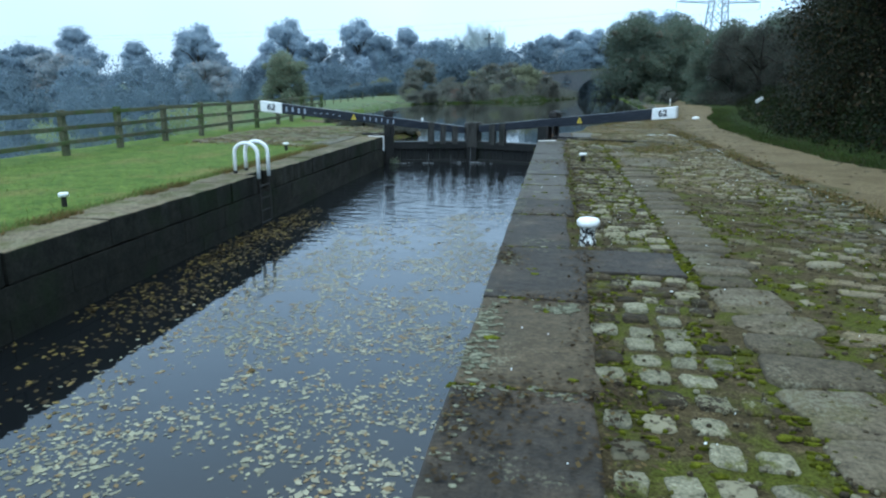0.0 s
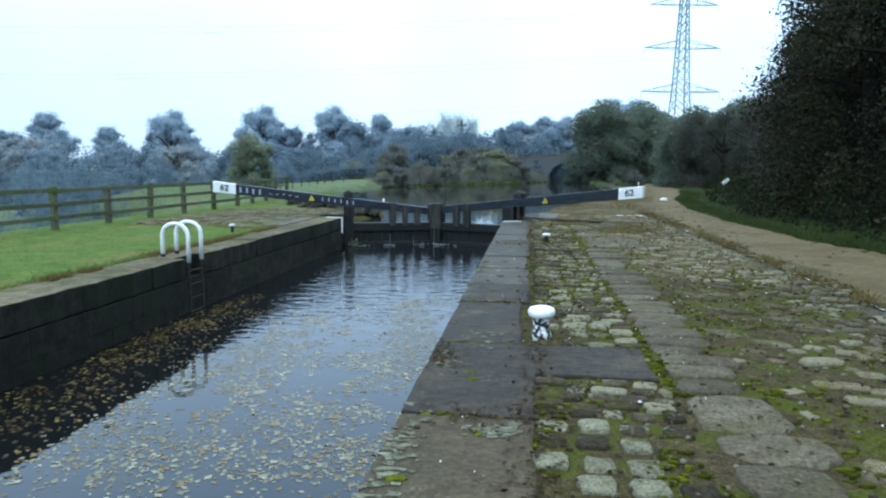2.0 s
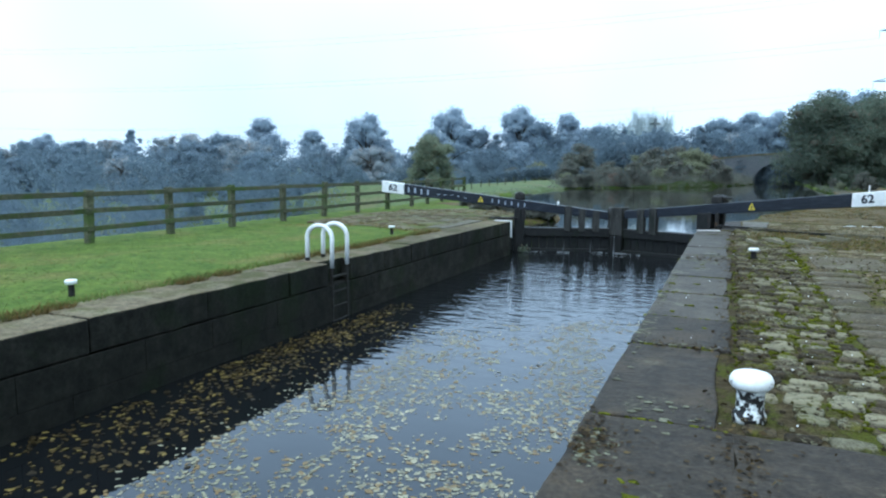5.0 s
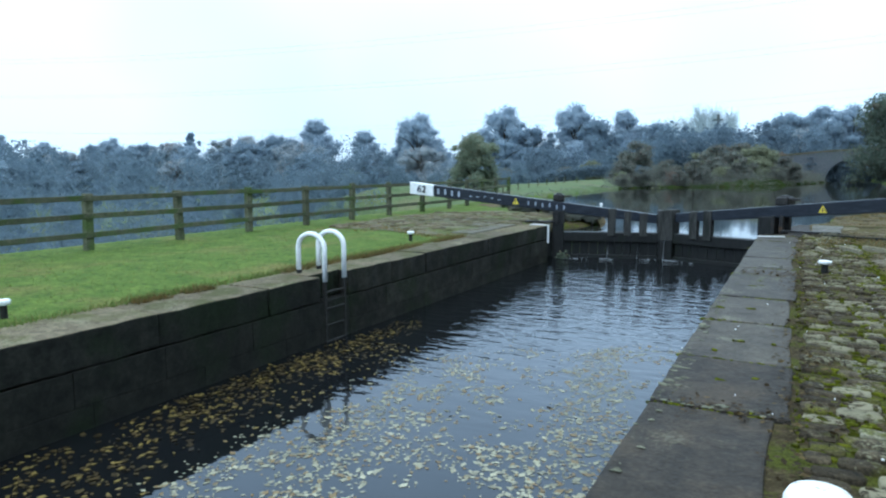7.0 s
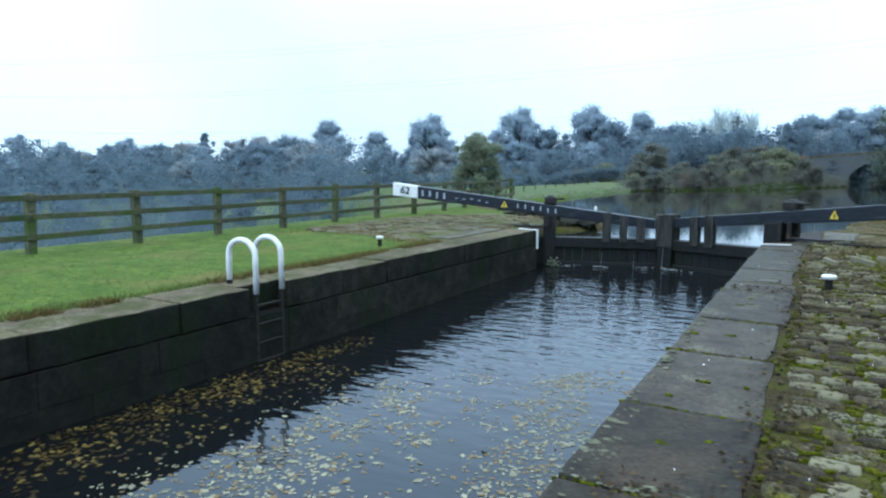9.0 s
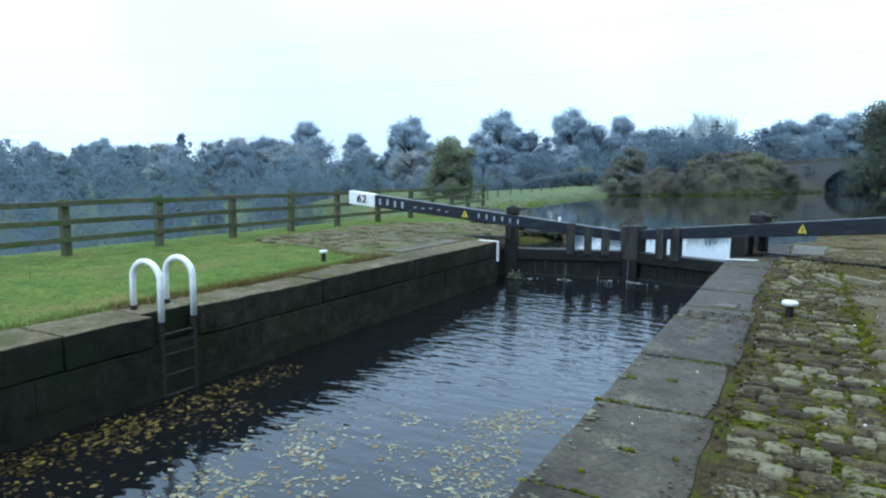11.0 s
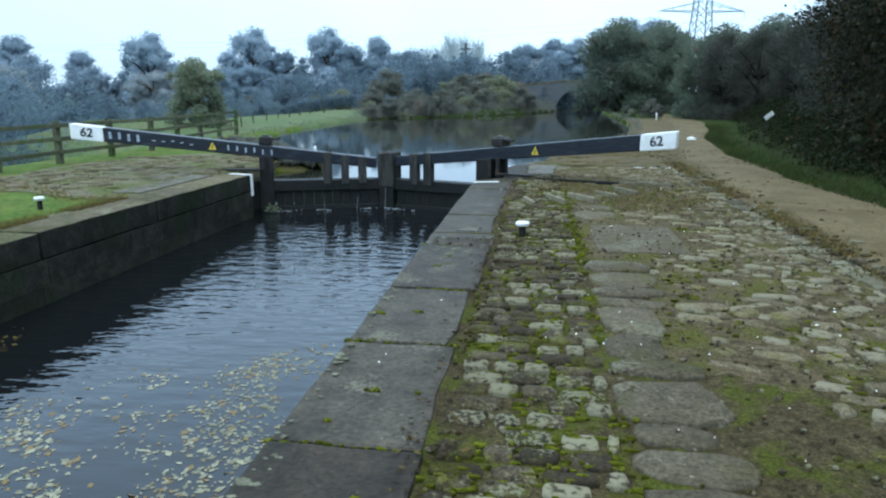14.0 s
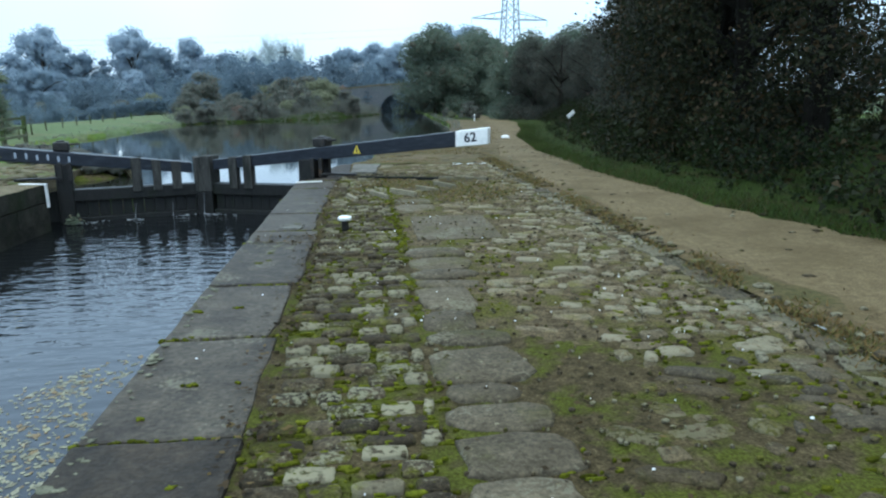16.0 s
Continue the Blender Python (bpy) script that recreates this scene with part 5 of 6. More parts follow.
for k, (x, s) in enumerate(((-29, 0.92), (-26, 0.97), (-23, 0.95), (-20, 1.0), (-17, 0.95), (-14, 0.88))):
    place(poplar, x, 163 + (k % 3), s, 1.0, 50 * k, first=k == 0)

# low woodland filling the valley, too many to count: upright crowns, each a drift of small leafy tufts
def wood(rng, trees, per, leaf):
    """Corners and faces of many crowns given as (x, y, foot, height, radius)."""
    got = []
    for x, yv, foot, tall, rad in trees:
        k = 11
        up = rng.uniform(0.12, 0.95, k)
        out = rad * np.sqrt(np.clip(1 - (1.5 * up - 0.62) ** 2, 0.05, 1)) * np.sqrt(rng.uniform(0.02, 1, k))
        way = rng.uniform(0, 6.283, k)
        tufts = np.stack([x + out * np.cos(way), yv + out * np.sin(way), foot + tall * up], 1)
        pick = rng.integers(k, size=per)
        got.append(tufts[pick] + np.clip(rng.normal(size=(per, 3)), -1.5, 1.5) * np.array([0.24, 0.24, 0.30]) * rad)
    p = np.vstack(got)
    return sprays(rng, p, leaf)


near_wood, far_wood = [], []
for k in range(330):
    yv = r.uniform(0, 100)
    x = r.uniform(-118, -24 - 0.16 * yv)
    tall = r.uniform(3.2, 6.2) * (0.62 + 0.4 * smooth(-30, -75, x))
    far_wood.append((x, yv, float(land(x, yv)), tall, tall * r.uniform(0.24, 0.4)))
for k in range(210):
    x, yv = r.uniform(-60, 5), r.uniform(84, 104)
    tall = r.uniform(3.0, 6.4)
    far_wood.append((x, yv, float(land(x, yv)), tall, tall * r.uniform(0.24, 0.4)))
for k in range(190):
    x, yv = r.uniform(-36, -17.0), r.uniform(-6, 33)
    tall = r.uniform(2.4, 4.4) * (0.75 + 0.5 * smooth(-17, -24, x))
    near_wood.append((x, yv, float(land(x, yv)), tall, tall * r.uniform(0.3, 0.42)))
for k in range(90):
    x, yv = r.uniform(-30, -15.5), r.uniform(0, 58)
    tall = r.uniform(0.8, 2.0) * (0.6 + 0.06 * (-15 - x))
    near_wood.append((x, yv, float(land(x, yv)), tall, tall * r.uniform(0.4, 0.6)))
for label, trees, per, leaf in (("scrub below the lawn fence, its green turned blue for mist", near_wood, 900, 0.10), ("woodland filling the valley, its green turned blue for mist", far_wood, 420, 0.34)):
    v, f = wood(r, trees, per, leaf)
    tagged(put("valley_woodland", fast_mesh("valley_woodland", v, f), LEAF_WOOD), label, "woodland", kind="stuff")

# waterside shrubs at the far bend
shrubs = [tree(71, 2.6, 1.7, LEAF_SHRUB, 0.15, 5200, "brownish leafy shrub at the water's edge", 0.04, 22, "bush", "shrub", "shrub", "waterside shrubs"),
          tree(72, 2.3, 1.6, LEAF_YEL, 0.15, 5200, "yellow-green leafy shrub at the water's edge", 0.04, 22, "bush", "shrub", "shrub", "waterside shrubs"),
          tree(73, 2.4, 1.5, LEAF_RUST, 0.16, 4200, "rust-coloured autumn shrub by the canal", 0.06, 20, "bush", "shrub", "shrub", "waterside shrubs")]
SHRUBS = [(-9.5, 53.6, 0, 0.9), (-7.6, 54.8, 2, 0.75), (-6.2, 55.4, 0, 1.05), (-4.6, 56.6, 1, 0.95), (-3.0, 57.2, 0, 1.0), (-1.6, 58.6, 1, 1.05), (-0.4, 60.2, 0, 0.9), (-8.8, 57.5, 0, 1.2), (-5.2, 60, 0, 1.25), (-2.4, 62, 1, 1.3),
          (-12.5, 60, 0, 1.2), (-16, 63, 1, 1.2), (-10, 66, 0, 1.4), (-4, 67, 0, 1.4), (-14, 72, 0, 1.6), (-20, 68, 0, 1.3), (-25, 70, 1, 1.4), (9.0, 56.6, 0, 0.8), (-30, 76, 0, 1.6), (-8, 76, 1, 1.6), (-6.5, 72, 0, 1.3), (-4.2, 74, 0, 1.4), (-2.6, 71, 1, 1.0), (-1.2, 73, 2, 1.1),
          (-10.6, 52.0, 0, 0.6), (-8.6, 53.3, 1, 0.6), (-7.0, 54.0, 0, 0.65), (-5.4, 54.9, 0, 0.6), (-3.9, 55.8, 0, 0.6), (-2.4, 56.8, 1, 0.6), (-0.9, 57.8, 0, 0.6), (-11.5, 55, 1, 0.8), (7.7, 60.0, 0, 0.5), (7.6, 56.5, 1, 0.4)]
seen = set()
for x, yv, k, s in SHRUBS:
    if x < 5:
        far_by = 1.0 + 0.19 * float(smooth(-10, 0, x)) + 0.02
        x, yv, s = 1.2 + far_by * (x - 1.2), 6.1 + far_by * (yv - 6.1), s * far_by
    place(shrubs[k], x, yv, s * (0.66 if yv < 71 else 0.9), r.uniform(0.8, 1.05), r.uniform(0, 360), first=k not in seen)
    seen.add(k)
# weeds and reeds along the water's edge of the canal
pts = []
for yv in np.arange(24.5, 84, 0.2):
    x = float(bank(LEFT_BANK, yv)) - r.uniform(0.0, 0.8)
    s = (0.10 + 0.34 * smooth(49, 56, yv)) * r.uniform(0.6, 1.3)
    pts.append((x, yv + r.uniform(-0.1, 0.1), float(land(x, yv)) + s * 0.6, s))
    if yv > 48:
        pts.append((float(bank(LEFT_BANK, yv)) + r.uniform(-0.3, 0.35), yv, -0.05, r.uniform(0.12, 0.26)))
    if yv > 52:
        pts.append((x - r.uniform(0.4, 1.6), yv + 0.3, float(land(x - 1, yv)) + s, s * 1.2))
    if yv > 30:
        x = float(bank(RIGHT_BANK, yv)) + r.uniform(0.0, 0.5)
        pts.append((x, yv, float(land(x, yv)) + 0.06, r.uniform(0.08, 0.2)))
v, f = leaves(r, clump_points(r, pts, 22000, 0.4), 0.085)
tagged(put("waterside_reeds", fast_mesh("waterside_reeds", v, f), LEAF_SHRUB), "brown reeds and weeds along the canal edge", "reeds", kind="stuff")
# field hedges beyond the bank, long clipped rows
for y0, x0, x1, tall in ((62, -34, -11.2, 1.0), (100, -42, -17, 1.9)):
    pts = []
    for x in np.arange(x0, x1, 0.45 * tall):
        yv = y0 + 0.12 * (x + 20) + r.uniform(-0.3, 0.3)
        foot = float(land(x, yv))
        for h in (0.3, 0.75):
            pts.append((x + r.uniform(-0.2, 0.2), yv, foot + tall * h + 0.25 * smooth(-30, -11, x), tall * r.uniform(0.36, 0.5)))
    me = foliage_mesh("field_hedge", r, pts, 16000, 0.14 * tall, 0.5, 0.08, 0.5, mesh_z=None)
    tagged(put("field_hedge", me, LEAF_WOOD), "clipped field hedge across the far bank, mist in its colour", "hedge", "field hedges")
bush = tree(74, 3.0, 1.7, LEAF_FARDARK, 0.25, 3500, "lone rounded bush in the far field, paled for haze", 0.05, 20, "round", "bush", "bush")
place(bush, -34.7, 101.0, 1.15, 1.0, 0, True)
# bush on the bank behind the lawn-side gate
reed = tree(75, 0.75, 0.55, LEAF_SHRUB, 0.07, 2600, "brown waterside weeds at the bank above the gate", 0.03, 16, "bush", "weeds", "waterside_weeds")
for k, (x, yv, s) in enumerate(((-5.0, 22.0, 0.8), (-5.2, 21.6, 0.9), (-4.7, 22.3, 0.7), (-6.0, 22.3, 1.0), (-5.6, 22.9, 0.9), (-6.6, 22.9, 1.0), (-6.2, 23.6, 0.9), (-7.0, 24.2, 1.0), (-7.8, 24.9, 1.0), (-4.45, 21.5, 0.75), (-4.3, 21.9, 0.6), (-4.9, 21.3, 0.7), (-4.55, 21.0, 0.32), (-4.1, 21.25, 0.34), (-4.3, 21.4, 0.5))):
    place(reed, x, yv, s, 0.55, 77 * k, first=k == 0)

# ---------------------------------------------------------------- far built things
bridge = thing("canal_bridge", "old brick arch bridge over the canal", "bridge", at=(5.2, 83.0, 0))
bm = bmesh.new()
outer, inner = [], []
N = 14
for k in range(N + 1):
    a = math.pi * k / N
    inner.append((-2.6 * math.cos(a), UPPER_Z - 0.3 + 2.65 * math.sin(a)))
wid = 9.0
topline = [(-wid, 2.2), (-2.6, 2.85), (0, 3.0), (2.6, 2.85), (wid, 2.2)]
front = []
for yv in (0.0, 5.0):
    arch = [bm.verts.new((x, yv, z)) for x, z in inner]
    tops = [bm.verts.new((-wid + 2 * wid * k / N, yv, float(np.interp(-wid + 2 * wid * k / N, [p[0] for p in topline], [p[1] for p in topline])))) for k in range(N + 1)]
    lowl, lowr = bm.verts.new((-wid, yv, -1.5)), bm.verts.new((wid, yv, -1.5))
    basel, baser = bm.verts.new((-2.6, yv, -1.5)), bm.verts.new((2.6, yv, -1.5))
    front.append((arch, tops, lowl, lowr, basel, baser))
    for k in range(N):
        bm.faces.new((arch[k], arch[k + 1], tops[k + 1], tops[k]))
    bm.faces.new((lowl, basel, arch[0], tops[0]))
    bm.faces.new((baser, lowr, tops[N], arch[N]))
(a0, t0, ll0, lr0, bl0, br0), (a1, t1, ll1, lr1, bl1, br1) = front
for k in range(N):
    bm.faces.new((a0[k], a1[k], a1[k + 1], a0[k + 1]))
    bm.faces.new((t0[k], t0[k + 1], t1[k + 1], t1[k]))
bm.faces.new((bl0, bl1, a1[0], a0[0]))
bm.faces.new((br0, a0[N], a1[N], br1))
bmesh.ops.recalc_face_normals(bm, faces=bm.faces)
part("arch", bm, BRICK, bridge, "brick arch and spandrels, shade and haze in the colour")
for yv in (0.15, 4.85):
    bm = bmesh.new()
    for (x0, z0), (x1, z1) in zip(topline, topline[1:]):
        vs = [bm.verts.new((x, yv + dy, z + dz)) for x, z in ((x0, z0), (x1, z1)) for dy in (-0.2, 0.2) for dz in (0.0, 0.16)]
        for q in ((0, 2, 6, 4), (1, 5, 7, 3), (0, 4, 5, 1), (2, 3, 7, 6), (0, 1, 3, 2), (4, 6, 7, 5)):
            bm.faces.new([vs[t] for t in q])
    bmesh.ops.recalc_face_normals(bm, faces=bm.faces)
    part("parapet_coping", bm, COPE_L, bridge, "paler stone parapet coping")

# pylon: four legs, lattice bracing, three pairs of cross-arms
PYX, PYY = 29.8, 140.0
pylon = thing("pylon", "tall lattice electricity pylon, its grey steel tinted for mist", "pylon", at=(PYX, PYY, -4.4), turn=10)
pylon.matrix_basis = pylon.matrix_basis @ Matrix.Diagonal((0.85, 0.85, 0.85, 1))


def pyl_half(z):
    return float(np.interp(z, [0, 14, 24.5, 46], [3.9, 2.3, 1.55, 0.75]))


bm = bmesh.new()
for sx in (-1, 1):
    for sy in (-1, 1):
        for z0, z1 in ((0, 14), (14, 24.5), (24.5, 46)):
            bar(bm, (sx * pyl_half(z0), sy * pyl_half(z0), z0), (sx * pyl_half(z1), sy * pyl_half(z1), z1), 0.17, 4)
        bar(bm, (sx * 0.75, sy * 0.75, 46), (0, 0, 50), 0.10, 4)
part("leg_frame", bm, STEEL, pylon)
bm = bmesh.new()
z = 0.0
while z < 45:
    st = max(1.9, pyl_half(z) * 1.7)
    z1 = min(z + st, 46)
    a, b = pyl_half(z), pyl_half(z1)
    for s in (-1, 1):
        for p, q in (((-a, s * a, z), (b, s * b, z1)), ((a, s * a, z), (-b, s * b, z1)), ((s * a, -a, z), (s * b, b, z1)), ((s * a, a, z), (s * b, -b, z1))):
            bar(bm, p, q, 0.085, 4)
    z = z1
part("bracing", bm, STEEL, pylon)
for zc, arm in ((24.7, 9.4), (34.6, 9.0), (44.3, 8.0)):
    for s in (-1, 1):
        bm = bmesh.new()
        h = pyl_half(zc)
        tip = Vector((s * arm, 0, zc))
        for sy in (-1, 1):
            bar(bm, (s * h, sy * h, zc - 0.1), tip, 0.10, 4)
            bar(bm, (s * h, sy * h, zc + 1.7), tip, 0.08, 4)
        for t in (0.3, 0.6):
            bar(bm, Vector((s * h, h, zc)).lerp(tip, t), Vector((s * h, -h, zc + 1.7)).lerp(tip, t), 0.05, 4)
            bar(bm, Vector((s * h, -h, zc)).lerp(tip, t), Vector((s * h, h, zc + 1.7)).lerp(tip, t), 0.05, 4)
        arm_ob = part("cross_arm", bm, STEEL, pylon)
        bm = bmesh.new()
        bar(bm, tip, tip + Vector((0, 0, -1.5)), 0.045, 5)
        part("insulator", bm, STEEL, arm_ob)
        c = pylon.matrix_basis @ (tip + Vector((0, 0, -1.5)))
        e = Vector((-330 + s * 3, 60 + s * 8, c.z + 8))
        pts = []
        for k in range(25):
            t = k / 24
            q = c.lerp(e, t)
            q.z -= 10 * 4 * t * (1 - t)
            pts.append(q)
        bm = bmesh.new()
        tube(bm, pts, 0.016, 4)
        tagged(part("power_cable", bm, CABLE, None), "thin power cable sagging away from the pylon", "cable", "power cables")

# telegraph pole, white marker post, tilted board, pale stone
pole = thing("telegraph_pole", "distant timber telegraph pole, greyed for haze", "pole", at=(-12.6, 128, float(land(-12.6, 128)) - 0.5))
bm = bmesh.new()
bar(bm, (0, 0, 0), (0, 0, 10.9 - float(land(-12.6, 128))), 0.30, 8, 0.22)
# the pole borrows the greyed brick tone, haze included
part("shaft", bm, BRICK, pole)
part("crossbar", boxed((-0.9, -0.08, 9.6), (0.9, 0.08, 9.85), bevel=0.02), BRICK, pole)
bm = bmesh.new()
lathe(bm, [(0.042, -0.2), (0.042, 0.25), (0.05, 0.29), (0.046, 0.40), (0.02, 0.44)], 10, (8.35, 50.2, float(land(8.35, 50.2))))
tagged(part("marker_post", bm, WHITE, None), "small white marker post beside the towpath", "post")
board = thing("notice_board", "white board leaning over beside the hedge", "sign", at=(8.75, 30.8, float(land(8.75, 30.8)) - 0.2), turn=12)
bm = bmesh.new()
bar(bm, (0.0, 0.03, -0.2), (0.2, 0.03, 1.12), 0.03, 8)
part("leaning_post", bm, BARK, board)
part("panel", boxed((-0.17, -0.02, -0.075), (0.17, 0.015, 0.075), Matrix.Translation((0.14, -0.03, 1.02)) @ pose(0, 0, 0, 0, -36, 0), bevel=0.01), WHITE, board)
v, f = stone_arrays(np.random.default_rng(9), 0.28, 0.22, 0.16, 9, 0.4, 0.12, 0.3)
tagged(put("edge_stone", fast_mesh("edge_stone", v, f), WHITE, m=pose(6.25, 30.0, float(land(6.25, 30.0)) + 0.10)), "white-painted stone at the towpath's edge", "stone")

# ---------------------------------------------------------------- floating leaves and litter
r = np.random.default_rng(81)


def raft(n, inside, weight):
    """Places on the chamber water, thicker where a slow drift noise is high."""
    got = []
    while len(got) < n:
        x, yv = r.uniform(XL + 0.05, -0.03), r.uniform(-6, 12.2)
        if not inside(x, yv):
            continue
        d = noise.noise((x * 1.3, yv * 1.1, 3.7)) + 0.9 * noise.noise((x * 3.4, yv * 3.0, 8.1))
        if r.random() < 1 / (1 + math.exp(-weight * (d + 0.04))):
            got.append((x, yv, WATER_Z + 0.002 + r.uniform(0, 0.002)))
    return np.array(got)


def edge_of_raft(x):
    return 12.0 + 0.68 * (x + 0.65) + 0.18 * math.sin(x * 5)


p = raft(13500, lambda x, yv: yv < edge_of_raft(x) + r.normal() * 0.12 and x > -2.86 - 0.4 * r.random() ** 3, 9)
p2 = raft(3600, lambda x, yv: yv < edge_of_raft(x) and x > -2.95, 7)
v, f = leaves(r, np.vstack([p, p2]), 0.040 + 0.028 * (np.arange(len(p) + len(p2)) >= len(p))[:, None], 0.998, 0.03)
tagged(put("floating_leaves", fast_mesh("floating_leaves", v, f), LITTER), "yellowed leaves floating on the lock water, paler for sky sheen", "leaves", kind="stuff")
# browner leaves fill the wall's dark reflection, where the pale ones stop
p = raft(950, lambda x, yv: yv < 10.9 - 0.2 * abs(x + 4.2) and x < -2.85 - 0.8 * r.random() - 0.35 * math.sin(yv * 1.1) and r.random() < 0.25 + 0.75 * smooth(2.5, 6, yv), 14)
mats = [(-3.72, 7.9, 0.30, 0.55), (-3.95, 8.9, 0.16, 0.5), (-3.75, 9.9, 0.20, 0.45), (-3.5, 6.6, 0.3, 0.5), (-3.9, 10.9, 0.14, 0.5)]
drift = np.vstack([np.stack([x + r.normal(size=230) * a, yv + r.normal(size=230) * b, np.full(230, WATER_Z + 0.004) + r.uniform(0, 0.006, 230)], 1) for x, yv, a, b in mats])
drift = drift[drift[:, 0] > XL + 0.06]
v, f = leaves(r, np.vstack([p, drift]), 0.054, 0.97, 0.12)
tagged(put("floating_leaves", fast_mesh("floating_leaves", v, f), LITTER_BROWN), "sodden brown leaves by the lock wall, darkened for its reflection", "leaves", kind="stuff")
# leaf litter and white grit on the paving
pts = []
for k in range(7500):
    q = r.random()
    if q < 0.035:
        x, yv = abs(r.normal()) * 0.28 + 0.02, 3.34 - abs(r.normal()) * 0.4
    elif q < 0.06:
        x, yv = abs(r.normal()) * 0.12 + 0.02, 5.95 + r.normal() * 0.16
    elif q < 0.16:
        x, yv = r.uniform(0.1, 0.95), r.choice([3.42, 4.84, 7.93, 12.98, 13.2]) + r.normal() * 0.09
    elif q < 0.45:
        x, yv = 0.74 + r.normal() * 0.08, r.uniform(1.0, 18)
    else:
        x, yv = r.uniform(0.75, 4.05), r.uniform(1.0, 19)
        if noise.noise((x * 1.1, yv * 0.7, 9.3)) < -0.02 + 0.25 * (x < 1.8):
            continue
    pts.append((x, yv, 0.012 + r.uniform(0, 0.008)))
v, f = leaves(r, np.array(pts), 0.034, 0.93, 0.3)
tagged(put("leaf_litter", fast_mesh("leaf_litter", v, f), LITTER_DARK), "small brown fallen leaves on the paving", "leaves", kind="stuff")
pieces = []
for k in range(190):
    x, yv, s = r.uniform(0.7, 3.95) if r.random() < 0.9 else r.uniform(0.1, 0.7), r.uniform(1.6, 18), 0.004 + 0.013 * r.random() ** 3
    v, f = stone_arrays(r, s * 1.3, s, 0.006, 6, 0.2, 0.2, 0.4)
    pieces.append((v + np.array([x, yv, 0.012]), f))
tagged(put("white_grit", joined("white_grit", pieces, WHITE), WHITE), "scattered white chips and droppings on the stones", "grit", kind="stuff")
pieces = []
for k in range(3600):
    x, yv = r.uniform(0.70, 4.12), 1.0 + 18 * r.random() ** 1.4
    s = r.uniform(0.008, 0.028)
    v, f = stone_arrays(r, s * 1.4, s, 0.012, 6, 0.2, 0.3, 0.5)
    pieces.append((v + np.array([x, yv, r.uniform(-0.010, 0.006)]), f))
tagged(put("crumbs", joined("crumbs", pieces, SETT_FAR), SETT_FAR), "crumbs of stone and earth strewn over the paving", "crumbs", kind="stuff")
# leaves and pebbles along the towpath
k = 2600
ly = r.uniform(1, 44, k)
lx = np.where(r.random(k) < 0.6, np.interp(ly, [w[0] for w in ways], [w[1] for w in ways]) + r.normal(size=k) * 0.3, np.interp(ly, [w[0] for w in ways], [w[2] for w in ways]) + r.normal(size=k) * 0.35)
v, f = leaves(r, np.stack([lx, ly, land(lx, ly) + 0.034], 1), 0.036, 0.93, 0.3)
tagged(put("leaf_litter", fast_mesh("leaf_litter", v, f), LITTER_DARK), "brown fallen leaves along the towpath edges", "leaves", kind="stuff")
pieces = []
for k in range(380):
    yv = r.uniform(1, 26)
    lo_, hi_ = np.interp(yv, [w[0] for w in ways], [w[1] for w in ways]), np.interp(yv, [w[0] for w in ways], [w[2] for w in ways])
    x = 4.16 + r.normal() * 0.12 if r.random() < 0.7 else r.uniform(lo_, hi_)
    s = r.uniform(0.02, 0.06) + 0.08 * r.random() ** 5
    v, f = stone_arrays(r, s * 1.3, s, 0.02, 7, 0.3, 0.2, 0.4)
    pieces.append((v + np.array([x, yv, float(land(x, yv)) + 0.036]), f))
tagged(put("pebbles", joined("pebbles", pieces, SETT_FAR), SETT_FAR), "small stones trodden into the path edge", "pebbles", kind="stuff")
# lichen crusts, thickest along the worn coping edge
pieces = []
spots = [(0.58, 4.66, 0.11, 0.05, 90), (0.07, 4.35, 0.06, 0.25, 110), (0.06, 3.75, 0.05, 0.18, 70), (0.10, 5.85, 0.07, 0.14, 60), (0.30, 3.36, 0.22, 0.03, 40), (0.07, 2.6, 0.06, 0.4, 50), (0.30, 12.7, 0.18, 0.22, 60), (0.05, 8.3, 0.04, 0.6, 45), (0.05, 10.6, 0.03, 0.8, 40), (0.35, 7.95, 0.2, 0.03, 25), (0.40, 6.5, 0.18, 0.12, 22)]
for cx, cy, ex, ey, count in spots:
    for k in range(count):
        s = r.uniform(0.006, 0.02) + 0.03 * r.random() ** 3
        v, f = stone_arrays(r, s * 1.5, s, 0.004, 8, 0.1, 0.5, 0.1)
        x = cx + r.normal() * ex
        if 0.012 < x < 0.66:
            pieces.append((v + np.array([x, cy + r.normal() * ey, 0.0065]), f))
tagged(put("lichen", joined("lichen", pieces, LICHEN), LICHEN), "pale grey-green lichen crusts on the coping stones", "lichen", kind="stuff")
# moss cushions in the joints
pieces = []
for j in JOINTS:
    c = r.uniform(0, 0.69, 3)
    for k in range(24):
        x = float(np.clip(c[k % 3] + r.normal() * 0.11, 0.0, 0.69))
        v, f = stone_arrays(r, r.uniform(0.012, 0.05), r.uniform(0.008, 0.024), 0.016, 8, 0.1, 0.45, 0.2)
        pieces.append((v + np.array([x, j + r.normal() * 0.009, r.uniform(-0.008, 0.004)]), f))
for k in range(16):
    s = r.uniform(0.015, 0.04)
    v, f = stone_arrays(r, s * 2, s * 1.3, 0.012, 9, 0.1, 0.45, 0.4)
    pieces.append((v + np.array([r.uniform(0.06, 0.66), r.uniform(1, 18), 0.008]), f))
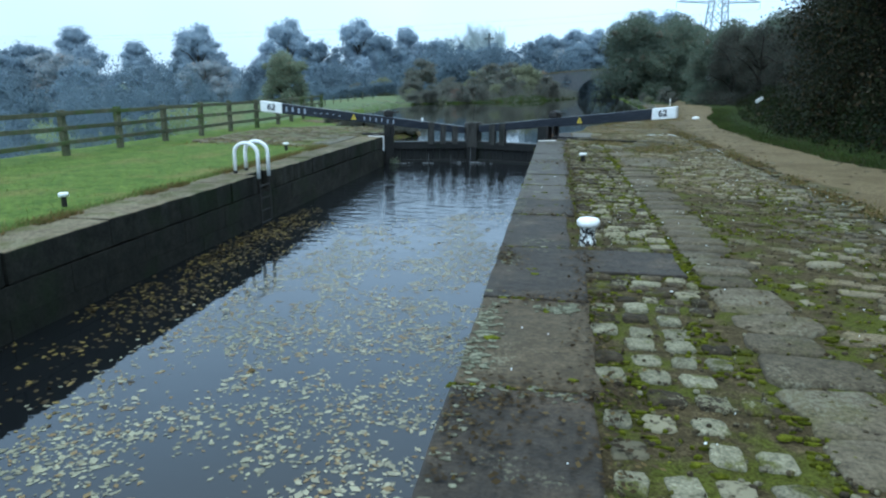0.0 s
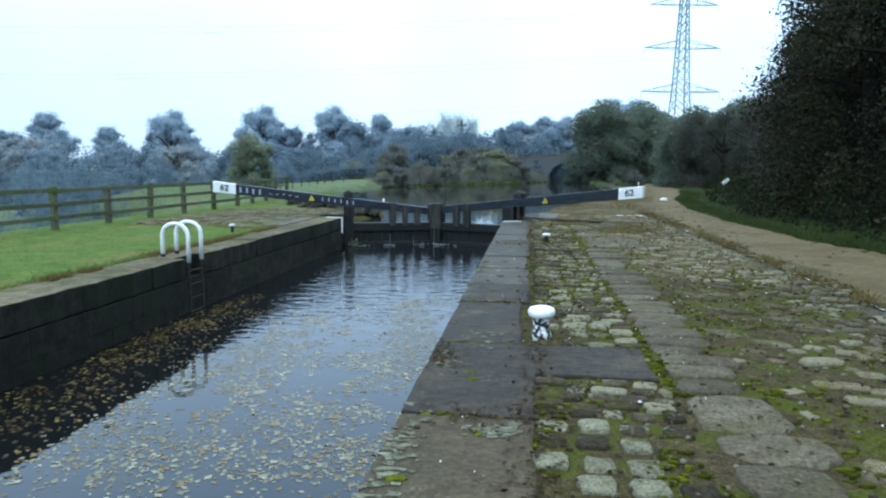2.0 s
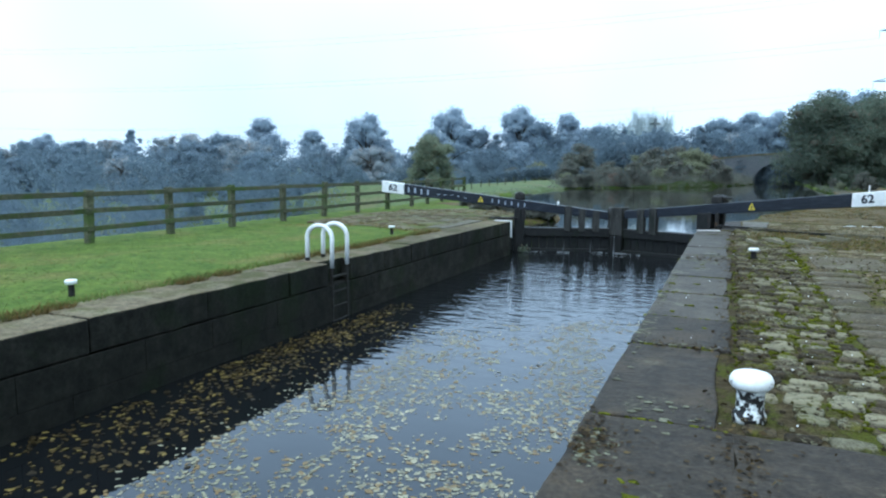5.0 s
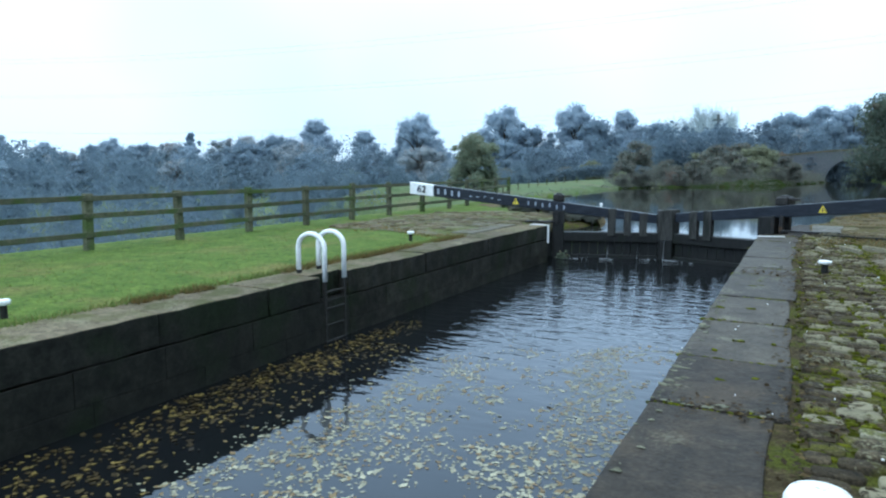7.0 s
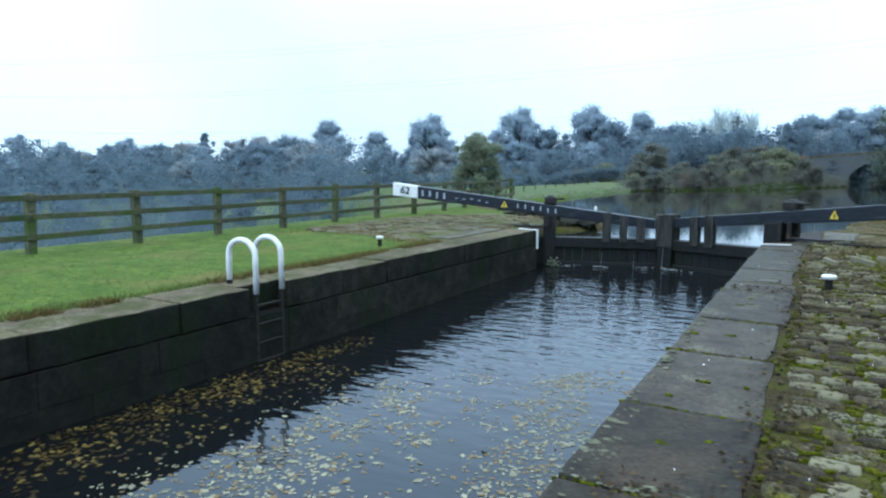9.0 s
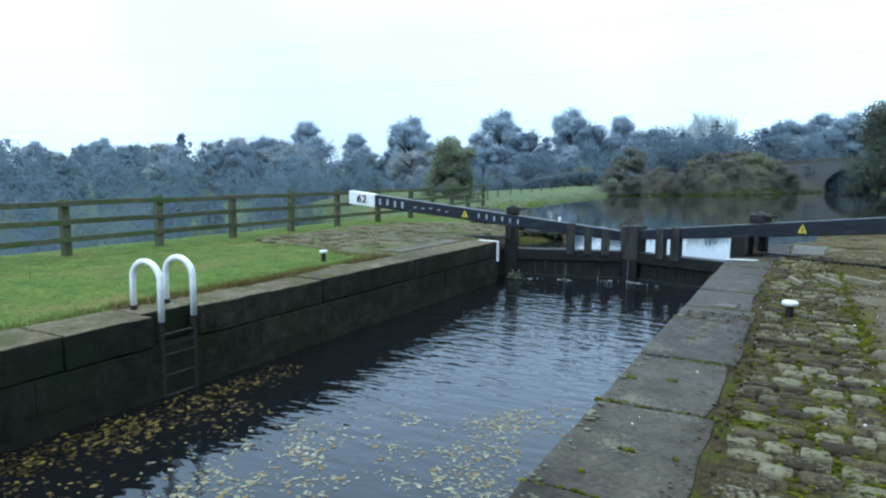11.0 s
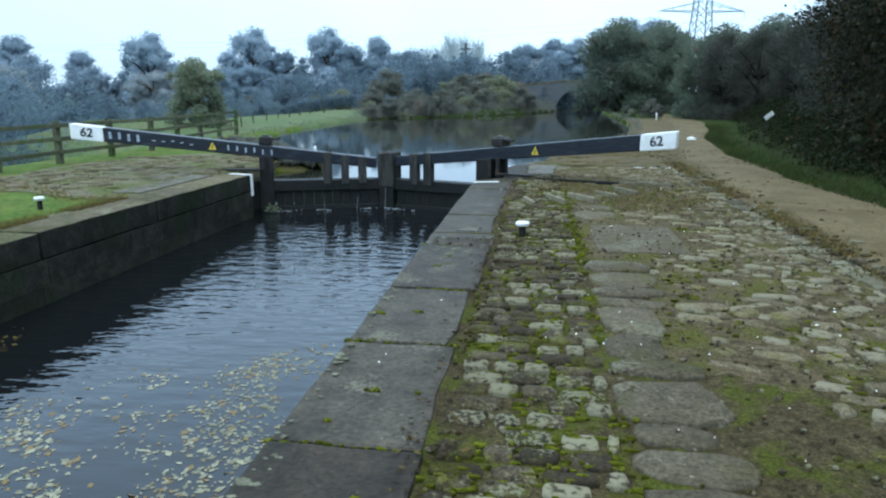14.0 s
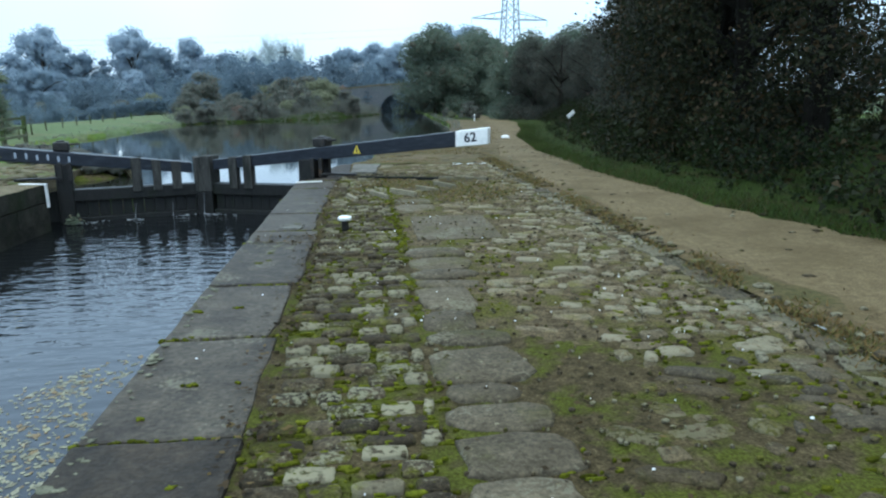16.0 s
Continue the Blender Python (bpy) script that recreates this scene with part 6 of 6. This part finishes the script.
for k in range(10000):
    q = r.random()
    if q < 0.09:
        x, yv = 1.585 + r.normal() * 0.045, r.uniform(1.2, 18)
        if noise.noise((0.4, yv * 1.4, 7.7)) < -0.12:
            continue
    elif q < 0.6:
        x, yv = r.uniform(0.72, 1.59), r.uniform(1.2, 18.5)
        if noise.noise((x * 2.2, yv * 1.1, 1.3)) < 0.02:
            continue
    else:
        x, yv = r.uniform(2.0, 3.85), r.uniform(1.2, 18)
        if noise.noise((x * 1.2, yv * 0.9, 5.3)) < 0.10 or r.random() < 0.3 + 0.35 * smooth(9, 14, yv):
            continue
    v, f = stone_arrays(r, r.uniform(0.012, 0.04) + 0.05 * r.random() ** 3, r.uniform(0.010, 0.032), 0.014, 7, 0.1, 0.5, 0.2)
    pieces.append((v + np.array([x, yv, r.uniform(-0.018, -0.001)]), f))
# moss in the lifting holes of the coping slabs
for x, yv in ((0.31, 8.48), (0.345, 9.54), (0.35, 10.83), (0.36, 12.2), (0.33, 5.6), (0.45, 4.62)):
    for k in range(9):
        v, f = stone_arrays(r, r.uniform(0.012, 0.035), r.uniform(0.01, 0.026), 0.010, 7, 0.1, 0.5, 0.3)
        pieces.append((v + np.array([x + r.normal() * 0.016, yv + r.normal() * 0.013, 0.006]), f))
tagged(put("moss", joined("moss", pieces, MOSS), MOSS), "bright green moss cushions in the paving joints", "moss", kind="stuff")
# rough grass: along the lawn edge, the lawn and the verges
n = 34000
zone = r.random(n)
gxp = np.where(zone < 0.25, -4.88 - np.abs(r.normal(size=n)) * 0.12, np.where(zone < 0.72, r.uniform(-9.9, -4.9, n), r.uniform(5.8, 9.0, n)))
gyp = np.where(zone < 0.72, r.uniform(0, 22, n), r.uniform(2, 40, n))
shift = np.interp(gyp, [2, 20, 31, 40], [0, 0, 1.6, 3.0])
gxp = np.where(zone >= 0.72, gxp + shift, gxp)
keep = ~((gyp > 15.0) & (gxp > -8.6) & (gxp < -4.8)) & ~((zone >= 0.72) & (gxp < np.interp(gyp, [w[0] for w in ways], [w[2] for w in ways])))
gxp, gyp, zone = gxp[keep], gyp[keep], zone[keep]
n = len(gxp)
h = r.uniform(0.02, 0.05, n) * np.where(zone < 0.25, 1.6, np.where(zone < 0.72, 0.6, 2.4))
a = r.uniform(0, 6.28, n)
lean = r.normal(size=(n, 2)) * 0.5 * h[:, None]
base = np.stack([gxp, gyp, land(gxp, gyp) - 0.004], 1)
w = np.stack([np.cos(a), np.sin(a), np.zeros(n)], 1) * 0.006
tip = base + np.column_stack([lean, h])
v = np.stack([base - w, base + w, tip], 1).reshape(-1, 3)
v = v.reshape(n, 9)
for mask, mat_, label in ((zone < 0.72, BLADE, "short damp grass blades on the lawn"), (zone >= 0.72, LEAF_BRAMBLE, "rough grass on the towpath verge, darkened for hedge shade")):
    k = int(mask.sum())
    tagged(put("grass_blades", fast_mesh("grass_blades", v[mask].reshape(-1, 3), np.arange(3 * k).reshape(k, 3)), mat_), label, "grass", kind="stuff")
# longer grass along the towpath's hedge side, its green darkened for shade
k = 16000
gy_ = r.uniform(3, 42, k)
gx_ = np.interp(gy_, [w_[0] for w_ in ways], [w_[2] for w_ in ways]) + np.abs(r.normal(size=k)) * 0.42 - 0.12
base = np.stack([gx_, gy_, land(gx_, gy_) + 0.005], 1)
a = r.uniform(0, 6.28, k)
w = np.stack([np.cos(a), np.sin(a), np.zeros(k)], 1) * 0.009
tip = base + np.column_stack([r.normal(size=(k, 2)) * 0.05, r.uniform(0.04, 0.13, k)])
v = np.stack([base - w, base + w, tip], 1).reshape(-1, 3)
tagged(put("grass_blades", fast_mesh("grass_blades", v, np.arange(3 * k).reshape(k, 3)), VERGE_BLADE), "green grass along the towpath edge, shade in its colour", "grass", kind="stuff")
# dead grass fringe that hangs over the lawn-side coping
k = 15000
fx = XL - 0.52 - np.abs(r.normal(size=k)) * 0.14
fy = r.uniform(0, 15.2, k)
keep = np.array([noise.noise((0.3, q * 1.7, 2.2)) > -0.15 for q in fy])
fx, fy = fx[keep], fy[keep]
k = len(fx)
base = np.stack([fx, fy, np.full(k, 0.0)], 1)
a = r.uniform(0, 6.28, k)
w = np.stack([np.cos(a), np.sin(a), np.zeros(k)], 1) * 0.007
tip = base + np.column_stack([r.normal(size=k) * 0.03 + 0.03, r.normal(size=k) * 0.04, r.uniform(0.02, 0.075, k)])
v = np.stack([base - w, base + w, tip], 1).reshape(-1, 3)
tagged(put("grass_fringe", fast_mesh("grass_fringe", v, np.arange(3 * k).reshape(k, 3)), FRINGE), "ragged browning grass fringe along the coping", "grass", kind="stuff")

# dead grass tufts along the kerb, on the bank above the gate and at the apron's edge
k = 33000
zone = r.random(k)
fx = np.where(zone < 0.45, 4.15 + r.normal(size=k) * 0.11, np.where(zone < 0.85, 0, r.uniform(-8.8, -5.0, k)))
fy = np.where(zone < 0.45, r.uniform(0.5, 22, k), np.where(zone < 0.85, r.uniform(21.3, 34, k), r.uniform(15.2, 22, k)))
wide = np.interp(fy, [21, 26, 34], [3.6, 2.6, 2.2])
fx = np.where((zone >= 0.45) & (zone < 0.85), bank(RIGHT_BANK, fy) + 0.15 + wide * r.random(k) ** 1.3, fx)
rim = r.random(k) < 0.022
along = r.random(k)
sweep = r.random(k) < 0.12
fx = np.where(sweep, r.uniform(1.0, 3.8, k), fx)
fy = np.where(sweep, r.uniform(15.2, 19.0, k), fy)
fx = np.where(rim, np.interp(along, [0, 0.3, 0.6, 1], [-4.9, -5.6, -6.8, -8.5]) + r.normal(size=k) * 0.12, fx)
fy = np.where(rim, np.interp(along, [0, 0.3, 0.6, 1], [15.2, 15.0, 15.9, 16.7]) + r.normal(size=k) * 0.12, fy)
keep = rim | np.array([noise.noise((p * 1.3, q * 1.1, 4.2)) > (-0.2 if 3.8 < p < 4.6 else 0.0 if p > 0 else 0.1) for p, q in zip(fx, fy)])
fx, fy = fx[keep], fy[keep]
k = len(fx)
base = np.stack([fx, fy, land(fx, fy) + 0.01], 1)
a = r.uniform(0, 6.28, k)
w = np.stack([np.cos(a), np.sin(a), np.zeros(k)], 1) * 0.008
tip = base + np.column_stack([r.normal(size=(k, 2)) * 0.035, r.uniform(0.015, 0.055, k)])
v = np.stack([base - w, base + w, tip], 1).reshape(-1, 3)
tagged(put("grass_tufts", fast_mesh("grass_tufts", v, np.arange(3 * k).reshape(k, 3)), FRINGE), "tufts of dying grass on the bare earth", "grass", kind="stuff")

# ---------------------------------------------------------------- stones of the paving
r = np.random.default_rng(91)
SETT_MESHES = []
for k in range(16):
    v, f = stone_arrays(r, 1.0, 1.0, 1.0, 10, 0.7, 0.07, 0.04)
    SETT_MESHES.append(fast_mesh("sett", v, f))
    SETT_MESHES[-1].materials.append(SETT)
RUBBLE_MESHES = []
for k in range(14):
    v, f = stone_arrays(r, 1.0, 1.0, 1.0, 10, r.choice([0.3, 0.45, 0.6]), 0.11, 0.05)
    RUBBLE_MESHES.append(fast_mesh("paving_stone", v, f))
    RUBBLE_MESHES[-1].materials.append(RUBBLE)
PALE_MESHES = [me.copy() for me in SETT_MESHES]
for me in PALE_MESHES:
    me.materials.clear()
    me.materials.append(SETT_PALE)
DULL_MESHES = [me.copy() for me in RUBBLE_MESHES]
for me in DULL_MESHES:
    me.materials.clear()
    me.materials.append(RUBBLE_DULL)
rest, rough_rest = [], []


def lay(name, meshes, x, yv, w, d, top, near, turn=0.0):
    """One stone: an object of its own where near, else a share of the joined rest."""
    if near:
        ob = new(name, meshes[r.integers(len(meshes))])
        ob.parent = pavement
        ob.matrix_basis = pose(x, yv, top, r.uniform(-2, 2), r.uniform(-2, 2), turn) @ Matrix.Diagonal((w, d, 0.06, 1))
    else:
        v, f = stone_arrays(r, w, d, 0.06, 9, 0.6, 0.08)
        c, s = math.cos(radians(turn)), math.sin(radians(turn))
        v = np.column_stack([v[:, 0] * c - v[:, 1] * s, v[:, 0] * s + v[:, 1] * c, v[:, 2]])
        (rest if name == "sett" else rough_rest).append((v + np.array([x, yv, top]), f))


SLABS = [(0.72, 5.62, 1.54, 6.34), (1.78, 13.0, 2.7, 14.4)]


def on_slab(x, yv, pad=0.05):
    return any(x0 - pad < x < x1 + pad and y0 - pad < yv < y1 + pad for x0, y0, x1, y1 in SLABS)


for x0, y0, x1, y1 in SLABS:
    o = jag((x0, y0), (x1, y0), 5, 0.02, r) + jag((x1, y0), (x1, y1), 4, 0.02, r) + jag((x1, y1), (x0, y1), 5, 0.02, r) + jag((x0, y1), (x0, y0), 4, 0.02, r)
    part("paving_slab", slab_prism(o, -0.06, 0.004 if y0 < 9 else -0.012, 0.015), COPE if y0 < 9 else FLAG, pavement)
# setts in rows across the strip behind the coping
yv = -3.6
while yv < 19.4:
    worn = yv < 4.8
    dp = r.uniform(0.15, 0.19) if worn else r.uniform(0.105, 0.15)
    x = (0.70 if worn else 0.725) + r.uniform(0, 0.07)
    while x < 1.5:
        w = r.uniform(0.155, 0.20) if worn else r.uniform(0.13, 0.26)
        if x + w > 1.575:
            w = 1.575 - x
        if w > 0.07 and not on_slab(x + w / 2, yv + dp / 2, 0.08) and r.random() > 0.13 and math.hypot(x + w / 2 - 0.80, yv - 6.62) > 0.14 and math.hypot(x + w / 2 - 1.0, yv - 13.6) > 0.13:
            lay("sett", PALE_MESHES if r.random() < (0.62 if worn else 0.06) else SETT_MESHES, x + w / 2, yv + dp / 2, w - 0.024, dp - 0.020, r.uniform(-0.012, 0.008), 1.6 < yv < 9.4, r.uniform(-4, 4))
        x += w + (r.uniform(0.02, 0.05) if worn else r.uniform(0, 0.02))
    yv += dp + (r.uniform(0.04, 0.08) if worn else r.uniform(0.0, 0.02))
# the strip of larger flags
yv = -3.4
while yv < 15.5:
    dp = r.uniform(0.22, 0.6)
    w = r.uniform(0.33, 0.56)
    if not on_slab(1.9, yv + dp / 2, 0.3):
        v, f = stone_arrays(r, w, dp - 0.035, 0.06, 11, r.choice([0.5, 0.58, 0.62]), 0.09, 0.05)
        put("flagstone", fast_mesh("flagstone", v, f), FLAG, pavement, m=pose(1.62 + w / 2, yv + dp / 2, r.uniform(-0.006, 0.006), r.uniform(-1, 1), r.uniform(-1, 1), r.uniform(-4, 4)))
    yv += dp
# random rubble paving out to the kerb
yv = -3.6
while yv < 21.0:
    dp = r.uniform(0.10, 0.16)
    x = 2.19 + r.uniform(-0.05, 0.1) if yv < 15.6 else 1.0 + r.uniform(0, 0.3)
    if yv > 19.5:
        x = max(x, 1.1)
    while x < 3.85:
        w = (0.11 + 0.34 * r.random() ** 1.8) * (1 - 0.35 * smooth(2.65, 3.1, x))
        edge = smooth(2.1, 3.75, x)
        if not on_slab(x + w / 2, yv, 0.12) and r.random() < 0.42 + 0.5 * edge and not (yv > 15.8 and x < 1.75 and yv < 19.4) and not (15.4 < yv < 18.4 and x < 3.4 and r.random() < 0.65):
            lay("paving_stone", RUBBLE_MESHES if r.random() < 0.15 + 0.8 * smooth(2.75, 3.4, x) else DULL_MESHES, x + w / 2, yv + dp / 2 + r.uniform(-0.04, 0.04), w - 0.03, dp * r.uniform(0.75, 1.0), r.uniform(-0.026, 0.000) + 0.004 * edge, 6.6 < yv < 9.6, r.uniform(-28, 28))
        x += w + r.uniform(0.0, 0.06)
    yv += dp
# half-buried stones in the earth above the gate
for k in range(70):
    yv = r.uniform(21.3, 25.5)
    x = float(bank(RIGHT_BANK, yv)) + 0.25 + r.random() ** 1.4 * 3.2
    ob = new("paving_stone", DULL_MESHES[k % 14])
    ob.parent = pavement
    ob.matrix_basis = pose(x, yv, float(land(x, yv)) + r.uniform(0.005, 0.03), 0, 0, r.uniform(-25, 25)) @ Matrix.Diagonal((r.uniform(0.15, 0.4), r.uniform(0.12, 0.26), 0.07, 1))
# kerb of long flat stones along the path
yv = -13.4
while yv < 21.0:
    n = yv + r.uniform(0.22, 0.6)
    o = jag((3.87, yv), (4.10, yv), 2, 0.03, r) + jag((4.10, yv), (4.10, n - 0.03), 3, 0.035, r) + jag((4.10, n - 0.03), (3.87, n - 0.03), 2, 0.03, r) + jag((3.87, n - 0.03), (3.87, yv), 3, 0.04, r)
    part("kerb_stone", slab_prism(o, -0.08, r.uniform(-0.014, 0.006), 0.015), RUBBLE, pavement)
    yv = n
o = jag((0.93, 19.4), (1.40, 19.35), 4, 0.02, r) + jag((1.40, 19.35), (1.55, 21.1), 4, 0.02, r) + jag((1.55, 21.1), (0.95, 21.15), 4, 0.02, r) + jag((0.95, 21.15), (0.93, 19.4), 4, 0.01, r)
part("paving_slab", slab_prism(o, -0.06, 0.012, 0.012), PAD, pavement, "pale worn concrete pad by the gate heel")
# raised foot-hold ribs on the sweep of the balance beam, and a dark strip for the channel line behind them
for (xa, ya), (xb, yb) in (((0.96, 16.14), (1.10, 15.63)), ((1.30, 16.48), (1.54, 15.91)), ((1.62, 16.65), (1.98, 16.16)), ((2.05, 16.97), (2.35, 16.49)), ((2.39, 17.47), (2.69, 16.95)), ((2.54, 18.14), (3.37, 17.88))):
    a, b = Vector((xa, ya, 0.0)), Vector((xb, yb, 0.0))
    q = Matrix.Translation((a + b) / 2) @ (b - a).to_track_quat("Y", "Z").to_matrix().to_4x4()
    part("foot_rib", boxed((-0.028, -(b - a).length / 2, -0.06), (0.028, (b - a).length / 2, 0.052), q, bevel=0.012), RIB, pavement)
a, b = Vector((1.12, 18.62, 0.0)), Vector((3.42, 17.98, 0.0))
q = Matrix.Translation((a + b) / 2) @ (b - a).to_track_quat("Y", "Z").to_matrix().to_4x4()
part("channel_strip", boxed((-0.05, -(b - a).length / 2, -0.06), (0.05, (b - a).length / 2, 0.022), q, bevel=0.012), WALLBED, pavement, "dark low strip standing for the channel line behind the ribs")
for pile, mat_ in ((rest, SETT_FAR), (rough_rest, RUBBLE_FAR)):
    far_stones = put("paving_stones", joined("paving_stones", pile, mat_), mat_, pavement)
    far_stones["kind"] = "stuff"
